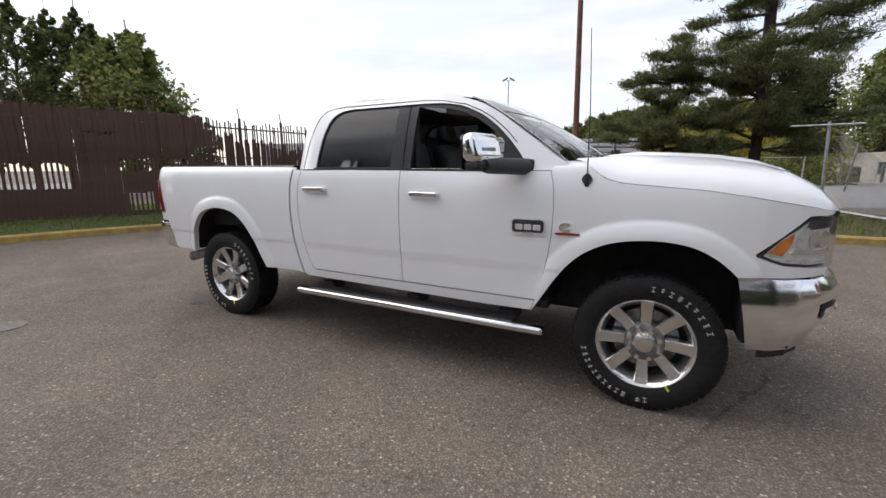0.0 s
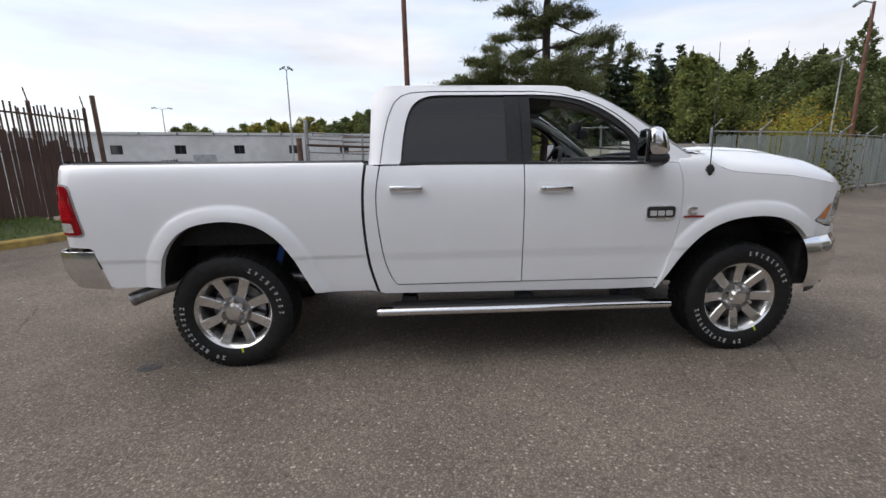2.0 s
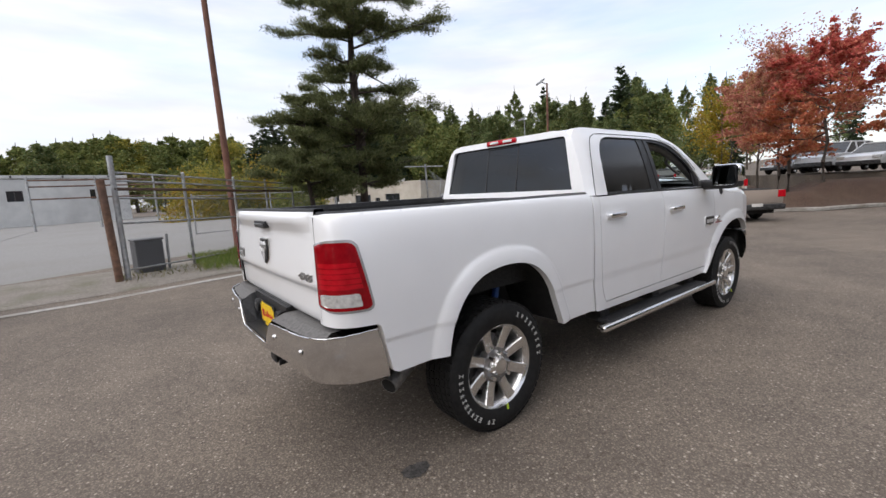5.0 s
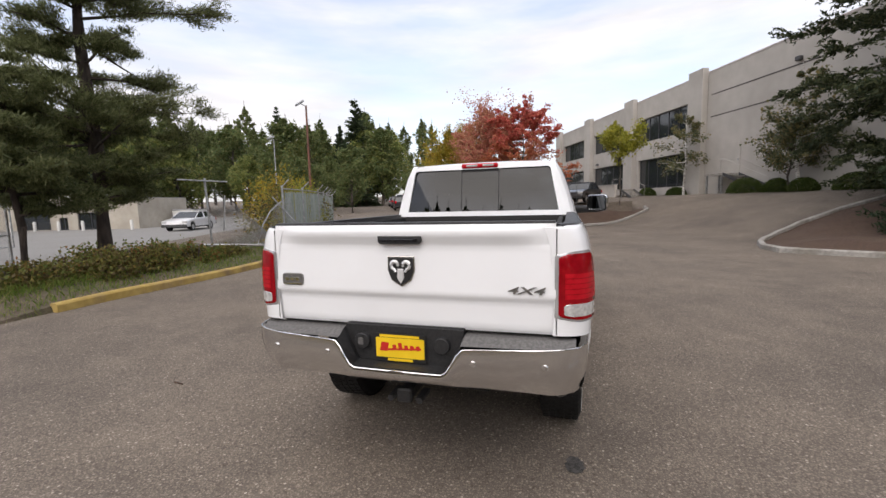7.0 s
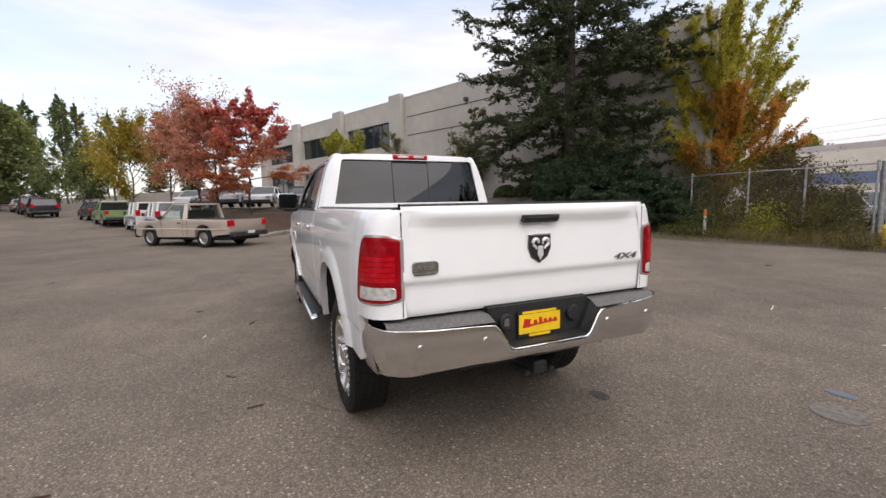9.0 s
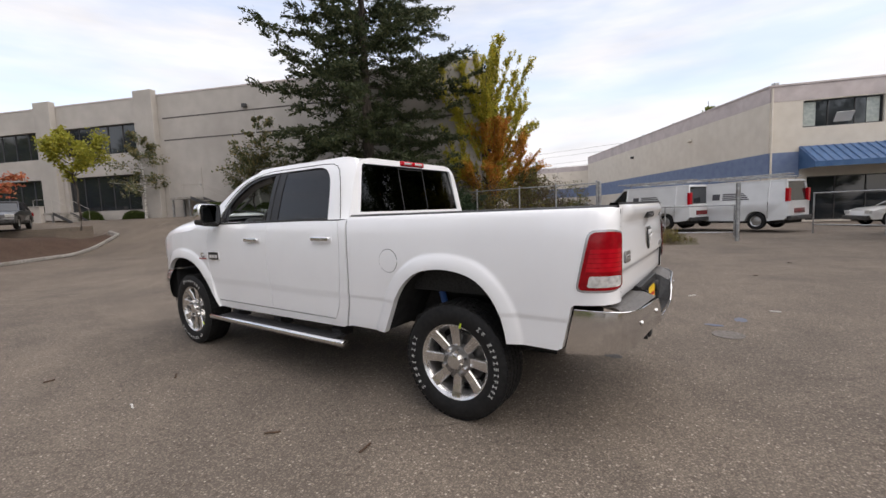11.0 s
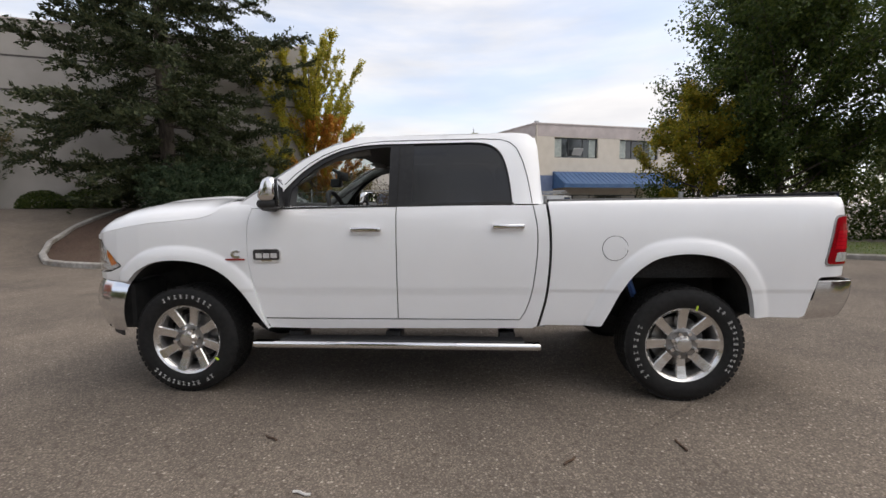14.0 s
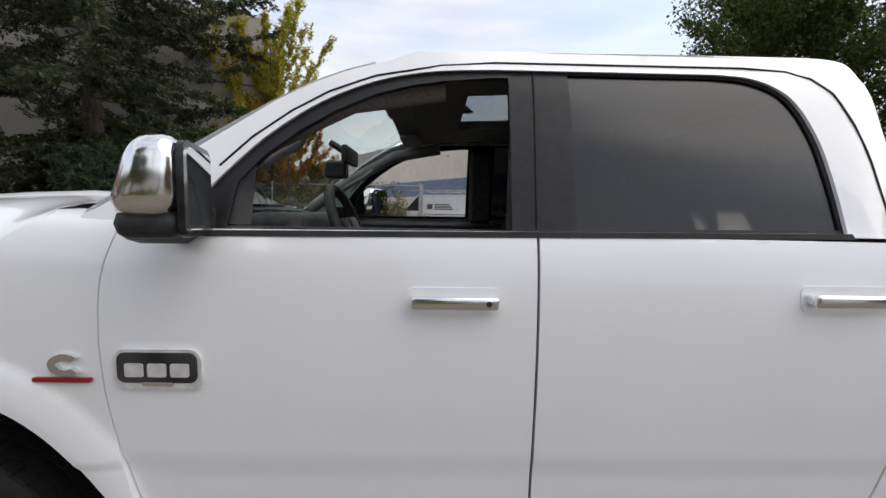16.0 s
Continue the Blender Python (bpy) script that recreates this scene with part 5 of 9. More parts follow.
def broadleaf(name, x, y, height, radius, base, leaf, label, seed, leaves=9000, size=0.12, bark=BARK, limbs=16, trunk_r=0.13, lean=(0, 0), up=0.35, spread=0.32, top_taper=0.75, z0=None, group="", lower=None, thin=1.0, tips=False, layered=False, twigs=True, subs=5):
    """A tree with a tapered trunk, limbs and a crown of single leaves in loose clumps."""
    rng = np.random.default_rng(seed)
    z0 = gz(x, y) if z0 is None else z0
    t = thing(name, label, "tree", group, "", Matrix.Translation((x, y, z0)))
    bm = bmesh.new()
    trunk = np.array([(lean[0] * k + rng.normal() * 0.05, lean[1] * k + rng.normal() * 0.05, height * 0.88 * k) for k in np.linspace(0, 1, 8)])
    trunk[0] = (0, 0, -0.1)
    add_path(bm, trunk, [trunk_r * (1 - 0.85 * k) for k in np.linspace(0, 1, 8)], 8)
    cs, ax = [], []
    for i in range(limbs):
        f = (i + 0.5) / limbs
        h = base + (height * 0.82 - base) * f ** 0.9
        p = np.array([np.interp(h, trunk[:, 2], trunk[:, j]) for j in range(3)])
        a = i * 2.399 + rng.normal() * 0.4
        prof = (1 - f ** 2 * top_taper) * (0.75 + 0.35 * min(1, f * 4))
        ln = radius * prof * rng.uniform(0.62, 1.2)
        main = limb(rng, p, (math.cos(a), math.sin(a), up + 0.5 * f), ln, (0, 0, up * 0.25))
        add_path(bm, main, [trunk_r * 0.33 * (1 - 0.8 * k) * (1 - 0.5 * f) + 0.006 for k in np.linspace(0, 1, len(main))], 5)
        for _ in range(subs):
            q, d = along(rng, main, 1, 0.3)
            sub = limb(rng, q[0], d[0] + rng.normal(size=3) * 0.6 + np.array((0, 0, 0.15)), ln * rng.uniform(0.28, 0.5), (0, 0, 0.05), 4)
            if twigs:
                add_path(bm, sub, [0.012, 0.010, 0.008, 0.006, 0.003], 4)
            k = max(4, int(leaves / (limbs * (subs + 1))))
            pp, dd = along(rng, sub, k, 0.1)
            cs.append(pp + rng.normal(size=pp.shape) * spread * ln * (0.16 if tips else 0.26))
            ax.append(dd)
        k = max(4, int(leaves / (limbs * (subs + 1))))
        pp, dd = along(rng, main, k, 0.35)
        cs.append(pp + rng.normal(size=pp.shape) * spread * ln * 0.22)
        ax.append(dd)
    cs, ax = np.concatenate(cs), np.concatenate(ax)
    if layered:
        # leaves gather in flat tiers
        tier = np.round(cs[:, 2] / 0.55) * 0.55
        cs[:, 2] = tier + (cs[:, 2] - tier) * 0.78 - 0.015 * (cs[:, 0] ** 2 + cs[:, 1] ** 2)
    keep = rng.uniform(size=len(cs)) < thin
    cs, ax = cs[keep], ax[keep]
    part("trunk", bm, bark, t, smooth=60)
    if lower is not None:
        # the crown's lower leaves turn first
        low = cs[:, 2] + rng.normal(size=len(cs)) * height * 0.06 < lower[1] * height
        side = np.ones(len(cs), bool) if len(lower) < 3 else (cs[:, 0] * lower[2][0] + cs[:, 1] * lower[2][1] > -0.2 * radius)
        low &= side
        u, v = scatter_leaves(rng, cs[low], size, size * 0.62, 0.25, ax[low] * 0.6)
        part("crown", quads_mesh("crown", cs[low], u, v, lower[0]), None, t)
        cs, ax = cs[~low], ax[~low]
    u, v = scatter_leaves(rng, cs, size, size * 0.62, 0.25, ax * 0.6)
    part("crown", quads_mesh("crown", cs, u, v, leaf), None, t)
    return t


def spruce(name, x, y, height, radius, leaf, label, seed, whorls=34, per=11, tuft=0.17, density=26, z0=None, skirt=0.25, group="", power=0.75, flat=1.0, profile=None, sprays=0.0, spray_len=0.45):
    """A conifer: whorls of branches with lifted tips. sprays: side twigs for each metre of branch, each thick with needle tufts; without them tufts sit on the branch alone."""
    rng = np.random.default_rng(seed)
    z0 = gz(x, y) if z0 is None else z0
    t = thing(name, label, "tree", group, "", Matrix.Translation((x, y, z0)))
    bm = bmesh.new()
    add_path(bm, [(0, 0, -0.1), (0.05, 0, height * 0.3), (0, 0.05, height * 0.65), (0, 0, height)], [height * 0.020, height * 0.015, height * 0.008, 0.01], 9)
    cs, ax = [], []
    for i in range(whorls):
        f = (i + rng.uniform(-0.3, 0.3)) / whorls
        f = min(max(f, 0.0), 0.985)
        h = skirt + (height - skirt) * f
        for j in range(per if f < 0.8 else max(4, per - 4)):
            a = j * 2 * math.pi / per + i * 0.7 + rng.normal() * 0.25
            ln = radius * ((1 - f) ** power if profile is None else float(interp(f, profile))) * rng.uniform(0.5, 1.2) + 0.15
            tilt = -0.05 + 0.7 * f ** 2 + rng.normal() * 0.08
            main = limb(rng, (0, 0, h), (math.cos(a), math.sin(a), tilt), ln, (0, 0, -0.055 + 0.03 * f), 6)
            main[-1, 2] += (0.10 if sprays else 0.03) * ln
            main[-2, 2] += 0.03 * ln
            add_path(bm, main, [0.03 * (1 - f) + 0.008, 0.02 * (1 - f) + 0.007, 0.015, 0.012, 0.009, 0.006, 0.003], 4)
            if sprays:
                n = int(ln * sprays) + 3
                pp, dd = along(rng, main, n, 0.22)
                side = unit(np.cross(dd, (0, 0, 1.0))) * rng.choice((-1.0, 1.0), (n, 1))
                way = unit(dd * rng.uniform(0.3, 1.1, (n, 1)) + side * rng.uniform(0.2, 1.0, (n, 1)) + np.array((0, 0, 1.0)) * rng.normal(0.0, 0.32, (n, 1)))
                ll = spray_len * rng.uniform(0.5, 1.3, (n, 1)) * (0.6 + 0.4 * min(1.0, ln / 2.5))
                ks = rng.uniform(0, 1, (n, density, 1))
                at = pp[:, None] + way[:, None] * ll[:, None] * ks + rng.normal(size=(n, density, 3)) * np.array((0.055, 0.055, 0.045))
                at[:, :, 2] -= (0.10 * ks * ll[:, None])[:, :, 0]
                cs.append(at.reshape(-1, 3))
                ax.append(np.repeat(way * 1.1 + np.array((0, 0, 0.25)), density, 0))
                k = int(ln * 14) + 6
                pp, dd = along(rng, main, k, 0.15)
                cs.append(pp + rng.normal(size=pp.shape) * 0.06)
                ax.append(dd * 1.2)
                continue
            k = int(density * ln) + 4
            pp, dd = along(rng, main, k, 0.12)
            side = unit(np.cross(dd, (0, 0, 1.0)))
            w = rng.normal(size=(k, 1)) * ln * 0.085
            pp = pp + side * w - np.array((0, 0, 1.0)) * np.abs(w) * 0.35 * flat
            pp[:, 2] -= rng.exponential(0.09, k) - 0.03
            cs.append(pp)
            ax.append(dd * 1.2 + side * np.sign(w) * 0.9)
    cs, ax = np.concatenate(cs), np.concatenate(ax)
    part("trunk", bm, BARK, t, smooth=60)
    u, v = scatter_leaves(rng, cs, tuft * 1.35, tuft * (0.5 if sprays else 0.36), 0.25, ax * 1.6)
    part("crown", quads_mesh("crown", cs, u, v, leaf), None, t)
    return t


def fan_tree(name, x, y, height, spread, leaf, label, seed, limbs=34, size=0.13, per_twig=34, turning=None, z0=None, group=""):
    """A young maple: straight limbs that fan upwards from a short trunk, feathered with rising twigs.
    turning: (leaf, share of the height, plan direction) for the part that has turned colour."""
    rng = np.random.default_rng(seed)
    z0 = gz(x, y) if z0 is None else z0
    t = thing(name, label, "tree", group, "", Matrix.Translation((x, y, z0)))
    bm = bmesh.new()
    add_path(bm, [(0, 0, -0.1), (0.03, 0.02, height * 0.3), (0.0, 0.05, height * 0.6), (0.05, 0.0, height * 0.9)], [0.16, 0.12, 0.07, 0.02], 8)
    cs, ax = [], []
    for i in range(limbs):
        f = (i + 0.5) / limbs
        a = i * 2.399 + rng.normal() * 0.2
        start = 0.10 + 0.42 * f
        lean = radians(60 - 48 * f + rng.normal() * 6)
        # tips lie on an egg-shaped outline
        reach = height * (1 - start) / max(0.35, math.cos(lean)) * rng.uniform(0.80, 1.0)
        reach = min(reach, spread / max(0.25, math.sin(lean)) * rng.uniform(0.85, 1.08))
        main = limb(rng, (0, 0, height * start), (math.cos(a) * math.sin(lean), math.sin(a) * math.sin(lean), math.cos(lean)), reach, (0, 0, 0.05), 6)
        add_path(bm, main, [0.045, 0.036, 0.028, 0.02, 0.014, 0.008, 0.003], 4)
        n = int(reach * 6.0) + 8
        pp, dd = along(rng, main, n, 0.12)
        way = unit(dd + rng.normal(size=(n, 3)) * 0.5 + np.array((0, 0, 0.30)))
        ll = rng.uniform(0.5, 1.25, (n, 1)) * 0.20 * spread
        ks = rng.uniform(0, 1, (n, per_twig, 1))
        at = pp[:, None] + way[:, None] * ll[:, None] * ks + rng.normal(size=(n, per_twig, 3)) * 0.05
        cs.append(at.reshape(-1, 3))
        ax.append(np.repeat(way, per_twig, 0))
    cs, ax = np.concatenate(cs), np.concatenate(ax)
    part("trunk", bm, BARK, t, smooth=60)
    groups = [(leaf, np.ones(len(cs), bool))]
    if turning is not None:
        edge = (cs[:, 0] * turning[2][0] + cs[:, 1] * turning[2][1]) / spread
        patch = np.array([noise.noise((p[0] * 0.45, p[1] * 0.45, p[2] * 0.45 + seed)) for p in cs])
        turned = (edge + 0.8 * patch + rng.normal(size=len(cs)) * 0.12 > 0.32) & (cs[:, 2] < turning[1] * height * (1 + 0.2 * patch))
        groups = [(turning[0], turned), (leaf, ~turned)]
    for lf, pick in groups:
        u, v = scatter_leaves(rng, cs[pick], size, size * 0.5, 0.1, ax[pick] * 0.9)
        part("crown", quads_mesh("crown", cs[pick], u, v, lf), None, t)
    return t


def pine(name, x, y, height, label, seed, levels, leaf=NEEDLE_PINE, tuft=0.16, z0=None, girth=1.0):
    """An old pine: a bare tall trunk and ragged tiers of needle pads. levels: (height, reach, branches, density)."""
    rng = np.random.default_rng(seed)
    z0 = gz(x, y) if z0 is None else z0
    t = thing(name, label, "tree", "", "", Matrix.Translation((x, y, z0)))
    bm = bmesh.new()
    trunk = [(0, 0, -0.2), (0.06, 0.0, height * 0.25), (-0.04, 0.05, height * 0.5), (0.05, 0.0, height * 0.75), (0.0, 0.0, height)]
    add_path(bm, trunk, [girth * r for r in (0.24, 0.20, 0.15, 0.10, 0.03)], 10)
    cs, ax = [], []
    for h, reach, count, dens in levels:
        for j in range(count):
            a = j * 2 * math.pi / count + h * 1.7 + rng.normal() * 0.35
            ln = reach * rng.uniform(0.38, 1.15)
            hh = h + rng.normal() * 0.40
            main = limb(rng, (0, 0, hh), (math.cos(a), math.sin(a), 0.12 + rng.normal() * 0.14), ln, (0, 0, -0.02), 6)
            add_path(bm, main, [0.05, 0.042, 0.034, 0.026, 0.018, 0.012, 0.006], 5)
            for q in range(int(3 + ln * 2.6)):
                p, d = along(rng, main, 1, 0.22)
                sd = d[0] + rng.normal(size=3) * 0.7
                sd[2] = abs(sd[2]) * 0.5
                sub = limb(rng, p[0], sd, ln * rng.uniform(0.16, 0.36), (0, 0, 0.04), 3)
                add_path(bm, sub, [0.014, 0.011, 0.008, 0.004], 4)
                k = int(dens * 170)
                pp, dd = along(rng, sub, k, 0.15)
                cs.append(pp + rng.normal(size=pp.shape) * np.array((0.14, 0.14, 0.055)))
                ax.append(dd + np.array((0, 0, 0.4)))
    cs, ax = np.concatenate(cs), np.concatenate(ax)
    part("trunk", bm, BARK_RED, t, smooth=60)
    u, v = scatter_leaves(rng, cs, tuft * 1.1, tuft * 0.15, -0.1, ax * 1.0)
    part("crown", quads_mesh("crown", cs, u, v, leaf), None, t)
    return t


def shrub(name, x, y, rx, ry, h, leaf, label, seed, leaves=1500, size=0.09, z0=None, clipped=False, group="", kind="", category="shrub", rot=0.0, wild=False):
    rng = np.random.default_rng(seed)
    z0 = gz(x, y) if z0 is None else z0
    t = thing(name, label, category, group, kind, pose(x, y, z0, 0, 0, rot))
    bm = bmesh.new()
    cs = []
    stems = 9
    for j in range(stems):
        a = j * 2.4
        r = rng.uniform(0.1, 0.75)
        tip = (rx * r * math.cos(a), ry * r * math.sin(a), h * rng.uniform(0.55, 0.95))
        add_path(bm, [(tip[0] * 0.2, tip[1] * 0.2, -0.02), (tip[0] * 0.6, tip[1] * 0.6, tip[2] * 0.6), tip], [0.016, 0.010, 0.004], 4)
    d = unit(rng.normal(size=(leaves, 3)))
    d[:, 2] = np.abs(d[:, 2])
    rad = rng.uniform(0.45 if clipped else 0.35, 1.0, (leaves, 1)) ** 0.5
    cs = d * rad * np.array((rx, ry, h))
    if not clipped:
        cs += rng.normal(size=cs.shape) * np.array((rx, ry, h)) * 0.13
        if wild:
            cs[:, 2] = np.abs(cs[:, 2]) * rng.uniform(0.3, 1.25, len(cs))
            cs[:, :2] *= rng.uniform(0.6, 1.5, (len(cs), 1))
        lump = np.array([noise.noise((p[0] * 1.4 + seed, p[1] * 1.4, p[2] * 1.4)) for p in cs])
        cs = cs[lump > -0.22]
    cs[:, 2] = np.maximum(cs[:, 2], 0.02)
    u, v = scatter_leaves(rng, cs, size, size * 0.55, 0.0, unit(cs) * 0.5)
    part("stem", bm, BARK, t, smooth=60)
    part("foliage", quads_mesh("foliage", cs, u, v, leaf), None, t)
    return t


def grass_patch(name, spots, count, length, leaf, label, seed, zfun):
    """A scatter of single blades over boxes (x0, x1, y0, y1)."""
    rng = np.random.default_rng(seed)
    pts = []
    for x0, x1, y0, y1 in spots:
        k = int(count * (x1 - x0) * (y1 - y0))
        pts.append(np.stack([rng.uniform(x0, x1, k), rng.uniform(y0, y1, k)], -1))
    p = np.concatenate(pts)
    z = zfun(p[:, 0], p[:, 1])
    ok = np.isfinite(z)
    p, z = p[ok], z[ok]
    c = np.stack([p[:, 0], p[:, 1], z + length * 0.35], -1)
    d = rng.normal(size=c.shape) * 0.45
    d[:, 2] = 1
    d = unit(d)
    s = unit(np.cross(d, rng.normal(size=c.shape)))
    k = rng.uniform(0.5, 1.3, (len(c), 1))
    return tagged(part(name, quads_mesh(name, c, d * length * 0.5 * k, s * 0.006 * k, leaf), None), label, "grass", "", "stuff")


def surface_height(ob_name):
    """Heights of a built strip at places, by straight-down rays."""
    ob = bpy.data.objects[ob_name]
    tree = mathutils.bvhtree.BVHTree.FromPolygons([v.co[:] for v in ob.data.vertices], [list(p.vertices) for p in ob.data.polygons])

    def f(x, y):
        out = np.full(len(x), np.nan)
        for i, (a, b) in enumerate(zip(x, y)):
            hit = tree.ray_cast(Vector((a, b, 50)), Vector((0, 0, -1)))
            if hit[0] is not None:
                out[i] = hit[0].z
        return out
    return f


import mathutils.bvhtree

def bank_z(x, y):
    """Height of the bark bank."""
    return float(surface_height("mulch_bank")([x], [y])[0])


# the tall pine beyond the kerb
pine("pine_tree", 4.25, 12.7, 12.8, "tall old pine with ragged dark needle tiers", 11, [(2.3, 2.4, 7, 1.2), (2.8, 2.9, 8, 1.2), (3.4, 3.0, 9, 1.2), (4.0, 2.8, 8, 1.2), (4.7, 2.4, 6, 1.2), (5.5, 1.9, 5, 1.3), (6.3, 2.3, 5, 1.4), (7.1, 3.1, 6, 1.4), (7.9, 3.2, 7, 1.4), (8.7, 3.3, 7, 1.4), (9.5, 3.0, 7, 1.4), (10.3, 2.8, 6, 1.4), (11.1, 2.1, 5, 1.1), (11.8, 1.7, 5, 1.2), (12.4, 1.1, 4, 1.2)], z0=0.15)
pine("pine_tree", 1.75, 11.85, 4.7, "slim-stemmed spreading pine beside the tall one", 12, [(1.8, 1.5, 6, 1.2), (2.3, 1.9, 7, 1.3), (2.9, 1.9, 7, 1.3), (3.5, 1.5, 6, 1.3), (4.1, 1.1, 5, 1.2), (4.6, 0.6, 4, 1.2)], z0=0.1, girth=0.45)
# the big spruce on the island, with low skirts towards the yard
spruce("spruce_tree", 12.5, -13.3, 18.0, 5.3, NEEDLE_SPRUCE, "large dark spruce with lifted branch tips over bark mulch", 21, whorls=30, per=9, tuft=0.13, density=26, skirt=1.0, profile=[(0, 0.70), (0.25, 0.95), (0.42, 1.0), (0.6, 0.80), (0.75, 0.55), (1, 0.03)], sprays=6.5, spray_len=0.62)
for k, (sx, sy, sr, shh) in enumerate(((9.8, -11.4, 2.0, 2.5), (10.7, -11.6, 1.6, 2.4), (8.9, -12.9, 1.9, 2.3), (7.9, -14.2, 1.7, 2.0), (10.2, -13.0, 2.0, 2.9))):
    spruce("juniper", sx, sy, shh, sr, NEEDLE_JUNIPER, "spreading blue-green juniper at the foot of the spruce", 30 + k, whorls=9, per=12, tuft=0.10, density=30, power=0.35, skirt=0.15, group="junipers round the spruce", sprays=8.0, spray_len=0.5)
# turning maple behind the spruce
fan_tree("maple_tree", 8.4, -18.9, 10.0, 2.9, LEAF_MIX, "feathery maple turning from green to yellow and orange", 41, limbs=70, size=0.115, per_twig=60, turning=(LEAF_AMBER, 0.55, (-0.95, 0.2)))
broadleaf("maple_tree", 6.4, -19.8, 3.4, 1.7, 0.5, LEAF_DRY, "low brown-green thicket tree behind the fence", 42, leaves=9000, size=0.14, limbs=14, up=0.6)
# red and rosy street trees on the bank
broadleaf("maple_tree", 21.2, 1.8, 7.1, 3.2, 1.4, LEAF_RED, "small maple in full red autumn colour", 51, leaves=30000, size=0.14, limbs=26, trunk_r=0.09, z0=bank_z(21.2, 1.8), group="autumn trees on the bank", up=0.12, spread=0.2, tips=True, top_taper=0.9, layered=True, lower=(LEAF_RUST, 0.55))
broadleaf("maple_tree", 23.6, 3.6, 7.2, 4.0, 1.3, LEAF_PINK, "small maple in rosy autumn colour", 52, leaves=26000, size=0.14, limbs=22, trunk_r=0.09, z0=bank_z(23.6, 3.6), group="autumn trees on the bank", up=0.25, spread=0.22, tips=True, layered=True)
broadleaf("maple_tree", 27.0, 4.9, 8.2, 4.2, 1.6, LEAF_PINK, "thinning rosy maple with bare upper twigs", 53, leaves=14000, size=0.14, limbs=20, trunk_r=0.09, z0=bank_z(27.0, 4.7), group="autumn trees on the bank", up=0.9, thin=0.8)
broadleaf("maple_tree", 31.8, 7.2, 7.8, 3.4, 1.6, LEAF_BRONZE, "thinning bronze-yellow maple with bare upper twigs", 54, leaves=10000, size=0.15, limbs=20, trunk_r=0.09, z0=bank_z(31.8, 7.2), group="autumn trees on the bank", up=0.9, thin=0.8, lower=(LEAF_PINK, 0.45))
broadleaf("maple_tree", 37.5, 10.8, 8.2, 4.0, 0.8, LEAF_YELLOW, "yellow-green maple losing its leaves", 55, leaves=14000, size=0.19, limbs=20, trunk_r=0.09, z0=bank_z(37.5, 10.8), group="autumn trees on the bank", up=0.7)
broadleaf("maple_tree", 45.5, 16.0, 5.6, 3.2, 0.4, LEAF_FAR_DARK, "dark green roadside tree", 56, leaves=7000, size=0.2, limbs=16, trunk_r=0.09, group="autumn trees on the bank", up=0.5)
broadleaf("maple_tree", 58.0, 22.5, 4.6, 3.0, 0.8, LEAF_FAR_DARK, "dark green roadside tree", 57, leaves=5000, size=0.24, limbs=14, trunk_r=0.09, group="autumn trees on the bank", up=0.4)
# lime-yellow tree and birches by the pale building
broadleaf("ash_tree", 24.2, -4.0, 5.2, 1.9, 2.2, LEAF_LIME, "slim tree with lime-yellow leaves", 61, leaves=6000, size=0.16, limbs=15, trunk_r=0.06, z0=1.3, up=0.4)
broadleaf("birch_tree", 28.8, -8.7, 6.6, 1.9, 1.4, LEAF_GREY, "thin white-stemmed birch with sparse leaves", 62, leaves=2600, size=0.17, limbs=16, bark=BIRCH_BARK, trunk_r=0.10, up=0.1, z0=1.6)
broadleaf("birch_tree", 20.8, -12.0, 7.4, 1.6, 1.4, LEAF_GREY, "white birch with a leaning stem and sparse leaves", 63, leaves=3000, size=0.16, limbs=16, bark=BIRCH_BARK, trunk_r=0.10, lean=(-0.5, 0.3), up=0.0, z0=1.5)
broadleaf("willow_tree", 20.9, -11.7, 4.0, 2.2, 1.0, LEAF_GREY, "small grey-green tree against the pale wall", 64, leaves=9000, size=0.12, limbs=20, trunk_r=0.07, up=0.35, spread=0.2, z0=1.5, subs=8)
for k, (sx, sy, sr, hh) in enumerate(((22.0, -11.6, 0.9, 0.75), (18.2, -13.1, 1.1, 0.8), (16.6, -13.7, 1.3, 0.9), (23.9, -10.8, 1.3, 0.9), (20.4, -12.1, 0.9, 0.7), (30.0, -8.5, 1.0, 0.6), (34.0, -7.2, 1.0, 0.7))):
    shrub("clipped_bush", sx, sy, sr, sr * 0.7, hh, LEAF_GREEN, "low rounded green bush along the pale wall", 70 + k, leaves=4500, size=0.09, clipped=True, group="bushes along the wall")
# green maple over the grass strip, and a paler one behind
broadleaf("maple_tree", -15.2, -17.6, 12.0, 5.6, 1.5, LEAF_GREEN, "broad green maple on the grass strip", 81, leaves=110000, size=0.17, limbs=60, trunk_r=0.2, up=0.3, top_taper=0.55, spread=0.17, subs=13)
broadleaf("maple_tree", -11.3, -17.4, 7.6, 2.7, 1.4, LEAF_GOLD, "paler maple beginning to turn", 82, leaves=34000, size=0.14, limbs=30, trunk_r=0.13, up=0.35, spread=0.17, subs=10)
broadleaf("maple_tree", -23.0, -14.0, 8.5, 4.6, 1.6, LEAF_GREEN, "broad green maple on the grass strip", 83, leaves=50000, size=0.19, limbs=40, trunk_r=0.18, up=0.3, spread=0.18, subs=10)
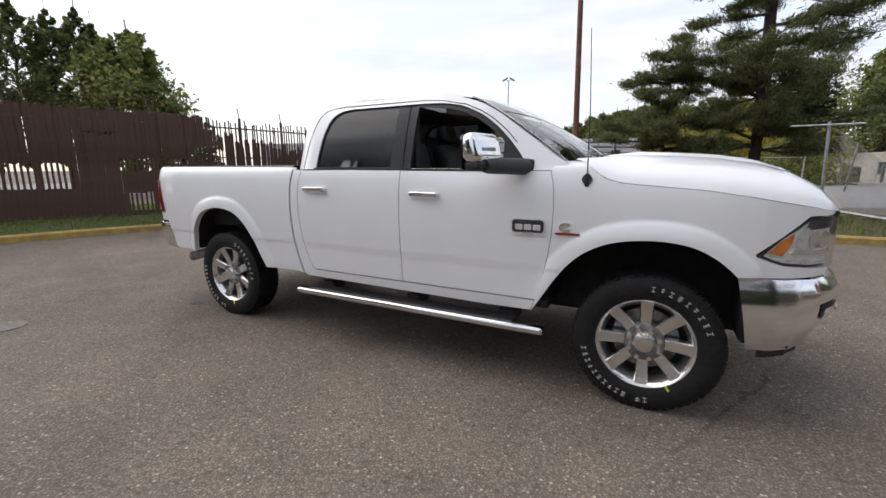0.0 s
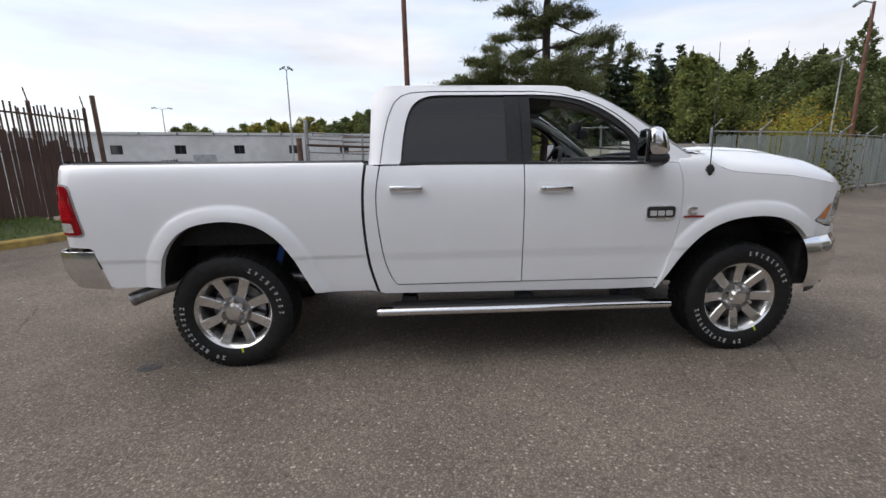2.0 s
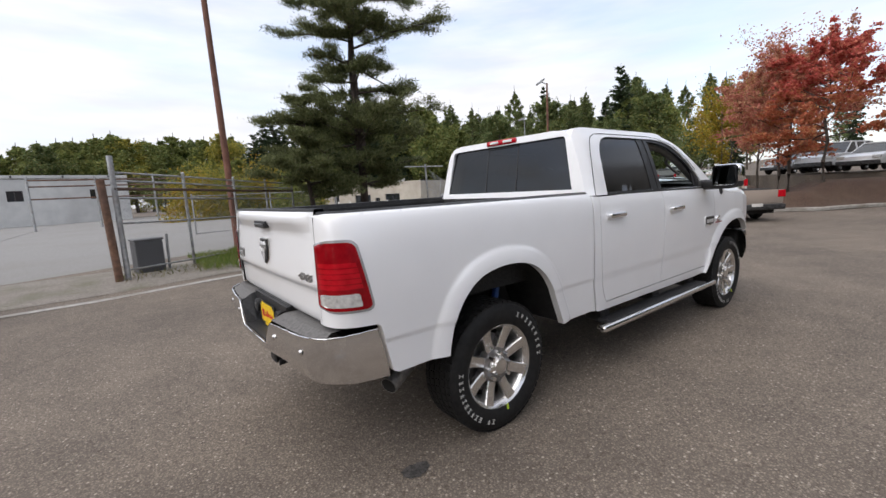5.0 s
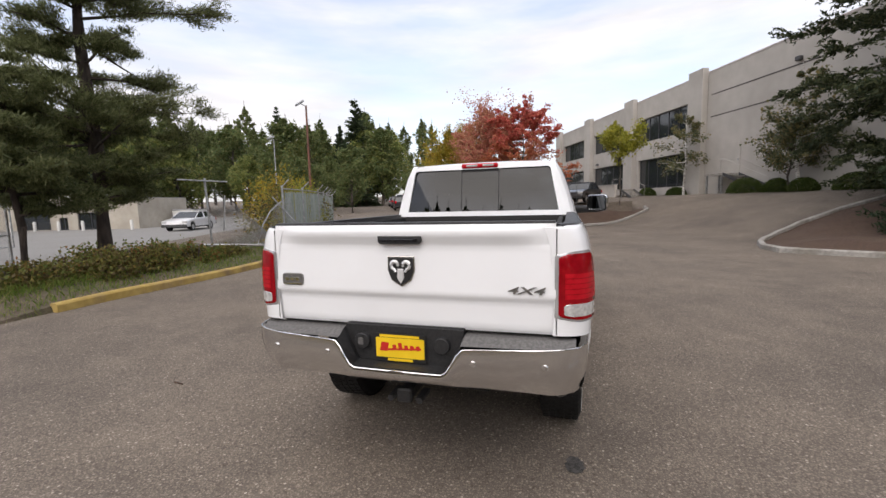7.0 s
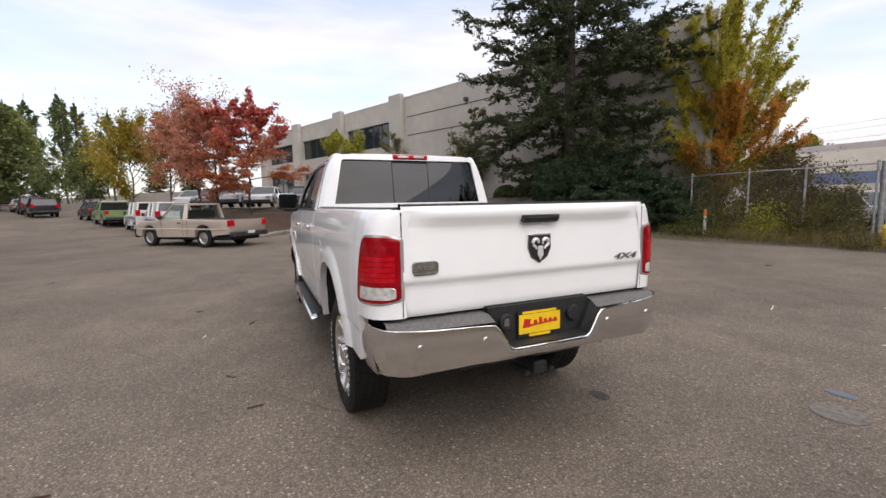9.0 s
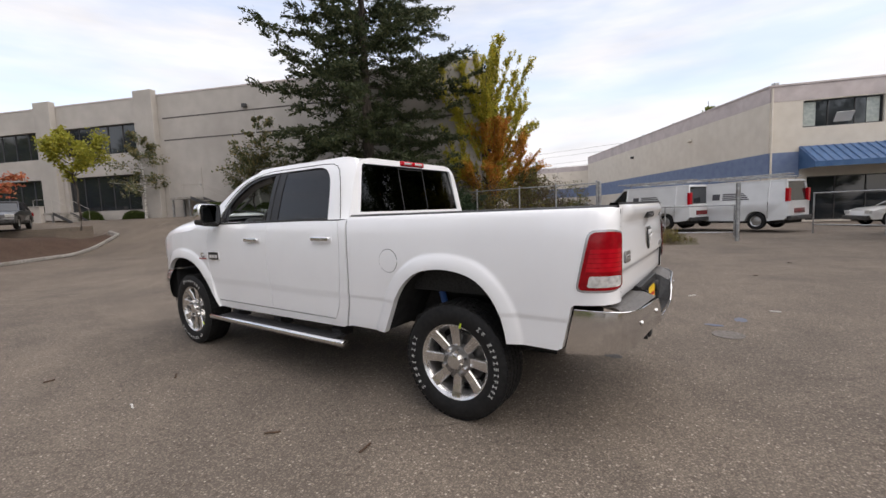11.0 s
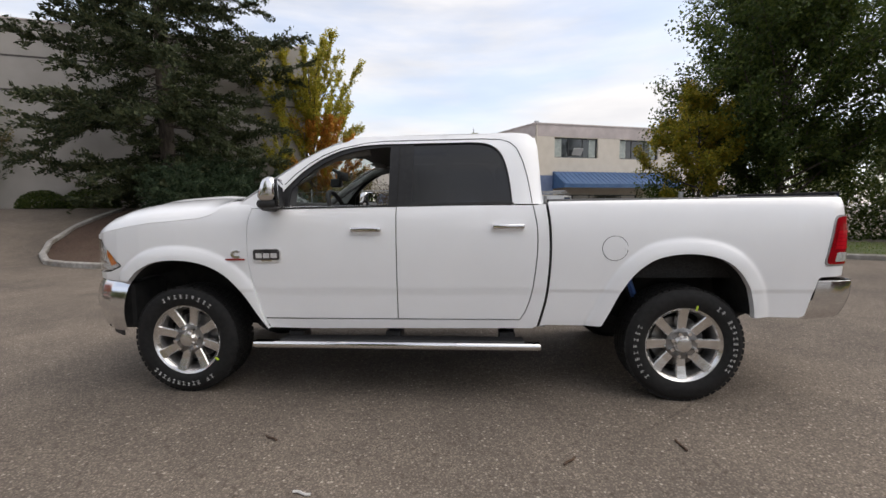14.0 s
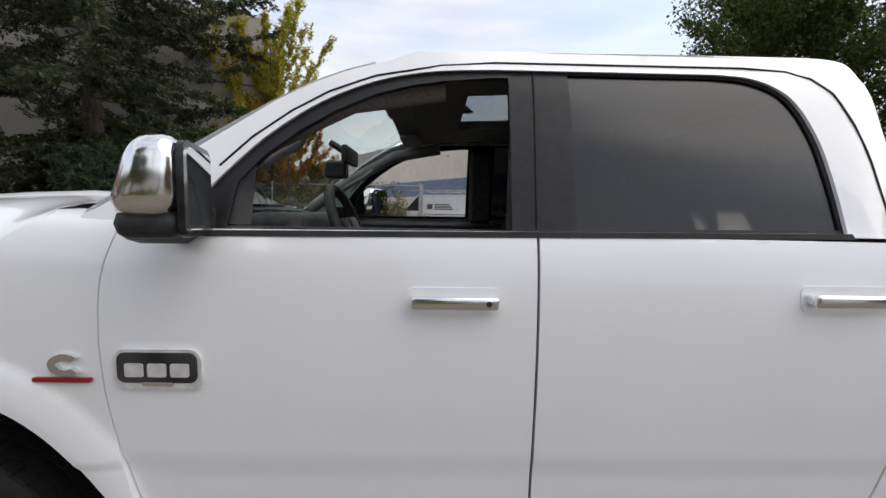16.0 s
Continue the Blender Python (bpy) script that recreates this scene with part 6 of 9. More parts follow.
for k, (sx, sy, rx, hh) in enumerate(((-11.0, -19.2, 2.2, 3.4), (-14.0, -18.6, 2.4, 3.2), (-17.6, -17.4, 2.6, 3.6), (-21.5, -16.0, 2.6, 3.4))):
    shrub("hedge_shrub", sx, sy, rx, rx * 0.7, hh, LEAF_GREEN, "tall dark green hedge shrub behind the dumpster", 90 + k, leaves=8000, size=0.17, group="hedge behind the dumpster")
# shrubs of the planted strip
strip_rng = np.random.default_rng(17)
for k in range(17):
    sx = -0.25 + 0.31 * k + strip_rng.normal() * 0.1
    lf = (LEAF_DRY, LEAF_DRY, LEAF_BRAMBLE, LEAF_DRY, LEAF_BRAMBLE)[k % 5]
    shrub("low_shrub", sx, 8.75 + strip_rng.normal() * 0.22, strip_rng.uniform(0.55, 0.8), strip_rng.uniform(0.45, 0.6), strip_rng.uniform(0.46, 0.68) * (1.0 if k < 13 else 0.6), lf, "low tangled shrub with brown and green leaves", 100 + k, leaves=1900, size=0.085, z0=0.22, group="shrubs of the planted strip")
shrub("low_shrub", 12.4, 11.7, 1.1, 0.9, 1.9, LEAF_LIME, "yellow-green bramble behind the broken fence", 123, leaves=3600, size=0.09, z0=0.1, group="shrubs of the planted strip")
shrub("low_shrub", 8.2, 9.6, 0.8, 0.5, 0.55, LEAF_YELLOW, "low yellow bramble under the torn net", 124, leaves=2200, size=0.07, z0=0.2, group="shrubs of the planted strip")
shrub("low_shrub", 14.0, 12.4, 1.3, 1.2, 2.8, LEAF_LIME, "bright yellow-green shrub behind the broken fence", 120, leaves=3500, size=0.12, z0=0.1, group="shrubs of the planted strip")
shrub("low_shrub", 14.5, 13.5, 2.6, 2.2, 2.6, LEAF_DRY, "tangled bank of brown and green shrubs", 121, leaves=5000, size=0.15, z0=0.1, group="shrubs of the planted strip")
shrub("low_shrub", 18.0, 16.8, 2.6, 2.2, 3.6, LEAF_YELLOW, "yellow-green shrub by the lamp post", 122, leaves=5000, size=0.16, z0=0.2, group="shrubs of the planted strip")
# thicket behind the chain-link fence, then the weeds before it
for k, (sx, sy, rx, hh, lf) in enumerate(((7.2, -16.6, 1.6, 3.0, LEAF_BROWN), (5.7, -16.4, 1.5, 2.6, LEAF_DRY), (4.4, -16.1, 1.4, 2.7, LEAF_BROWN), (3.3, -15.6, 1.0, 2.5, LEAF_BROWN), (2.3, -15.3, 0.8, 2.2, LEAF_DRY), (8.6, -17.2, 1.6, 3.4, LEAF_DRY))):
    shrub("thicket_shrub", sx, sy, rx, rx * 0.8, hh, lf, "tall red-brown thicket shrub behind the wire fence", 170 + k, leaves=6500, size=0.085, z0=0.1, group="thicket behind the fence")
k = 0
for sx, sy, rx, hh, lf in ((5.6, -13.6, 1.0, 1.2, LEAF_GREEN), (4.6, -14.0, 0.9, 1.3, LEAF_DRY), (3.7, -14.2, 0.9, 1.4, LEAF_LIME), (2.9, -14.2, 0.8, 1.9, LEAF_DRY), (2.2, -14.3, 0.8, 1.3, LEAF_DRY), (1.5, -14.2, 0.8, 0.6, LEAF_DRY), (6.6, -14.8, 1.2, 1.8, LEAF_DRY), (0.0, -14.0, 0.7, 0.35, LEAF_DRY), (-0.6, -13.9, 0.7, 0.4, LEAF_DRY), (5.0, -15.6, 1.3, 2.2, LEAF_DRY), (3.4, -16.0, 1.2, 1.9, LEAF_DRY), (-1.6, -13.7, 0.6, 0.35, LEAF_DRY), (0.9, -13.6, 0.6, 0.5, LEAF_DRY)):
    shrub("weed_bush", sx, sy, rx, rx * 0.7, hh, lf, "tall weedy shrub with dry and green leaves", 140 + k, leaves=2600 if hh > 0.7 else 600, size=0.075, z0=0.1, group="weeds along the fence", wild=True)
    k += 1
shrub("low_shrub", -9.6, 4.8, 0.35, 0.3, 0.4, LEAF_GREEN, "small dark shrub against the brown fence", 160, leaves=500, size=0.07, z0=0.33)
grass_patch("grass_west", [(-13.5, -8.0, -5.5, 6.5)], 330, 0.11, GRASSBLADE, "short green grass blades on the kerb strip", 7, surface_height("verge_west"))
grass_patch("grass_north", [(-1.3, 9.5, 6.9, 9.4)], 380, 0.13, GRASSBLADE, "ragged grass blades along the yellow kerb", 8, surface_height("verge_north"))
strip_height = surface_height("verge_north")


def gate_height(x, y):
    h = strip_height(x, y)
    return np.where(np.isnan(h), 0.03, np.maximum(h, 0.03))


grass_patch("grass_gate", [(-2.3, 1.4, 7.9, 11.2)], 420, 0.26, GRASSBLADE, "tall green grass at the foot of the pole", 9, gate_height)
grass_patch("weeds_gate", [(-3.9, -1.9, 7.9, 9.3)], 90, 0.16, leafy("dry_weeds", [(0.10, 0.085, 0.035), (0.17, 0.15, 0.06), (0.08, 0.11, 0.03)]), "sparse dry weeds along the foot of the fence", 14, gate_height)
grass_patch("grass_south", [(-2.5, 7.5, -16.0, -12.4)], 150, 0.2, leafy("dry_grass", [(0.10, 0.075, 0.035), (0.20, 0.16, 0.07), (0.10, 0.12, 0.03)]), "dry tufted grass along the fence", 10, surface_height("verge_south"))
grass_patch("tall_grass", [(-1.8, 7.0, -14.9, -13.1)], 300, 0.55, leafy("golden_stalks", [(0.16, 0.12, 0.05), (0.30, 0.23, 0.10), (0.16, 0.16, 0.05)]), "tall dry grass stalks among the weeds", 13, surface_height("verge_south"))
grass_patch("grass_east", [(-20, -7.5, -14.5, -5.5)], 90, 0.09, GRASSBLADE, "mown grass blades on the strip", 12, surface_height("verge_east"))

# distant trees: a few shapes, many standing trees
def far_shapes():
    grp = "distant tree line"
    out = {}
    out["poplar"] = [broadleaf("far_tree", 0, 0, 10, 1.5, 1.0, LEAF_FAR_DARK, "tall slim tree of the distant tree line", q, leaves=7000, size=0.17, limbs=34, twigs=False, trunk_r=0.10, up=0.55, spread=0.5, top_taper=0.95, group=grp, z0=0, tips=True) for q in (201, 202)]
    out["round"] = [broadleaf("far_tree", 0, 0, 10, 2.6, 0.4, LEAF_FAR, "broad green-gold tree of the distant tree line", q, leaves=11000, size=0.23, limbs=34, twigs=False, trunk_r=0.16, up=0.5, spread=0.42, top_taper=0.95, group=grp, z0=0) for q in (203, 204)]
    out["gold"] = [broadleaf("far_tree", 0, 0, 10, 2.8, 0.3, LEAF_FAR_GOLD, "broad tree turning gold in the distant tree line", q, leaves=11000, size=0.23, limbs=34, twigs=False, trunk_r=0.16, up=0.4, spread=0.46, top_taper=0.9, group=grp, z0=0) for q in (209, 210)]
    out["dark"] = [broadleaf("far_tree", 0, 0, 10, 2.5, 0.4, LEAF_FAR_DARK, "broad dark tree of the distant tree line", q, leaves=11000, size=0.23, limbs=34, twigs=False, trunk_r=0.16, up=0.5, spread=0.42, top_taper=0.95, group=grp, z0=0) for q in (205, 206)]
    out["fir"] = [spruce("far_tree", 0, 0, 10, 2.1, NEEDLE_FAR, "dark fir of the distant tree line", q, whorls=26, per=7, tuft=0.30, density=40, z0=0, group=grp, power=0.85) for q in (207, 208)]
    return out


shapes = far_shapes()
rng = np.random.default_rng(77)
used = set()


def far_tree(kind, az, dist, height, z0=0.0, width=1.0):
    src = shapes[kind][int(rng.integers(2))]
    x, y = dist * math.cos(radians(az)), dist * math.sin(radians(az))
    s = height / 10.0
    m = Matrix.Translation((x, y, z0 - 0.1)) @ Matrix.Rotation(rng.uniform(0, 6.28), 4, "Z")
    if src.name not in used:
        used.add(src.name)
        t = src
        t.matrix_basis = m
    else:
        t = copy_thing(src, m)
    t.scale = (s * width, s * width, s)
    return t


for az in np.arange(24.5, 62, 1.35):
    far_tree(("round", "dark", "fir", "round", "poplar")[int(rng.integers(5))], az + rng.normal() * 0.5, rng.uniform(66, 84), rng.uniform(13.5, 18.5), 1.5, 1.25)
for az in np.arange(16, 50, 1.9):
    far_tree(("poplar", "fir" if az > 27 else "poplar", "poplar", "dark" if az > 27 else "poplar")[int(rng.integers(4))], az + rng.normal() * 0.5, rng.uniform(88, 105), rng.uniform(18, 23.5), 2.5, 1.0)
for az in (30.6, 33.0, 35.5, 38.0, 41.0, 44.0):
    far_tree(("dark", "round")[int(rng.integers(2))], az, rng.uniform(46, 58), rng.uniform(7.5, 10), 0.8, 1.15)
for az in (6, 9, 12, 14.5, 17, 20):
    far_tree(("poplar", "poplar", "fir")[int(rng.integers(3))], az + rng.normal(), rng.uniform(125, 150), rng.uniform(15, 19), 4.0, 1.0)
for az in np.arange(79, 121, 1.5):
    d = rng.uniform(130, 155)
    el = float(np.interp(az, (79, 85, 92, 99, 104, 111, 116, 121), (8.2, 7.6, 8.0, 6.4, 5.4, 4.9, 4.4, 4.2))) + rng.normal() * 0.35
    far_tree(("round", "gold", "dark", "round")[int(rng.integers(4))], az, d, (d * math.tan(radians(el)) + 1.5) * 1.16, 0.0, 1.35)
for k, az in enumerate((73.0, 75.0, 77.0, 79.0, 81.0, 83.0, 85.0, 87.0)):
    d, rx = rng.uniform(42, 48), rng.uniform(2.2, 3.0)
    shrub("bank_shrub", d * math.cos(radians(az)), d * math.sin(radians(az)), rx, rx * 0.7, rng.uniform(4.0, 5.6), (LEAF_FAR_GOLD, LEAF_FAR, LEAF_FAR_GOLD, LEAF_YELLOW)[k % 4], "tall shrub turning gold at the edge of the far lot", 220 + k, leaves=5000, size=0.24, z0=0.0, group="shrubs at the edge of the far lot")
for az in (80.5, 83.0, 85.5, 88.0):
    far_tree("round", az, rng.uniform(68, 76), rng.uniform(8.5, 10.0), 0.0, 1.5)
for az, h in ((78.2, 11.0), (77.0, 12.6), (75.8, 13.2), (74.6, 12.4), (73.4, 11.0), (69.0, 12.0)):
    far_tree("fir", az, 62, h, 0.0, 1.35)
for az in np.arange(51.5, 70, 1.5):
    far_tree(("fir" if az > 60 else "round", "dark", "fir" if az > 60 else "round", "round")[int(rng.integers(4))], az + rng.normal() * 0.3, rng.uniform(54, 66), rng.uniform(13.0, 16.5), 0.0, 1.15)
for az in np.arange(104, 140, 4.5):
    far_tree(("round", "dark")[int(rng.integers(2))], az, rng.uniform(150, 190), rng.uniform(7, 10), 0.0, 1.3)
far_tree("round", 119, 75, 8, 0, 1.0)
far_tree("round", -90.6, 62, 16.2, 0, 0.8)
for az, d, h, kind in ((171, 34, 10.5, "poplar"), (168, 34, 10.0, "poplar"), (165.5, 34, 10.4, "poplar"), (163, 34, 9.6, "poplar"), (160.5, 34, 10.2, "poplar"), (158, 34, 10.0, "poplar"), (155.8, 34, 10.3, "poplar"), (154.6, 33, 9.4, "poplar"), (151.9, 32, 9.0, "round"), (150.7, 32, 7.6, "round"), (148.6, 75, 9.6, "fir"), (147.2, 78, 10.2, "dark"), (145.6, 75, 9.4, "fir")):
    px, py = 1.3 + d * math.cos(radians(az)), -3.8 + d * math.sin(radians(az))
    far_tree(kind, math.degrees(math.atan2(py, px)), math.hypot(px, py), h * (1.28 if d < 40 else 1.0), 0, 1.15)
for az, d, h in ((-67, 75, 12), (-70, 80, 10), (-88, 85, 16), (-92, 90, 15), (-130, 60, 13), (-136, 55, 12), (-142, 50, 12), (-150, 55, 12), (-160, 60, 12), (-170, 60, 12), (178, 60, 11), (-60, 70, 12), (-122, 70, 12), (-46, 95, 12)):
    far_tree(("round", "dark")[int(rng.integers(2))], az, d, h, 0, 1.2)
for kind in shapes:
    for src in shapes[kind]:
        if src.name not in used:
            used.add(src.name)
            src.matrix_basis, src.scale = Matrix.Translation((-60, 70, -0.1)), (1.1, 1.1, 1.1)

# ---- the white crew-cab pickup; x ahead, y to its left, z up ----
FRONT_ARCH = [(1.205, 0.53), (1.27, 0.63), (1.35, 0.76), (1.44, 0.88), (1.55, 0.975), (1.70, 1.04), (1.90, 1.065), (2.08, 1.045), (2.20, 0.99), (2.275, 0.93), (2.305, 0.898)]
REAR_ARCH = [(-1.29, 0.57), (-1.36, 0.71), (-1.43, 0.85), (-1.53, 0.98), (-1.67, 1.07), (-1.87, 1.10), (-2.07, 1.07), (-2.20, 0.99), (-2.29, 0.86), (-2.33, 0.72), (-2.34, 0.64)]


def spline(pts, k=4):
    """A smooth line through points."""
    p = [np.array(q, float) for q in pts]
    p = [2 * p[0] - p[1]] + p + [2 * p[-1] - p[-2]]
    out = []
    for i in range(1, len(p) - 2):
        for j in range(k):
            t = j / k
            a, b, c, d = p[i - 1], p[i], p[i + 1], p[i + 2]
            out.append(tuple((0.5 * (2 * b + (c - a) * t + (2 * a - 5 * b + 4 * c - d) * t * t + (3 * b - a - 3 * c + d) * t ** 3)).tolist()))
    return out + [tuple(pts[-1])]


FRONT_ARCH, REAR_ARCH = spline(FRONT_ARCH), spline(REAR_ARCH)
SIDE = [(0.45, 0.925), (0.53, 0.944), (0.60, 0.957), (0.66, 0.963), (0.74, 0.969), (0.80, 0.973), (0.824, 0.9745), (0.836, 0.981), (0.86, 0.983)] + spline([(0.90, 0.985), (1.00, 0.991), (1.10, 0.994), (1.20, 0.9925), (1.30, 0.986), (1.38, 0.975), (1.44, 0.959), (1.475, 0.941), (1.50, 0.915)], 6)
GREEN = [(1.44, 0.955), (1.47, 0.938), (1.55, 0.915), (1.70, 0.868), (1.85, 0.810), (1.91, 0.777), (1.95, 0.741), (1.97, 0.716)]
NOSE = [(1.9, 0.0), (2.2, 0.010), (2.4, 0.034), (2.55, 0.080), (2.65, 0.145), (2.72, 0.225), (2.77, 0.33), (2.80, 0.50)]
TAIL = [(-2.992, 0.186), (-2.990, 0.150), (-2.982, 0.112), (-2.964, 0.076), (-2.94, 0.050), (-2.90, 0.028), (-2.85, 0.015), (-2.75, 0.005), (-2.6, 0.0), (-2.4, 0.0)]


def side_y(x, z, flare=True):
    """How far the body's flank stands out from the middle."""
    x, z = np.asarray(x, float), np.asarray(z, float)
    y = interp(z, SIDE) - interp(x, NOSE) - interp(x, TAIL)
    for arch, swell in ((FRONT_ARCH, 0.028), (REAR_ARCH, 0.028)) if flare else ():
        d = polyline_distance(x, z, arch)
        u = np.clip((0.110 - d) / 0.095, 0, 1)
        y = y + swell * (0.14 * smooth01(u * 4) + 0.86 * u * (1.6 - 0.6 * u)) * np.where(z > 0.45, 1, 0)
    return y


def flank(sgn, lift=0.0, flare=True):
    def f(x, z):
        k = np.clip((-2.86 - np.asarray(x)) / 0.11, 0, 1)
        q = np.clip((np.asarray(x) - 2.55) / 0.15, 0, 1)
        return np.stack([x - lift * k + lift * q, sgn * (side_y(x, z, flare) + lift * (1 - 0.75 * k) * (1 - 0.6 * q)), z], -1)
    return f


def tall(z):
    return z + 0.055 * np.maximum(0.0, np.asarray(z, float) - 1.475)


def eave(z):
    """Roof edges stand a little higher than the window frames' taper."""
    return tall(z) + 0.020 * smooth01((np.asarray(z, float) - 1.916) / 0.035)


def upper(sgn, lift=0.0):
    def f(x, z):
        return np.stack([x, sgn * (interp(z, GREEN) + lift - 0.06 * np.clip((-0.70 - np.asarray(x)) / 0.19, 0, 1) ** 2), eave(z)], -1)
    return f


truck = thing("pickup_truck", "clean white crew-cab pickup truck with chrome bumpers, parked on asphalt", "pickup truck")

DOOR_SEAM = spline([(1.300, 1.445), (1.325, 1.34), (1.332, 1.22), (1.325, 1.05), (1.300, 0.88), (1.262, 0.72), (1.232, 0.615)], 3)
REAR_SEAM = spline([(-0.795, 1.452), (-0.822, 1.30), (-0.826, 1.15), (-0.812, 0.98), (-0.785, 0.80), (-0.745, 0.68), (-0.705, 0.615)], 3)
GAP = spline([(-0.888, 1.46), (-0.908, 1.30), (-0.912, 1.07), (-0.892, 0.81), (-0.862, 0.67), (-0.832, 0.56)], 3)
G = 0.004


def soften(outline, r, n=4):
    """Round the corners of an outline."""
    out = []
    for a, b, c in zip(outline[-1:] + outline[:-1], outline, outline[1:] + outline[:1]):
        a, b, c = np.array(a), np.array(b), np.array(c)
        p, q = b + unit(a - b) * min(r, np.linalg.norm(a - b) * 0.45), b + unit(c - b) * min(r, np.linalg.norm(c - b) * 0.45)
        out += [tuple(((1 - t) ** 2 * p + 2 * t * (1 - t) * b + t * t * q).tolist()) for t in np.linspace(0, 1, n + 1)]
    return out


def tail_edge(y, z0, z1, n=7):
    """A line down the rounded tail corner at a steady distance from the middle."""
    xs, ys = zip(*TAIL)
    return [(float(np.interp(float(interp(z, SIDE)) - y, ys[::-1], xs[::-1])), float(z)) for z in np.linspace(z0, z1, n)]


def shift(line, dx, dz=0.0):
    return [(x + dx, z + dz) for x, z in line]


DLO = spline([(1.150, 1.460), (1.105, 1.535), (1.04, 1.610), (0.955, 1.693), (0.86, 1.766), (0.765, 1.821), (0.65, 1.868), (0.54, 1.894), (0.44, 1.906), (0.30, 1.912)], 3) + spline([(-0.36, 1.913), (-0.455, 1.904), (-0.525, 1.877), (-0.578, 1.825), (-0.614, 1.74), (-0.638, 1.62), (-0.655, 1.474)], 4) + [(0.2, 1.466)]
CABTOP = spline([(1.41, 1.485), (1.30, 1.550), (1.20, 1.622), (1.10, 1.688), (1.0, 1.755), (0.92, 1.808), (0.80, 1.871), (0.70, 1.910), (0.60, 1.931), (0.42, 1.956), (-0.52, 1.962), (-0.72, 1.958), (-0.805, 1.941), (-0.843, 1.908), (-0.854, 1.86), (-0.863, 1.70), (-0.872, 1.55), (-0.882, 1.462)], 3)

for sgn in (1, -1):
    inward = (0, -sgn, 0)
    # fender with the arch cut, round the lamp
    fo = [(1.415, 1.508), (1.33, 1.50)] + shift(DOOR_SEAM, G) + FRONT_ARCH + [(2.44, 0.898), (2.60, 0.903), (2.71, 0.915), (2.725, 0.955), (2.62, 0.955), (2.50, 0.965), (2.385, 1.005), (2.375, 1.02), (2.47, 1.105), (2.59, 1.222), (2.70, 1.228), (2.715, 1.245), (2.55, 1.275), (2.34, 1.312), (2.13, 1.344), (1.85, 1.366), (1.71, 1.378), (1.62, 1.405), (1.55, 1.455), (1.48, 1.505)]
    part("fender", sheet(fo, flank(sgn), step=0.0125, depth=0.05, inward=inward), PAINT, truck, smooth=60)
    # doors
    fd = [(0.198 + G, 1.458), (1.297, 1.448)] + DOOR_SEAM[1:] + [(0.198 + G, 0.615)]
    fdoor = part("front_door", sheet(fd, flank(sgn, 0.0, False), step=0.03, depth=0.04, inward=inward), PAINT, truck, smooth=35)
    rd = [(0.198 - G, 0.615), (0.198 - G, 1.458)] + REAR_SEAM
    rdoor = part("rear_door", sheet(rd, flank(sgn, 0.0, False), step=0.03, depth=0.04, inward=inward), PAINT, truck, smooth=35)
    # sill and cab corner
    cc = shift(REAR_SEAM, -2 * G) + [(-0.70, 0.605), (1.225, 0.605), (1.195, 0.535), (0.9, 0.53), (-0.80, 0.545)] + GAP[::-1]
    part("sill", sheet(cc, flank(sgn, 0.0, False), step=0.03, depth=0.05, inward=inward), PAINT, truck, smooth=35)
    # black strip set into the cab-to-bed gap; its colour stands in for shade
    part("gap_seal", sheet(shift(GAP, -0.001) + shift(GAP, -0.019)[::-1], flank(sgn, -0.014, False), step=0.03, depth=0.02, inward=inward), LINER, truck, "black strip standing in for the shade between cab and bed")
    # bed side
    bo = shift(GAP, -0.020) + [(-0.90, 0.572)] + REAR_ARCH + [(-2.42, 0.645), (-2.66, 0.640), (-2.692, 0.655), (-2.728, 0.80), (-2.755, 0.915), (-2.775, 0.93), (-2.990, 0.94), (-2.990, 1.478), (-2.95, 1.486), (-0.918, 1.478)]
    bed = part("bed_side", sheet(bo, flank(sgn), step=0.0135, depth=0.05, inward=inward), PAINT, truck, smooth=60)
    # cab upper frame round the side windows
    cu = [(1.305, 1.452)] + CABTOP + [(-0.80, 1.463), (0.2, 1.466)]
    part("window_surround", sheet(cu, upper(sgn), holes=[DLO], step=0.04, depth=0.045, inward=inward), PAINT, truck, smooth=35)
    belt = [(1.15, 1.442), (1.165, 1.457), (0.2, 1.466), (-0.66, 1.474), (-0.665, 1.459), (0.2, 1.451)]
    part("belt_moulding", sheet(belt, upper(sgn, 0.008), step=0.05, depth=0.02, inward=inward), LINER, truck, smooth=35)
    # door frame, centre post and sail
    inner = [(1.03, 1.468), (1.012, 1.582), (0.945, 1.655), (0.855, 1.724), (0.76, 1.782), (0.65, 1.832), (0.54, 1.862), (0.44, 1.878), (0.30, 1.890), (0.262, 1.890), (0.262, 1.468)]
    rear_in = [(0.085, 1.474), (0.085, 1.903)] + spline([(-0.355, 1.903), (-0.448, 1.894), (-0.516, 1.868), (-0.567, 1.818), (-0.602, 1.735), (-0.626, 1.615), (-0.643, 1.482)], 4)
    part("door_frame", sheet(DLO, upper(sgn, -0.012), holes=[inner, rear_in], step=0.04, depth=0.03, inward=inward), PILLAR, truck, "satin black window frame and post", smooth=35)
    part("rear_side_window", sheet(shift(rear_in, 0), upper(sgn, -0.018), step=0.04, depth=0), TINT_SIDE, truck, "dark tinted glass", smooth=80)
    # door cut round the windows and down the post
    cut = densify([(-0.797, 1.466), (-0.785, 1.55), (-0.765, 1.66), (-0.735, 1.77), (-0.695, 1.86), (-0.645, 1.906), (-0.58, 1.925), (-0.45, 1.930), (0.30, 1.929), (0.46, 1.921), (0.65, 1.884), (0.78, 1.833), (0.88, 1.775), (0.98, 1.70), (1.06, 1.622)], 0.04, closed=False)
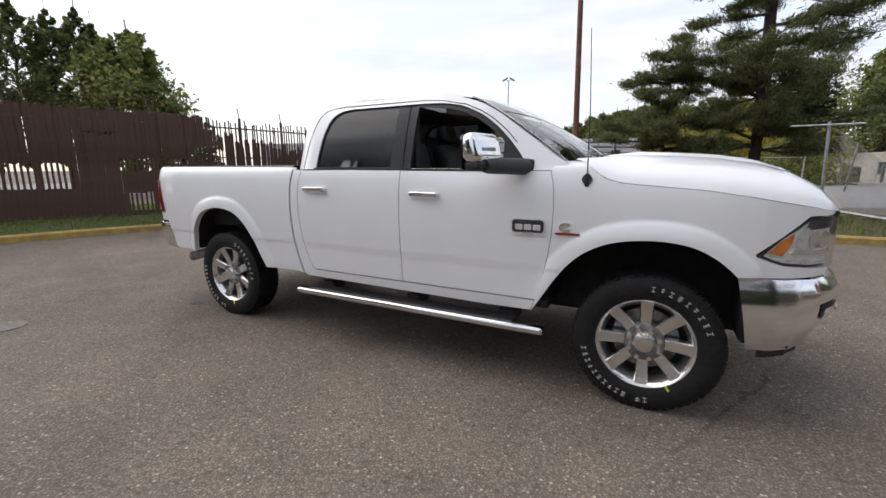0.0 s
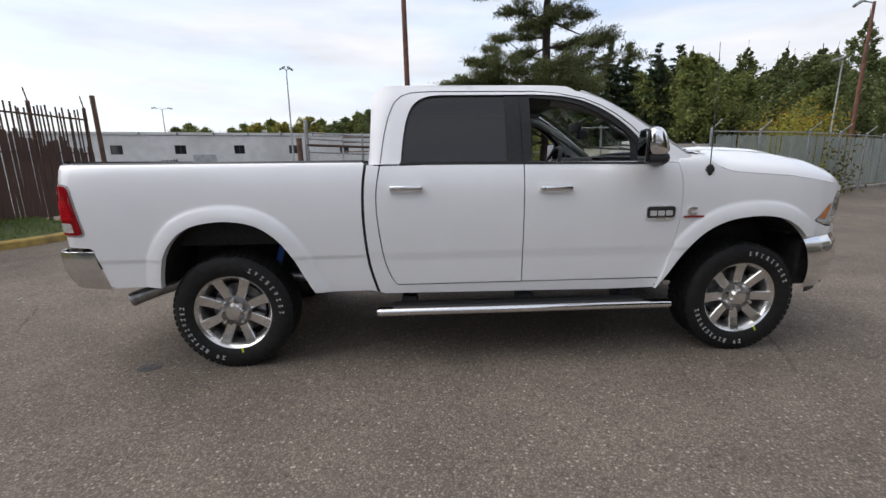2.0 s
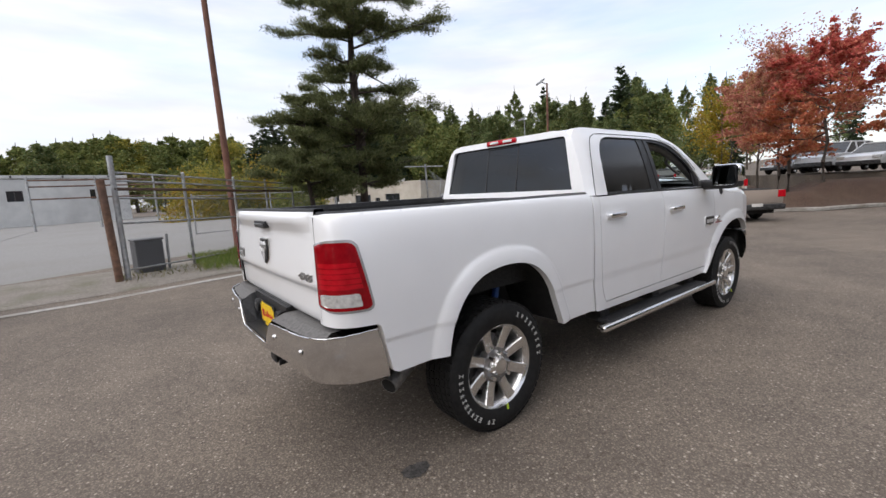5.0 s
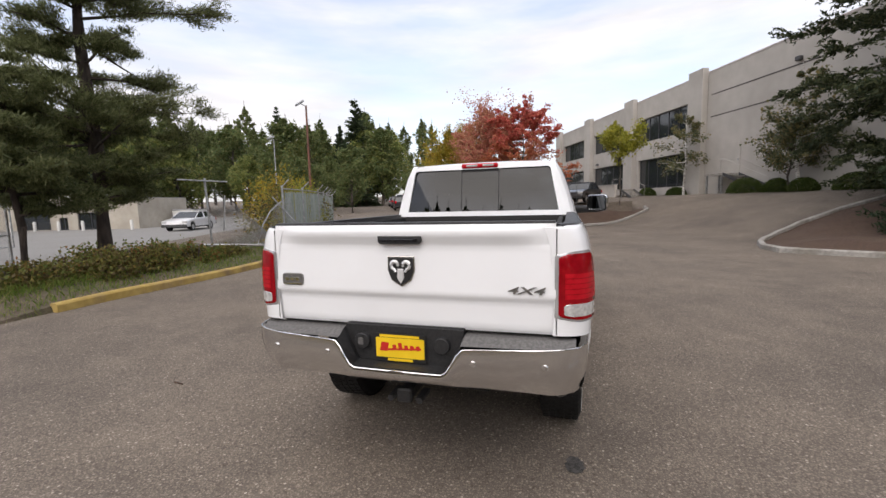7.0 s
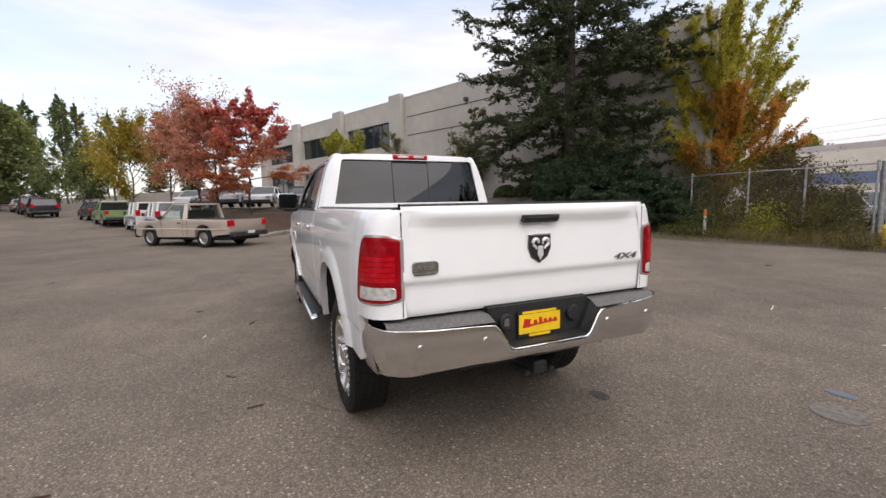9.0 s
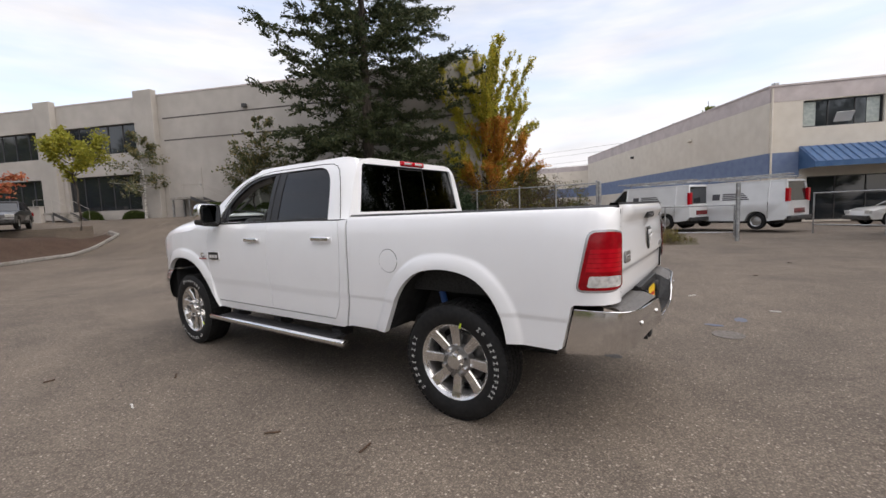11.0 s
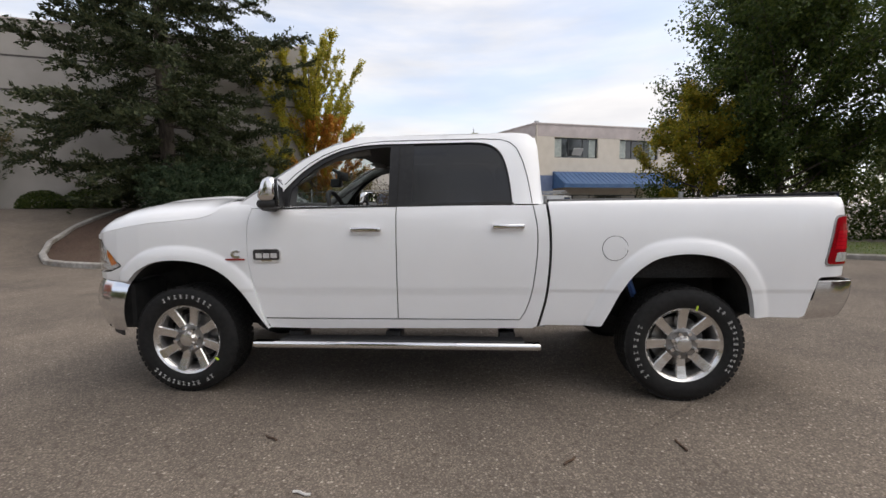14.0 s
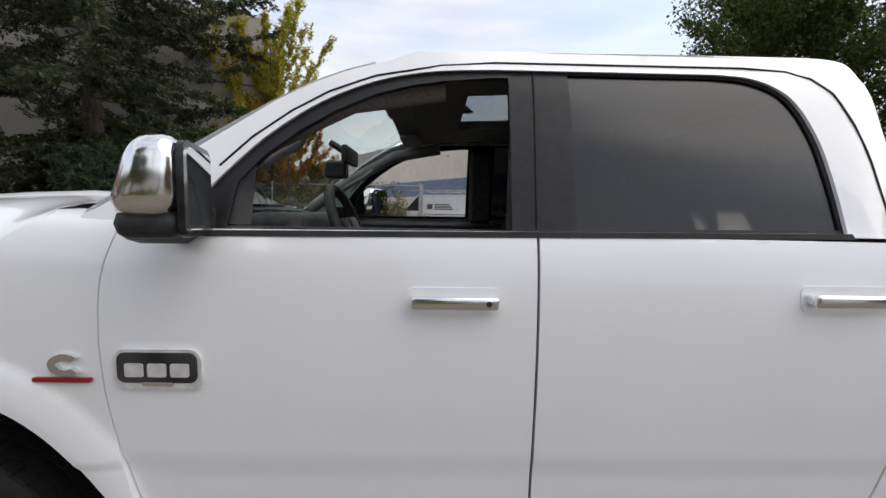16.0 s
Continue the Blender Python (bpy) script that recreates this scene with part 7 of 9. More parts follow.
    for line, owner in ((cut, rdoor), (densify([(0.196, 1.47), (0.188, 1.926)], 0.04, closed=False), fdoor)):
        gap = bmesh.new()
        xs_, zs_ = np.array(line).T
        add_path(gap, upper(sgn, -0.010 if owner is fdoor else 0.0005)(xs_, zs_), 0.0032, 5)
        part("door_gap", gap, LINER, owner)
    part("corner_glass", sheet([(1.035, 1.472), (1.012, 1.582), (0.968, 1.628), (0.968, 1.472)], upper(sgn, -0.018), step=0.06, depth=0), PILLAR, truck)
    # door handles in shallow cups
    for x, z, owner in ((0.418, 1.286, fdoor), (-0.622, 1.303, rdoor)):
        cup = part("handle_cup", sheet(rounded(x - 0.125, x + 0.125, z - 0.036, z + 0.034, 0.02), flank(sgn, 0.003), step=0.03, depth=0.006, inward=inward), PAINT, owner)
        y = sgn * (float(side_y(x, z)) + 0.030)
        hb = box_mesh(x - 0.112, x + 0.112, y - 0.011, y + 0.011, z - 0.018, z + 0.016, 0.009, seg=3)
        for e in (-0.098, 0.098):
            add_box(hb, x + e - 0.014, x + e + 0.014, y - sgn * 0.04, y, z - 0.014, z + 0.012, 0.005)
        part("door_handle", hb, CHROME, owner, "chrome handle", smooth=40)
        if owner is fdoor:
            part("keyhole", slab(disc_outline(x - 0.085, z, 0.007), "y", y + sgn * 0.011, sgn * 0.002), PLASTIC, owner)
    # side badge, engine emblem with its red bar
    z0 = 1.098
    bd = part("door_badge", sheet(rounded(1.068, 1.292, z0 - 0.052, z0 + 0.054, 0.03), flank(sgn, 0.010, False), step=0.03, depth=0.012, inward=inward), LAMPSILVER, fdoor, "silver badge plate with raised shapes", smooth=35)
    part("badge_field", sheet(rounded(1.078, 1.282, z0 - 0.034, z0 + 0.046, 0.02), flank(sgn, 0.012, False), step=0.03, depth=0.003, inward=inward), DARKMETAL, bd)
    for k in range(3):
        part("raised_shape", sheet(rounded(1.098 + k * 0.058, 1.146 + k * 0.058, z0 - 0.018, z0 + 0.018, 0.006), flank(sgn, 0.014), step=0.03, depth=0.006, inward=inward), LAMPSILVER, bd)
    part("rim_bar", sheet(rounded(1.14, 1.22, z0 - 0.042, z0 - 0.032, 0.004), flank(sgn, 0.013), step=0.03, depth=0.004, inward=inward), CHROME, bd)
    part("rim_bar", sheet(rounded(1.10, 1.26, z0 + 0.030, z0 + 0.040, 0.004), flank(sgn, 0.013), step=0.03, depth=0.004, inward=inward), DARKMETAL, bd)
    part("fender_bar", sheet(rounded(1.352, 1.500, 1.062, 1.074, 0.004), flank(sgn, 0.010, False), step=0.03, depth=0.008, inward=inward), REDBAR, truck, "dark red badge bar")
    cx, cz = 1.415, 1.108
    arc = [(cx - sgn * 0.034 * math.cos(radians(a)) * 1.25, cz + 0.030 * math.sin(radians(a))) for a in range(40, 321, 20)]
    arc += [(cx - sgn * 0.016 * math.cos(radians(a)) * 1.3, cz + 0.013 * math.sin(radians(a))) for a in range(320, 39, -20)]
    part("fender_emblem", sheet(arc, flank(sgn, 0.012, False), step=0.02, depth=0.012, inward=inward), CHROME, truck, "chrome ring-shaped emblem")
    # tail lamp on the corner: bezel, lens, ribs, clear window
    lamp = part("tail_lamp", sheet(soften([(-2.780, 1.008), (-2.850, 1.362), *tail_edge(0.826, 1.364, 1.010)], 0.045), flank(sgn, 0.004), step=0.02, depth=0.03, inward=inward), BEZEL, truck, "silver-edged red tail lamp", smooth=35)
    part("red_lens", sheet(soften([(-2.796, 1.022), (-2.864, 1.350), *tail_edge(0.838, 1.352, 1.024)], 0.035), flank(sgn, 0.011), step=0.02, depth=0.025, inward=inward), REDMID, lamp, smooth=35)
    for k in range(5):
        za = 1.128 + 0.026 * k
        xa = -2.842 - 0.2 * (za - 1.128)
        part("inner_lens", sheet([(xa, za), (xa - 0.004, za + 0.022), *tail_edge(0.850, za + 0.022, za, 2)], flank(sgn, 0.0135), step=0.02, depth=0.006, inward=inward), REDLENS, lamp, "bright red lens rib", smooth=35)
    part("reversing_lens", sheet(soften([(-2.850, 1.040), (-2.862, 1.104), *tail_edge(0.852, 1.104, 1.042, 3)], 0.012), flank(sgn, 0.0135), step=0.02, depth=0.012, inward=inward), WHITELENS, lamp, "clear reversing lens")
    # headlamp
    ho = [(2.388, 1.008), (2.50, 0.968), (2.62, 0.958), (2.725, 0.960), (2.735, 1.215), (2.59, 1.215), (2.47, 1.10)]
    hl = part("headlamp", sheet(ho, flank(sgn, -0.022), step=0.03, depth=0.03, inward=inward), DARKMETAL, truck, "headlamp with chrome reflectors and an amber corner", smooth=35)
    part("amber_corner", sheet([(2.435, 1.030), (2.495, 1.014), (2.530, 1.085), (2.535, 1.135), (2.515, 1.120), (2.478, 1.085)], flank(sgn, -0.012), step=0.03, depth=0.02, inward=inward), AMBER, hl)
    part("lamp_bowl", sheet([(2.412, 1.012), (2.50, 0.980), (2.62, 0.970), (2.715, 0.972), (2.722, 1.195), (2.60, 1.195), (2.485, 1.100)], flank(sgn, -0.017), step=0.03, depth=0.01, inward=inward), LAMPSILVER, hl, smooth=40)
    part("lamp_shelf", sheet([(2.53, 1.03), (2.72, 1.035), (2.72, 1.05), (2.54, 1.048)], flank(sgn, -0.004), step=0.04, depth=0.02, inward=inward), CHROME, hl)
    part("lamp_shade", sheet([(2.585, 1.150), (2.725, 1.165), (2.728, 1.205), (2.60, 1.205)], flank(sgn, -0.010), step=0.04, depth=0.02, inward=inward), DARKMETAL, hl)
    part("lamp_block", sheet([(2.545, 1.06), (2.60, 1.06), (2.60, 1.16), (2.585, 1.165), (2.55, 1.12)], flank(sgn, -0.006), step=0.04, depth=0.02, inward=inward), WHITELENS, hl)
    for cx, cz, r in ((2.635, 1.10, 0.045), (2.685, 1.10, 0.045)):
        part("reflector", sheet(disc_outline(cx, cz, r * 0.6, r), flank(sgn, -0.008), step=0.03, depth=0.03, inward=inward), CHROME, hl, smooth=40)
    part("lamp_strip", sheet([(2.44, 0.998), (2.52, 0.978), (2.72, 0.972), (2.72, 0.99), (2.52, 0.998)], flank(sgn, -0.010), step=0.04, depth=0.02, inward=inward), WHITELENS, hl)
    part("lamp_glass", sheet(ho, flank(sgn, 0.002), step=0.04, depth=0), LAMPGLASS, hl)
    # wheel-house liners
    for arch, nm in ((FRONT_ARCH, 1.87), (REAR_ARCH, -1.84)):
        us = densify(arch, 0.06, closed=False)
        def liner(u, v, us=us):
            x, z = us[int(u)]
            return (x, sgn * (float(side_y(x, z)) - 0.03 - v), z + 0.012)
        part("wheel_liner", grid_surface(range(len(us)), (0, 0.12, 0.30, 0.46), liner), LINER, truck)
        part("wheel_liner", slab([(nm - 0.66, 0.45), (nm + 0.62, 0.45), (nm + 0.62, 1.12), (nm - 0.66, 1.12)], "y", sgn * 0.50, sgn * 0.01), LINER, truck)
    # running board
    rb = bmesh.new()
    add_box(rb, -0.86, 1.31, sgn * 0.96, sgn * 1.045, 0.398, 0.452, 0.022, seg=3)
    step_ob = part("running_board", rb, CHROME, truck, "chrome running board with black tread", smooth=40)
    part("tread_pad", box_mesh(-0.74, 1.10, sgn * 0.885, sgn * 1.022, 0.432, 0.462, 0.008), PLASTIC, step_ob)
    for xx in (-0.62, 0.25, 1.02):
        bk = bmesh.new()
        add_box(bk, xx - 0.06, xx + 0.06, sgn * 0.74, sgn * 0.90, 0.42, 0.50, 0.01)
        add_tube(bk, (xx, sgn * 0.72, 0.56), (xx, sgn * 0.9, 0.44), 0.025)
        part("bracket", bk, PLASTIC, step_ob)
    # folding tow mirror
    mx, my = (1.085, 1.085) if sgn > 0 else (0.955, 1.235)
    arm = bmesh.new()
    add_path(arm, [(1.15, sgn * 0.90, 1.475), (1.12, sgn * 0.98, 1.475), (mx + 0.05, sgn * my, 1.480), (mx + 0.04, sgn * (my + 0.06), 1.480)], [0.050, 0.054, 0.050, 0.036], 10)
    add_box(arm, 1.06, 1.19, sgn * 0.905, sgn * 0.955, 1.428, 1.52, 0.015, seg=2)
    mir = part("door_mirror", arm, PLASTIC, truck, "black tow mirror with a chrome cap", smooth=50)
    toe = Matrix.Translation((mx, sgn * my, 0)) @ Matrix.Rotation(sgn * radians(16), 4, "Z") @ Matrix.Translation((-mx, -sgn * my, 0))
    shell = bmesh.new()
    add_box(shell, mx - 0.06, mx + 0.085, sgn * (my - 0.135), sgn * (my + 0.135), 1.492, 1.668, 0.05, seg=4)
    for v in shell.verts:
        k = (v.co.z - 1.44) / 0.23
        v.co.x = mx - 0.05 + (v.co.x - mx + 0.05) * (1.0 - 0.42 * max(0, k) ** 1.8)
    foot = box_mesh(mx - 0.055, mx + 0.070, sgn * (my - 0.110), sgn * (my + 0.110), 1.450, 1.512, 0.025, seg=3)
    for nm, bm, mat, lab in (
            ("chrome_cap", shell, CHROME, "chrome mirror cap"), ("mirror_foot", foot, PLASTIC, ""),
            ("mirror_rim", slab(rounded(sgn * my - 0.122, sgn * my + 0.122, 1.452, 1.658, 0.035), "x", mx - 0.052, -0.014), TRIM, ""),
            ("mirror_glass", slab(rounded(sgn * my - 0.108, sgn * my + 0.108, 1.466, 1.645, 0.028), "x", mx - 0.066, -0.003), MIRROR, ""),
            ("marker_lens", box_mesh(mx + 0.058, mx + 0.068, sgn * (my - 0.05), sgn * (my + 0.08), 1.56, 1.585, 0.004), WHITELENS, "")):
        bm.transform(toe)
        part(nm, bm, mat, mir, lab, smooth=40)
    # added dark block behind the cab-to-bed gap, so that it reads black
    part("gap_seal", box_mesh(-0.96, -0.84, sgn * 0.84, sgn * 0.905, 0.58, 1.44), LINER, truck)
    # bed rail cap
    part("rail_cap", grid_surface(np.linspace(-0.918, -2.975, 30), (0, 1, 2, 3, 4), lambda x, v: (x, sgn * (float(interp(1.485, SIDE) - interp(x, TAIL)) - (0.0, 0.018, 0.05, 0.09, 0.10)[v]), (1.480, 1.494, 1.496, 1.493, 1.43)[v])), PLASTIC, truck, "black rail cap", smooth=50)
    # inner bed wall
    part("bed_wall", box_mesh(-2.95, -0.93, sgn * 0.78, sgn * 0.815, 0.93, 1.46), BEDLINER, truck)
    part("wheel_box", box_mesh(-2.35, -1.42, sgn * 0.55, sgn * 0.80, 0.93, 1.13, 0.05, seg=2), BEDLINER, truck)
    # seats of the cab
    for x, nm in ((0.28, "front_seat"), (-0.27, "rear_seat")):
        st = bmesh.new()
        add_box(st, x - 0.26, x + 0.26, sgn * 0.15, sgn * 0.66, 1.02, 1.17, 0.06, seg=3)
        add_box(st, -0.07, 0.09, sgn * 0.15, sgn * 0.66, 0.0, 0.60, 0.06, m=Matrix.Translation((x - 0.25, 0, 1.10)) @ Matrix.Rotation(radians(-14), 4, "Y"), seg=3)
        add_box(st, -0.05, 0.06, sgn * 0.27, sgn * 0.54, 0.63, 0.80, 0.04, m=Matrix.Translation((x - 0.25, 0, 1.10)) @ Matrix.Rotation(radians(-12), 4, "Y"), seg=3)
        add_tube(st, (x - 0.40, sgn * 0.36, 1.66), (x - 0.40, sgn * 0.36, 1.76), 0.008)
        add_tube(st, (x - 0.40, sgn * 0.45, 1.66), (x - 0.40, sgn * 0.45, 1.76), 0.008)
        part(nm, st, LEATHER, truck, "dark leather seat", smooth=40)
    # door inner panels
    part("door_card", box_mesh(-0.78, 1.25, sgn * 0.80, sgn * 0.84, 0.60, 1.43, 0.02), LEATHER, truck)
    part("arm_rest", box_mesh(0.05, 0.9, sgn * 0.70, sgn * 0.82, 1.18, 1.25, 0.03, seg=2), LEATHER, truck)
    # windscreen post, inner
    ip = bmesh.new()
    add_path(ip, [(1.32, sgn * 0.80, 1.50), (1.02, sgn * 0.755, 1.70), (0.74, sgn * 0.70, 1.85), (0.45, sgn * 0.67, 1.90)], 0.035)
    part("inner_post", ip, HEADLINER, truck, smooth=50)
    gh = bmesh.new()
    add_path(gh, [(1.10, sgn * 0.72, 1.60), (1.06, sgn * 0.68, 1.64), (0.92, sgn * 0.66, 1.72), (0.88, sgn * 0.69, 1.76)], 0.013)
    part("grab_handle", gh, HEADLINER, truck, smooth=50)
    part("centre_post", box_mesh(0.10, 0.25, sgn * 0.73, sgn * 0.79, 1.43, 1.90, 0.02), LEATHER, truck)

# fuel door with its round seam, and the antenna on the other flank
ring = [(-1.372 + 0.088 * math.cos(radians(a)), 1.140 + 0.088 * math.sin(radians(a))) for a in range(0, 360, 12)]
fuel = part("fuel_door", sheet(disc_outline(-1.372, 1.140, 0.0865), flank(1, 0.0035), step=0.03, depth=0.01, inward=(0, -1, 0)), PAINT, truck, smooth=40)
part("seam_ring", sheet(disc_outline(-1.372, 1.140, 0.090), flank(1, 0.0015), holes=[disc_outline(-1.372, 1.140, 0.0868)], step=0.03, depth=0.003, inward=(0, -1, 0)), PLASTIC, fuel)
part("finger_cup", slab(disc_outline(-1.452, 1.142, 0.014), "y", float(side_y(-1.452, 1.142)) + 0.003, 0.006), PAINT, fuel)
an = bmesh.new()
add_tube(an, (1.52, -0.962, 1.395), (1.52, -0.985, 1.400), 0.03)
add_box(an, 1.505, 1.535, -0.992, -0.962, 1.355, 1.435, 0.012, seg=2)
mast = part("antenna_base", an, PLASTIC, truck, "black antenna base")
am = bmesh.new()
add_path(am, [(1.52, -0.975, 1.42), (1.515, -0.975, 1.80), (1.495, -0.972, 2.23)], [0.004, 0.003, 0.002], 6)
part("antenna_mast", am, DARKMETAL, truck)

# bonnet: rounded shoulders and a raised middle
HOODZ = [(1.42, 1.530), (1.55, 1.548), (1.75, 1.556), (2.0, 1.545), (2.2, 1.530), (2.4, 1.498), (2.55, 1.452), (2.66, 1.393), (2.74, 1.322), (2.78, 1.250)]
SEAMZ = [(1.42, 1.518), (1.48, 1.508), (1.55, 1.458), (1.62, 1.408), (1.71, 1.381), (1.85, 1.369), (2.13, 1.347), (2.34, 1.315), (2.55, 1.278), (2.70, 1.248), (2.78, 1.235)]


def hood(x, v):
    zs, zc = float(interp(x, SEAMZ)), float(interp(x, HOODZ))
    ye = float(side_y(x, zs)) - 0.006
    if x > 2.70:
        ye = ye * 1.0
    z = zs + (zc - zs) * max(0.0, 1 - abs(v) ** 4.2) ** 0.62
    bulge = 0.018 * float(np.clip((0.52 - abs(v)) / 0.06, 0, 1)) * float(np.clip((2.72 - x) / 0.4, 0, 1)) * float(np.clip((x - 1.5) / 0.25, 0, 1))
    return (x, v * ye, z + bulge)


vs = sorted(set(np.round(np.concatenate([np.linspace(-1, 1, 33), [-0.52, -0.46, 0.46, 0.52, -0.985, 0.985, -0.96, 0.96]]), 3).tolist()))
part("bonnet", grid_surface(np.linspace(1.44, 2.78, 34), vs, hood), PAINT, truck, smooth=50)
part("cowl", grid_surface((1.30, 1.38, 1.46), np.linspace(-0.90, 0.90, 13), lambda x, y: (x + 0.12 * (1 - (y / 0.9) ** 2), y, 1.50 + 0.03 * (1 - (y / 0.9) ** 2) - 0.02 * (x < 1.35))), PLASTIC, truck)
# windscreen
def screen(u, v):
    bow = 1 - v * v
    x = 1.385 + 0.16 * bow + (0.655 + 0.06 * bow - 1.385 - 0.16 * bow) * u
    y = v * (0.893 + (0.712 - 0.893) * u)
    z = 1.493 + 0.03 * bow + (0.447 - 0.002 * bow) * (1 - (1 - u) ** 1.18)
    return (x, y, float(tall(z)))


part("windscreen", grid_surface(np.linspace(0, 1, 9), np.linspace(-1, 1, 17), screen), CLEAR, truck, "clear windscreen", smooth=60)
for sgn in (1, -1):
    part("screen_post", grid_surface(np.linspace(0, 1, 12), (0, 1, 2), lambda u, k: ((screen(u, sgn * 0.985)[0] + 0.01 * k, sgn * (abs(screen(u, sgn * 0.985)[1]) * (1 - k / 2) + float(interp(screen(u, sgn)[2] + 0.01, GREEN)) * (k / 2)), screen(u, sgn * 0.985)[2] + 0.008 * (k == 1)))), PAINT, truck, smooth=60)
wp = bmesh.new()
for a, b in (((1.52, -0.62, 1.545), (1.32, 0.02, 1.605)), ((1.52, 0.05, 1.555), (1.30, 0.66, 1.60))):
    add_tube(wp, a, b, 0.008)
    add_tube(wp, (a[0] + 0.03, a[1], a[2] - 0.01), (a[0] - 0.05, a[1] + 0.3, a[2] + 0.03), 0.012, 0.007)
part("wiper_pair", wp, PLASTIC, truck)

# roof
def roof(x, v):
    w = float(interp(x, [(-0.86, 0.690), (-0.80, 0.712), (-0.6, 0.731), (0.4, 0.733), (0.62, 0.718), (0.70, 0.698)]))
    z = float(interp(x, [(-0.86, 1.930), (-0.80, 1.968), (-0.70, 1.984), (-0.3, 1.992), (0.2, 1.988), (0.45, 1.975), (0.62, 1.955), (0.70, 1.944)]))
    return (x, v * w, float(tall(z)) + 0.006 - 0.014 * abs(v) ** 3 - 0.006 * (v * v))


rf = grid_surface(sorted(np.linspace(-0.84, 0.70, 24).tolist() + [-0.15, 0.35]), sorted(np.linspace(-1, 1, 25).tolist() + [-0.48, 0.48]), roof)
bmesh.ops.delete(rf, geom=[f for f in rf.faces if -0.15 < f.calc_center_median().x < 0.35 and abs(f.calc_center_median().y) < 0.35], context="FACES")
part("roof", rf, PAINT, truck, smooth=50)
fin = slab([(0.30, 1.985), (0.45, 1.975), (0.43, 2.005), (0.39, 2.028), (0.36, 2.035)], "y", -0.022, 0.044, 0.006)
part("roof_antenna", fin, PLASTIC, truck)
# cab back with its window
REARW = [(-0.772, 1.515), (-0.765, 1.54), (-0.692, 1.895), (-0.672, 1.915), (0.672, 1.915), (0.692, 1.895), (0.765, 1.54), (0.772, 1.515)]


def back(lift=0.0):
    def f(y, z):
        y, z = np.asarray(y, float), np.asarray(z, float)
        return np.stack([-0.905 + (z - 1.46) * 0.105 + 0.03 * np.clip((np.abs(y) - 0.45) / 0.45, 0, 1) ** 2 - lift, y, tall(z)], -1)
    return f


cab_back = [(-0.905, 1.0), (-0.893, 1.47), (-0.84, 1.66), (-0.775, 1.85), (-0.735, 1.915), (-0.68, 1.950), (-0.58, 1.966), (0.58, 1.966), (0.68, 1.950), (0.735, 1.915), (0.775, 1.85), (0.84, 1.66), (0.893, 1.47), (0.905, 1.0)]
part("cab_back", sheet(cab_back, back(), holes=[REARW], step=0.05, depth=0.03, inward=(1, 0, 0)), PAINT, truck, smooth=40)
part("back_window", sheet(REARW, lambda y, z: back(-0.006)(y, z) + np.stack([0.058 * (np.asarray(z, float) - 1.515), 0 * np.asarray(y, float), 0 * np.asarray(y, float)], -1), step=0.06, depth=0), TINT, truck, "dark tinted rear window", smooth=80)
for y in (-0.19, 0.19):
    sl = box_mesh(-0.904, -0.897, y - 0.005, y + 0.005, 1.52, 1.935)
    for v in sl.verts:
        v.co.x += (v.co.z - 1.46) * 0.105 + (v.co.z - 1.515) * 0.058
    part("slider_frame", sl, PLASTIC, truck)
part("slider_rail", grid_surface((0, 1), (-0.19, 0.19), lambda u, y: (-0.862 + 0.024, y, 1.915 + 0.012 * u)), PLASTIC, truck)
bl = part("brake_lamp", box_mesh(-0.872, -0.80, -0.185, 0.185, 1.948, 1.995, 0.014, seg=3), REDLENS, truck, "red high-level brake lamp", smooth=40)
for y in (-0.145, 0.02):
    part("cargo_lens", box_mesh(-0.876, -0.86, y, y + 0.115, 1.959, 1.985, 0.006), WHITELENS if y else REDLENS, bl)

# tailgate with its ledge and crease
GATE = [(0.938, -2.978), (0.955, -2.987), (1.02, -2.989), (1.092, -2.991), (1.104, -2.996), (1.122, -3.006), (1.135, -3.009), (1.25, -3.003), (1.36, -2.996), (1.385, -2.996), (1.400, -3.000), (1.430, -3.018), (1.445, -3.024), (1.465, -3.025), (1.485, -3.018), (1.498, -3.005), (1.503, -2.985)]


def gate_x(y, z):
    x = float(interp(z, GATE))
    if z > 1.385:
        x += max(0.0, -2.994 - x) * float(smooth01(np.array((abs(y) - 0.60) / 0.20)))
    return x + 0.012 * (abs(y) / 0.8) ** 2


zs = sorted({z for z, _ in GATE} | set(np.round(np.linspace(0.95, 1.39, 12), 3).tolist()))
tg = grid_surface(zs, np.linspace(-0.803, 0.803, 33), lambda z, y: (gate_x(y, z), y, z))
bmesh.ops.recalc_face_normals(tg, faces=tg.faces)
gate = part("tailgate", tg, PAINT, truck, smooth=30)
part("gate_inner", box_mesh(-2.945, -2.90, -0.798, 0.798, 0.94, 1.495), BEDLINER, gate)
part("gate_cap", grid_surface(np.linspace(-0.80, 0.80, 21), (0, 1, 2, 3), lambda y, v: ((gate_x(y, 1.498), gate_x(y, 1.498) + 0.003, -2.93, -2.925)[v], y, (1.4985, 1.511, 1.511, 1.49)[v])), PLASTIC, gate, "black tailgate cap")
for y in (-0.806, 0.806):
    part("gate_gap", box_mesh(-2.990, -2.960, y - 0.003, y + 0.003, 0.945, 1.470), LINER, gate)
part("gate_edge", box_mesh(-2.955, -2.946, -0.806, 0.806, 0.935, 1.498), PLASTIC, gate)
gh = slab([(-0.108, 1.397), (0.112, 1.397), (0.124, 1.410), (0.124, 1.440), (-0.124, 1.440), (-0.124, 1.415)], "x", -3.004, -0.026, 0.004)
hd = part("gate_handle", gh, PLASTIC, gate, "black tailgate handle")
part("grip", box_mesh(-3.035, -3.028, -0.085, 0.115, 1.408, 1.426, 0.004), TRIM, hd)
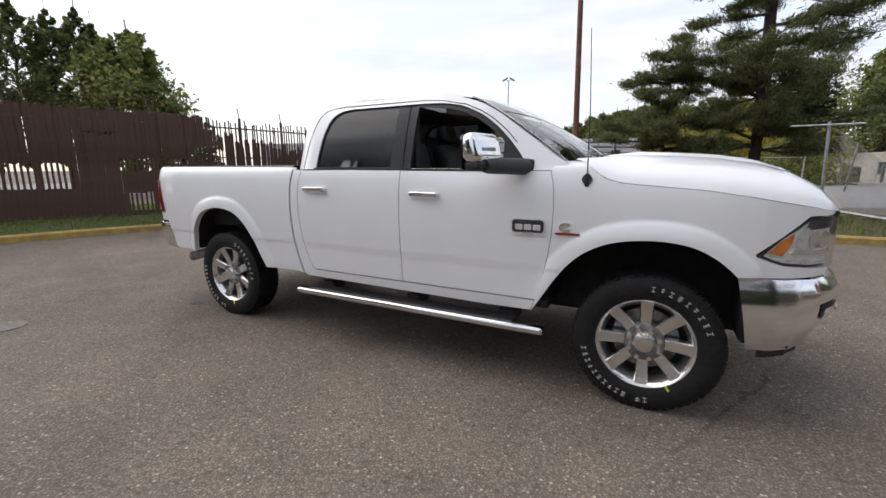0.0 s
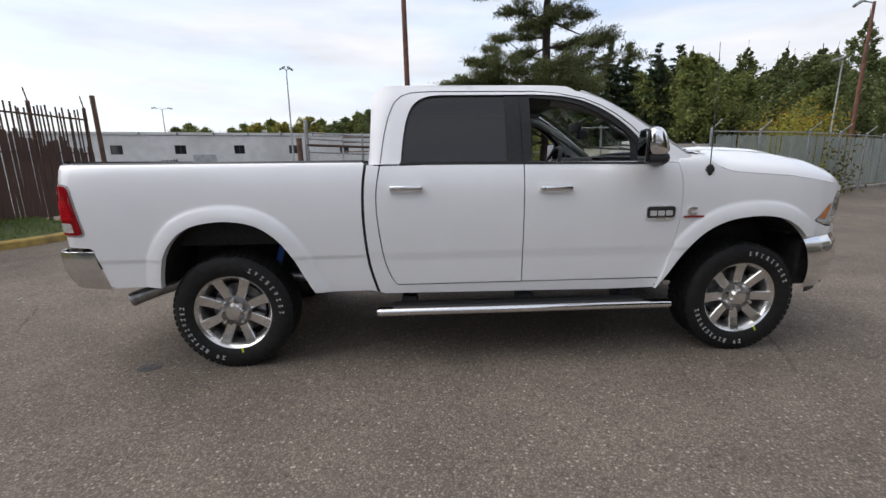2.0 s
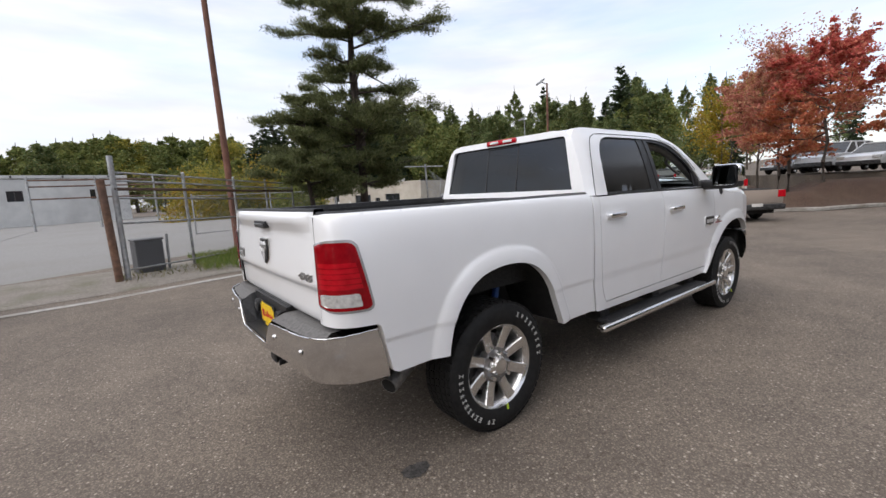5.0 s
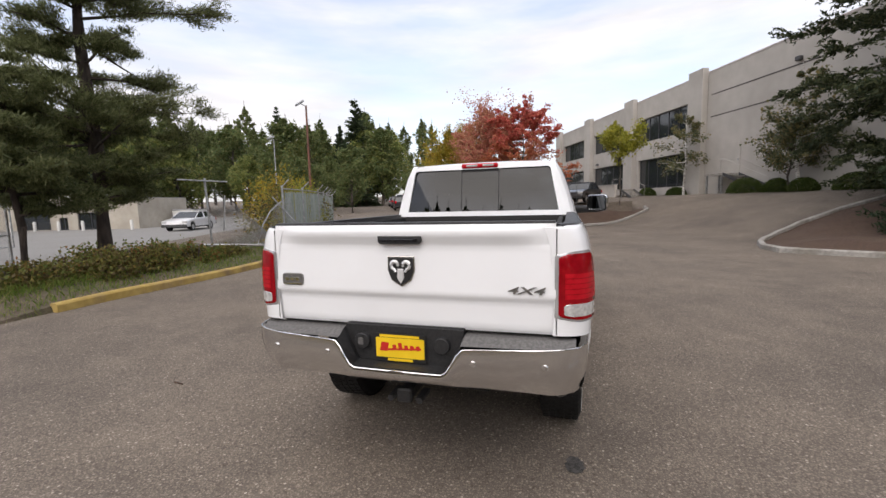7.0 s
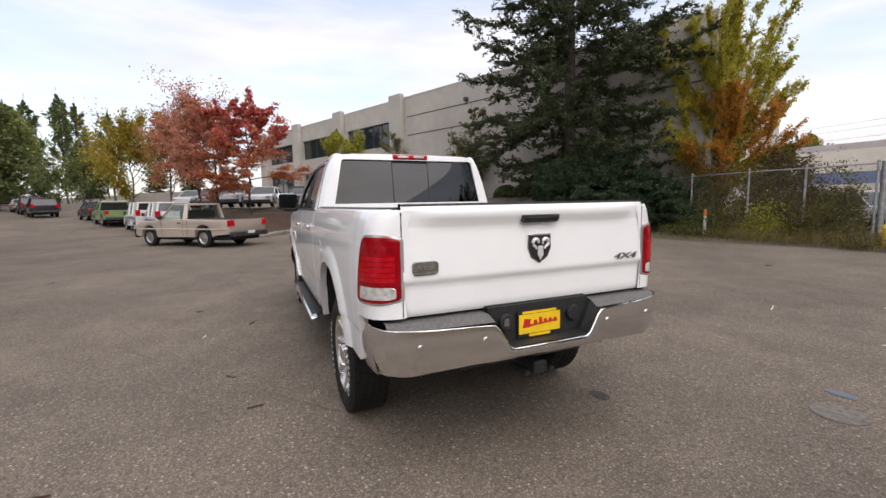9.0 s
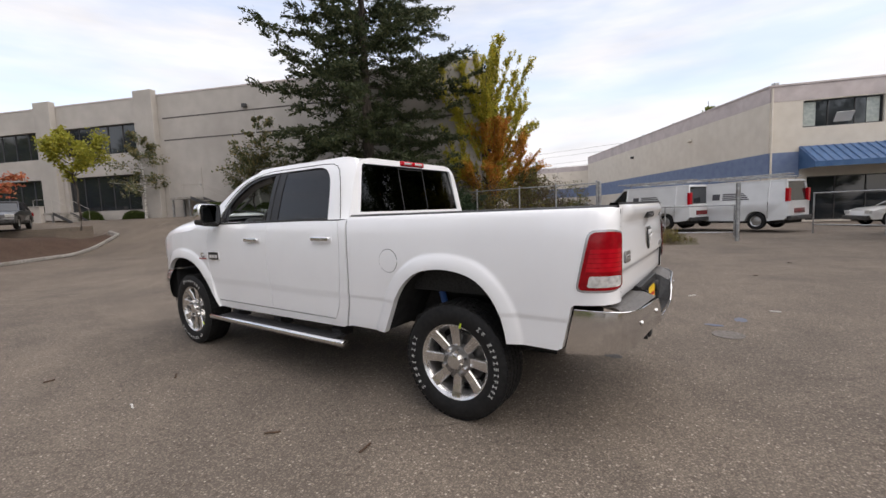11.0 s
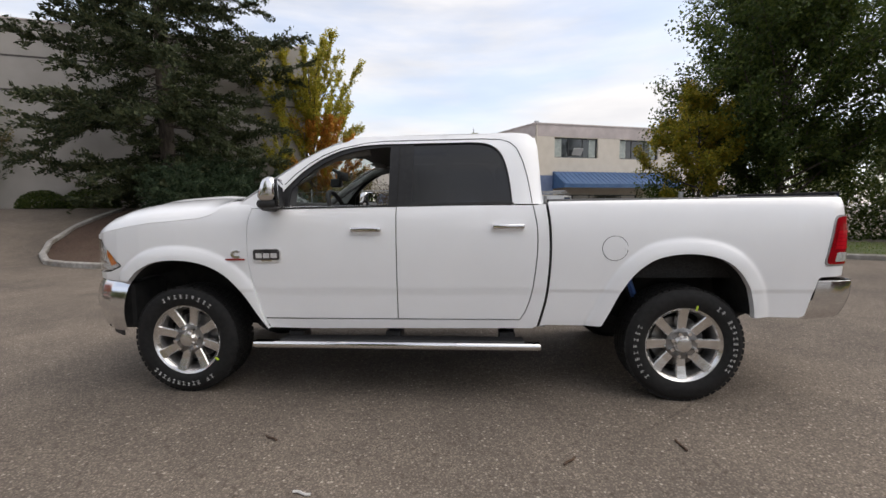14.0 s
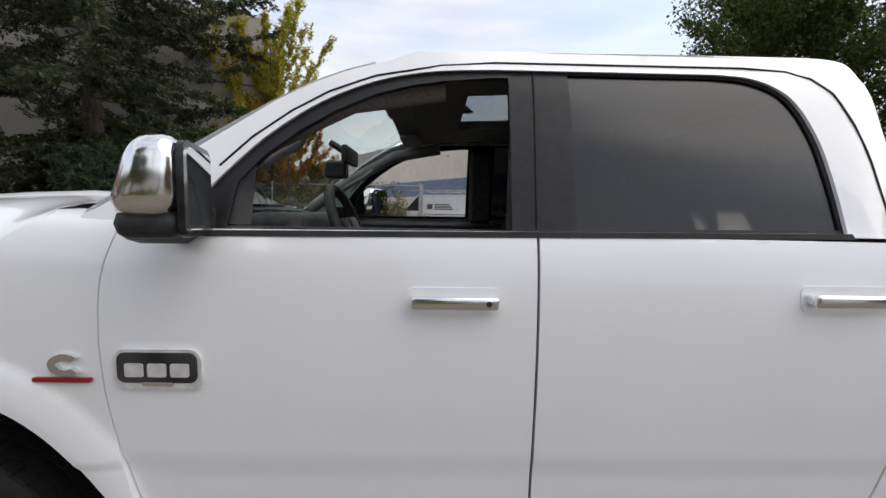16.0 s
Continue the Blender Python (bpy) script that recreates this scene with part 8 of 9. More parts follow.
part("camera_eye", slab(disc_outline(-0.095, 1.418, 0.009), "x", -3.0305, -0.004), TRIM, hd)
# shield emblem as plain chrome shapes
sh = slab([(-0.070, 1.325), (0.070, 1.325), (0.072, 1.255), (0.052, 1.205), (0.0, 1.172), (-0.052, 1.205), (-0.072, 1.255)], "x", -3.004, -0.016, 0.004)
se = part("gate_emblem", sh, BLACKINK, gate, "dark shield emblem with chrome curls")
part("shield_rim", slab([(-0.077, 1.332), (0.077, 1.332), (0.079, 1.252), (0.057, 1.199), (0.0, 1.164), (-0.057, 1.199), (-0.079, 1.252)], "x", -3.003, -0.009, 0.003), ALLOY, se)
for sgn in (1, -1):
    hn = bmesh.new()
    arc = [(-3.021, sgn * (0.033 + 0.019 * math.cos(radians(a))), 1.283 + 0.021 * math.sin(radians(a))) for a in range(200, -81, -20)]
    add_path(hn, arc + [(-3.021, sgn * 0.026, 1.248)], [0.007 + 0.004 * math.sin(math.pi * k / 15) for k in range(len(arc) + 1)], 6)
    part("chrome_curl", hn, LAMPSILVER, se, smooth=50)
part("chrome_wedge", slab([(-0.016, 1.265), (0.016, 1.265), (0.020, 1.215), (0.0, 1.185), (-0.020, 1.215)], "x", -3.019, -0.006, 0.002), LAMPSILVER, se)
gb = part("gate_badge", slab(rounded(0.617, 0.757, 1.153, 1.223, 0.02), "x", -2.996, -0.012, 0.003), PEWTER, gate, "small pewter badge plate")
for k in range(3):
    part("raised_shape", slab(rounded(0.640 + 0.034 * k, 0.666 + 0.034 * k, 1.180, 1.198, 0.004), "x", -3.007, -0.005), CHROME, gb)
part("rim_bar", slab(rounded(0.625, 0.749, 1.158, 1.166, 0.003), "x", -3.007, -0.003), CHROME, gb)


def lettering(text, size, m, mat, parent, name="lettering", depth=0.003, bold=0.0, shear=0.0):
    cu = bpy.data.curves.new(name, "FONT")
    cu.body, cu.size, cu.extrude, cu.align_x, cu.align_y = text, size, depth, "CENTER", "CENTER"
    cu.offset, cu.shear, cu.resolution_u = bold, shear, 2
    ob = bpy.data.objects.new(name, cu)
    me = bpy.data.meshes.new_from_object(ob)
    bpy.data.objects.remove(ob)
    me.transform(m)
    me.materials.clear()
    return part(name, me, mat, parent)


TO_REAR = Matrix(((0, 0, -1, 0), (-1, 0, 0, 0), (0, 1, 0, 0), (0, 0, 0, 1)))
lettering("4X4", 0.058, Matrix.Translation((-3.002, -0.655, 1.163)) @ TO_REAR @ Matrix.Diagonal((1.85, 0.9, 1, 1)), PEWTER, gate, "four_by_four_lettering", 0.005, 0.0008, 0.25)

# rear bumper
RB = [(0.0, -3.135), (0.30, -3.130), (0.41, -3.118), (0.60, -3.105), (0.757, -3.090), (0.855, -3.062), (0.918, -3.020), (0.948, -2.95), (0.957, -2.86), (0.958, -2.738)]


def bumper_rail(table):
    pts = densify(table, 0.03, closed=False)
    return [(-y, x) for y, x in pts[::-1]] + pts[1:]


def rear_shell(i, v, rail):
    y, x = rail[i]
    a = abs(y)
    top = float(interp(a, [(0, 0.740), (0.262, 0.740), (0.345, 0.878), (0.9, 0.898), (0.93, 0.90)]))
    low = float(interp(a, [(0, 0.672), (0.45, 0.674), (0.70, 0.664), (0.86, 0.650), (0.93, 0.645)]))
    if x > -2.95:
        f = (x + 2.95) / 0.205
        low -= 0.022 * f
        x = x - 0.065 * v * f + 0.035 * f
    bulge = 0.011 * math.sin(math.pi * min(1, max(0, v * 0.85 + 0.1)))
    n = 1.0 if a < 0.8 else max(0.0, 1 - (a - 0.8) / 0.1)
    return (x - bulge * n + (0.035 * n + (0.055 * (1 - n) if x < -2.93 else 0.0)) * (1 - v) ** 2, y + math.copysign(1.0, y) * (bulge - 0.028 * (1 - v) ** 2) * (1 - n), low + (top - low) * v)


rail = bumper_rail(RB)
rb = grid_surface(range(len(rail)), np.linspace(0, 1, 9), lambda i, v: rear_shell(i, v, rail))
bmesh.ops.recalc_face_normals(rb, faces=rb.faces)
bumper = part("rear_bumper", rb, CHROME, truck, "chrome step bumper with grey tread top", smooth=35)
lip = bmesh.new()
add_path(lip, [Vector(rear_shell(i, 1.0, rail)) + Vector((0.002, 0, 0)) for i in range(0, len(rail))], 0.0045, 6)
part("bumper_lip", lip, CHROME, bumper, smooth=60)
for sgn in (1, -1):
    def pad(i, v):
        y = float(np.interp(i, (0, 1, 2, 3, 4, 5, 6), (0.345, 0.5, 0.65, 0.78, 0.85, 0.89, 0.90)))
        xo = float(interp(y, RB)) + 0.012
        return (xo + (-2.94 - xo) * v, sgn * y, 0.893 + 0.026 * min(1, v * 2.2))
    part("tread_pad", grid_surface(range(7), (0, 0.2, 0.45, 1), pad), GREYFOOT, bumper, "grey dimpled step pad")
    part("pad_wall", grid_surface((0, 1), (0, 1, 2), lambda u, k: ((-2.95, -3.05, -3.12)[k], sgn * (0.345 - 0.083 * (1 - u)), (0.745, 0.745, 0.745)[k] + u * (0.20, 0.18, 0.135)[k])), PLASTIC, bumper)
    for y in (0.41, 0.757):
        xs = float(interp(y, RB)) - 0.008
        tilt = Matrix.Translation((xs, sgn * y, 0.812)) @ Matrix.Rotation(sgn * radians(8 if y > 0.5 else 3), 4, "Z")
        sb = bmesh.new()
        bmesh.ops.create_cone(sb, cap_ends=True, segments=18, radius1=0.0165, radius2=0.0135, depth=0.012, matrix=tilt @ Matrix.Rotation(radians(-90), 4, "Y"))
        part("parking_sensor", sb, ALLOY, bumper)
rc = bmesh.new()
add_box(rc, -3.02, -3.00, -0.34, 0.34, 0.735, 0.945)
add_box(rc, -3.12, -3.0, -0.27, 0.27, 0.735, 0.748)
add_box(rc, -3.0, -2.93, -0.34, 0.34, 0.925, 0.95)
part("plate_recess", rc, PLASTIC, bumper)
for y in (0.235, -0.225):
    part("socket", slab(disc_outline(y, 0.86, 0.045), "x", -3.02, -0.03, 0.006), PLASTIC, bumper)
part("socket_face", slab(rounded(0.225, 0.255, 0.84, 0.88, 0.006), "x", -3.05, -0.003), GREYFOOT, bumper)
plate = part("dealer_plate", slab(rounded(-0.135, 0.16, 0.752, 0.908, 0.008), "x", -3.03, -0.006), BLACKINK, bumper, "yellow dealer plate with unreadable red script")
part("plate_face", slab(rounded(-0.128, 0.153, 0.776, 0.886, 0.004), "x", -3.037, -0.002), YELLOW, plate)
part("plate_strip", slab(rounded(-0.10, 0.13, 0.889, 0.903, 0.003), "x", -3.037, -0.002), YELLOW, plate)
part("plate_strip", slab(rounded(-0.06, 0.085, 0.757, 0.772, 0.003), "x", -3.037, -0.002), YELLOW, plate)
part("script_bar", slab([(0.130, 0.812), (-0.105, 0.828), (-0.112, 0.838), (0.128, 0.824)], "x", -3.0395, -0.001), REDINK, plate)
part("script_bar", slab([(0.130, 0.812), (0.118, 0.862), (0.075, 0.858), (0.085, 0.812)], "x", -3.0397, -0.001), REDINK, plate)
for k in range(5):
    y = 0.052 - 0.034 * k
    part("script_bar", slab([(y, 0.822), (y + 0.004, 0.848 + 0.012 * (k == 1)), (y - 0.016, 0.850 + 0.012 * (k == 1)), (y - 0.022, 0.826)], "x", -3.0397, -0.001), REDINK, plate)
# hitch
ht = bmesh.new()
add_box(ht, -3.03, -2.7, -0.036, 0.036, 0.528, 0.592, 0.008)
add_box(ht, -3.038, -3.01, -0.044, 0.044, 0.520, 0.600, 0.01)
add_box(ht, -2.85, -2.75, -0.45, 0.45, 0.545, 0.615, 0.01)
for s in (-1, 1):
    bmesh.ops.create_cone(ht, cap_ends=True, segments=12, radius1=0.018, radius2=0.018, depth=0.03, matrix=Matrix.Translation((-3.01, s * 0.085, 0.535)) @ Matrix.Rotation(radians(90), 4, "Y"))
    add_box(ht, -3.01, -2.88, s * 0.06, s * 0.10, 0.525, 0.545)
part("tow_hitch", ht, PLASTIC, truck, "black receiver hitch")
# exhaust on the kerb side
ex = bmesh.new()
add_path(ex, [(-1.2, -0.55, 0.56), (-1.9, -0.58, 0.62), (-2.30, -0.68, 0.61), (-2.48, -0.76, 0.575), (-2.66, -0.83, 0.515)], [0.04, 0.04, 0.046, 0.050, 0.051], 14)
part("exhaust_pipe", ex, PEWTER, truck, "steel exhaust pipe", smooth=50)
eo = bmesh.new()
bmesh.ops.create_circle(eo, cap_ends=True, segments=14, radius=0.046, matrix=Matrix.Translation((-2.6612, -0.8305, 0.5146)) @ (Vector((-0.18, -0.07, -0.060)).to_track_quat("Z", "Y").to_matrix().to_4x4()))
part("pipe_mouth", eo, LINER, truck)

# front bumper, grille
FB = [(0.0, 2.872), (0.35, 2.858), (0.60, 2.815), (0.74, 2.755), (0.84, 2.680), (0.905, 2.59), (0.945, 2.47), (0.968, 2.315)]


def front_shell(i, v, rail):
    y, x = rail[i]
    a = abs(y)
    top, low = 0.892, float(interp(a, [(0, 0.655), (0.45, 0.635), (0.70, 0.585), (0.86, 0.525), (0.95, 0.490)]))
    if x < 2.62:
        f = (2.62 - x) / 0.30
        x += 0.075 * f * (1 - v)
    bulge = 0.03 * math.sin(math.pi * min(1, v + 0.08))
    n = 1.0 if a < 0.7 else max(0.0, 1 - (a - 0.7) / 0.2)
    tuck = 0.09 * (1 - v) ** 2.5 + 0.05 * max(0.0, (v - 0.82) / 0.18) ** 2
    return (x + (bulge - tuck) * n, y + (1 if y > 0 else -1) * (bulge - tuck * 0.6) * (1 - n) if a > 0 else 0, low + (top - low) * v)


frail = bumper_rail(FB)
fb = grid_surface(range(len(frail)), np.linspace(0, 1, 10), lambda i, v: front_shell(i, v, frail))
bmesh.ops.recalc_face_normals(fb, faces=fb.faces)
fbo = part("front_bumper", fb, CHROME, truck, "chrome front bumper", smooth=35)
part("bumper_top", grid_surface(range(len(frail)), (0, 1), lambda i, v: (front_shell(i, 1, frail)[0] - 0.10 * v, front_shell(i, 1, frail)[1] * (1 - 0.08 * v), 0.892 + 0.006 * v)), CHROME, fbo)
part("air_dam", grid_surface([i for i, q in enumerate(frail) if abs(q[0]) < 0.86], (0, 1), lambda i, v: (front_shell(i, 0, frail)[0] - 0.07 - 0.03 * v, front_shell(i, 0, frail)[1] * 0.95, front_shell(i, 0, frail)[2] + 0.02 - 0.07 * v)), PLASTIC, fbo)
for sgn in (1, -1):
    part("corner_skirt", grid_surface([i for i, q in enumerate(frail) if sgn * q[0] > 0.80 and q[1] > 2.40], (0, 1), lambda i, v: (front_shell(i, 0, frail)[0] - 0.02, front_shell(i, 0, frail)[1] - sgn * 0.02, front_shell(i, 0, frail)[2] + 0.01 - 0.06 * v)), PLASTIC, fbo)
    def on_bumper(i, v, out):
        q = front_shell(i, v, frail)
        return (q[0] + out, q[1] + sgn * out * 0.7, q[2])
    near = [i for i, q in enumerate(frail) if 0.67 <= sgn * q[0] <= 0.83]
    fl = part("fog_lamp_pocket", grid_surface(near, (0.40, 0.48, 0.56, 0.62), lambda i, v: on_bumper(i, v, 0.004)), PLASTIC, fbo, smooth=60)
    part("fog_lamp", grid_surface(near[1:-2], (0.42, 0.49, 0.55), lambda i, v: on_bumper(i, v, 0.008)), WHITELENS, fl, smooth=60)
    part("pocket_lip", grid_surface(near, (0.38, 0.41), lambda i, v: on_bumper(i, v, 0.010)), CHROME, fl, smooth=60)
    part("bumper_inside", box_mesh(2.36, 2.60, sgn * 0.45, sgn * 0.88, 0.50, 0.88, 0.02), LINER, fbo)
    part("parking_sensor", slab(disc_outline(sgn * 0.45, 0.66, 0.016), "x", 2.868, 0.006), ALLOY, fbo)
part("grille", box_mesh(2.70, 2.775, -0.50, 0.50, 0.90, 1.235, 0.02, seg=2), PLASTIC, truck)
gr = bmesh.new()
add_box(gr, 2.755, 2.805, -0.52, 0.52, 1.205, 1.25, 0.015, seg=2)
add_box(gr, 2.755, 2.80, -0.52, 0.52, 0.905, 0.935, 0.012, seg=2)
add_box(gr, 2.755, 2.80, -0.06, 0.06, 0.92, 1.22, 0.012, seg=2)
add_box(gr, 2.755, 2.80, -0.50, 0.50, 1.05, 1.10, 0.012, seg=2)
for s in (1, -1):
    add_box(gr, 2.72, 2.80, s * 0.49, s * 0.535, 0.91, 1.24, 0.012, seg=2)
part("grille_frame", gr, CHROME, truck, "chrome crosshair grille frame", smooth=40)

# underside, bed floor, interior
part("chassis", box_mesh(-2.6, 2.6, -0.42, 0.42, 0.50, 0.62, 0.02), LINER, truck)
part("floor_pan", box_mesh(-0.90, 1.30, -0.90, 0.90, 0.545, 0.60), LINER, truck)
part("engine_bay", box_mesh(1.30, 2.65, -0.50, 0.50, 0.60, 1.22), LINER, truck)
part("fire_wall", box_mesh(1.22, 1.29, -0.84, 0.84, 0.60, 1.46), LINER, truck)
part("bed_floor", box_mesh(-2.94, -0.93, -0.80, 0.80, 0.90, 0.93), BEDLINER, truck)
part("bed_front", box_mesh(-0.955, -0.93, -0.86, 0.86, 0.62, 1.47), BEDLINER, truck)
ax = bmesh.new()
for x in (1.897, -1.897):
    add_tube(ax, (x, -0.72, 0.42), (x, 0.72, 0.42), 0.05, n=12)
    bmesh.ops.create_uvsphere(ax, u_segments=14, v_segments=8, radius=0.16, matrix=Matrix.Translation((x, 0.0 if x < 0 else 0.25, 0.42)))
add_tube(ax, (-1.8, 0, 0.45), (1.0, 0, 0.5), 0.04, n=10)
part("axles", ax, LINER, truck, smooth=40)
for sgn in (1, -1):
    sp = bmesh.new()
    add_path(sp, [(-1.25, sgn * 0.56, 0.62), (-1.6, sgn * 0.56, 0.48), (-1.9, sgn * 0.56, 0.44), (-2.3, sgn * 0.56, 0.5), (-2.65, sgn * 0.56, 0.66)], 0.035)
    add_tube(sp, (-1.75, sgn * 0.62, 0.45), (-1.55, sgn * 0.60, 0.95), 0.035)
    part("leaf_spring", sp, LINER, truck)
    sa = bmesh.new()
    add_tube(sa, (-1.72, sgn * 0.64, 0.5), (-1.60, sgn * 0.62, 0.86), 0.028)
    part("shock_absorber", sa, material("blue_shock", (0.03, 0.10, 0.32), 0.4) if "blue_shock" not in bpy.data.materials else bpy.data.materials["blue_shock"], truck, "blue shock absorber")
# dashboard, wheel, mirror, sunroof
da = bmesh.new()
add_box(da, 0.98, 1.42, -0.80, 0.80, 1.12, 1.44, 0.07, seg=3)
add_box(da, 0.90, 1.15, 0.12, 0.66, 1.36, 1.50, 0.06, seg=3)
add_box(da, 0.2, 1.0, -0.13, 0.13, 0.75, 1.16, 0.03, seg=2)
part("dashboard", da, LEATHER, truck, smooth=40)
part("display", box_mesh(0.962, 0.978, -0.14, 0.12, 1.24, 1.40, 0.004), TRIM, truck)
part("centre_trim", box_mesh(0.955, 0.98, -0.16, -0.14, 1.16, 1.42, 0.004), ALLOY, truck)
part("centre_trim", box_mesh(0.955, 0.98, 0.12, 0.14, 1.16, 1.42, 0.004), ALLOY, truck)
wm = Matrix.Translation((0.80, 0.40, 1.415)) @ Matrix.Rotation(radians(-68), 4, "Y")
sw = bmesh.new()
rr = [wm @ Vector((0.195 * math.cos(radians(a)), 0.195 * math.sin(radians(a)), 0)) for a in range(0, 361, 15)]
add_path(sw, rr, 0.019, 8)
wheel = part("steering_wheel", sw, LEATHER, truck, "dark leather steering wheel", smooth=60)
wb = bmesh.new()
add_box(wb, -0.06, 0.07, -0.08, 0.08, -0.02, 0.03, 0.02, m=wm, seg=2)
for a in (90, 270, 200, 160):
    add_tube(wb, wm @ Vector((0.05 * math.cos(radians(a)), 0.05 * math.sin(radians(a)), 0)), wm @ Vector((0.185 * math.cos(radians(a)), 0.185 * math.sin(radians(a)), 0)), 0.018, 0.013)
add_tube(wb, wm @ Vector((0, 0, -0.02)), wm @ Vector((0.0, 0, -0.2)), 0.05)
part("wheel_hub", wb, DARKMETAL, wheel, smooth=40)
im = bmesh.new()
add_box(im, 0.87, 0.90, -0.14, 0.14, 1.725, 1.805, 0.012, seg=2)
add_tube(im, (0.90, 0, 1.78), (0.98, 0, 1.83), 0.016)
add_box(im, 0.90, 1.0, -0.04, 0.04, 1.66, 1.74, 0.01)
part("inside_mirror", im, PLASTIC, truck, smooth=40)


def lining(x, v):
    p = roof(x, v)
    return (p[0], p[1] * 0.98, p[2] - 0.045)


part("headliner", grid_surface(np.linspace(-0.80, -0.15, 6), np.linspace(-1, 1, 9), lining), HEADLINER, truck)
part("headliner", grid_surface(np.linspace(0.35, 0.68, 4), np.linspace(-1, 1, 9), lining), HEADLINER, truck)
for s in (1, -1):
    part("headliner", grid_surface(np.linspace(-0.15, 0.35, 4), (s * 0.5, s * 0.75, s * 1.0), lining), HEADLINER, truck)
    vz = slab(rounded(0.56, 0.67, s * 0.40 - 0.18, s * 0.40 + 0.18, 0.04), "z", 1.908, -0.012)
    part("sun_visor", vz, HEADLINER, truck)
part("sunroof_glass", grid_surface(np.linspace(-0.15, 0.35, 4), np.linspace(-0.5, 0.5, 5), lambda x, v: tuple(Vector(roof(x, v)) - Vector((0, 0, 0.006)))), SUNGLASS, truck, "grey-tinted sunroof glass")

# ---- wheels ----
R_T, W_T = 0.425, 0.285
tyre_profile = [(0.268, -0.115), (0.285, -0.128), (0.33, -0.140), (0.375, -0.138), (0.400, -0.126), (0.414, -0.112), (0.4185, -0.085), (0.4185, 0.085), (0.414, 0.112), (0.400, 0.126), (0.375, 0.138), (0.33, 0.140), (0.285, 0.128), (0.268, 0.115)]
wheel_src = new("wheel")
tyre = part("tyre", lathe(tyre_profile, 64, close=True), RUBBER, wheel_src, "black tyre with raised white lettering bars", smooth=35)
tb = bmesh.new()
for k in range(56):
    a = 2 * math.pi * k / 56
    for j, yy in enumerate((-0.098, -0.052, 0.0, 0.052, 0.098)):
        m = Matrix.Rotation(-a - j * 0.03, 4, "Y") @ Matrix.Translation((0.4170, yy, 0))
        add_box(tb, -0.007, 0.007, -0.019, 0.019, -0.0185, 0.0185, m=m)
tagged(part("tread", tb, RUBBER, tyre), kind="stuff")
# lettering of the sidewall as plain bars
for a0, count, w in ((58, 9, 6.4), (238, 13, 5.2)):
    for k in range(count):
        a = radians(a0 + (k - count / 2) * (w + 1.6))
        if a0 > 200 and k == 10:
            continue
        m = Matrix.Rotation(-a, 4, "Y") @ Matrix.Translation((0.350, -0.1405, 0))
        b = bmesh.new()
        w2, h2, q = 0.0108 - 0.0022 * (k % 3 == 1), 0.0148, 0.0034
        add_box(b, h2 - q, h2, -0.002, 0.002, -w2, w2, m=m)
        if k % 4 != 3:
            add_box(b, -h2, -h2 + q, -0.002, 0.002, -w2, w2, m=m)
        if k % 2:
            add_box(b, -q / 2, q / 2, -0.002, 0.002, -w2, w2, m=m)
        add_box(b, -h2 + q, h2 - q, -0.002, 0.002, -q / 2, q / 2, m=m)
        part("letter_bar", b, LETTER, tyre)
rim_ob = part("rim", lathe([(0.246, -0.085), (0.252, -0.098), (0.262, -0.112), (0.276, -0.122), (0.280, -0.116), (0.268, -0.106)], 64), ALLOY, wheel_src, "polished eight-spoke alloy rim", smooth=35)
part("rim_barrel", lathe([(0.262, 0.10), (0.272, 0.115), (0.278, 0.11), (0.262, 0.085), (0.235, 0.06), (0.232, -0.06), (0.2465, -0.086)], 64), PEWTER, rim_ob, smooth=35)
part("brake_disc", lathe([(0.05, -0.005), (0.19, -0.005), (0.19, 0.015), (0.05, 0.015)], 40), PEWTER, rim_ob, smooth=35)
part("wheel_back", lathe([(0.01, 0.03), (0.236, 0.03)], 40), LINER, rim_ob)
spoke = bmesh.new()
prof = [(0.060, 0.033, -0.084), (0.110, 0.033, -0.084), (0.17, 0.035, -0.090), (0.225, 0.037, -0.102), (0.264, 0.041, -0.113)]
rowsv = []
for r, w, yy in prof:
    rowsv.append([spoke.verts.new((r, yy + 0.05, -w)), spoke.verts.new((r, yy + 0.008, -w)), spoke.verts.new((r, yy, -w + 0.006)), spoke.verts.new((r, yy, w - 0.006)), spoke.verts.new((r, yy + 0.008, w)), spoke.verts.new((r, yy + 0.05, w))])
for a, b in zip(rowsv, rowsv[1:]):
    for i in range(5):
        spoke.faces.new((a[i], a[i + 1], b[i + 1], b[i]))
bmesh.ops.recalc_face_normals(spoke, faces=spoke.faces)
sp_me = bpy.data.meshes.new("spoke")
spoke.to_mesh(sp_me)
spoke.free()
sp_me.materials.append(ALLOY)
for k in range(8):
    o = part("spoke", sp_me, None, rim_ob)
    o.matrix_local = Matrix.Rotation(2 * math.pi * k / 8, 4, "Y")
part("hub_cap", lathe([(0.0, -0.130), (0.040, -0.130), (0.050, -0.127), (0.054, -0.118), (0.060, -0.112), (0.066, -0.104), (0.070, -0.080), (0.072, -0.06)], 40), ALLOY, rim_ob, smooth=35)
part("hub_flange", lathe([(0.05, -0.088), (0.104, -0.088), (0.116, -0.084), (0.120, -0.03)], 40), PEWTER, rim_ob, smooth=35)
nut = bmesh.new()
bmesh.ops.create_cone(nut, cap_ends=True, segments=6, radius1=0.0165, radius2=0.0135, depth=0.052, matrix=Matrix.Translation((0.090, -0.106, 0)) @ Matrix.Rotation(radians(90), 4, "X"))
nut_me = bpy.data.meshes.new("lug_nut")
nut.to_mesh(nut_me)
nut.free()
nut_me.materials.append(CHROME)
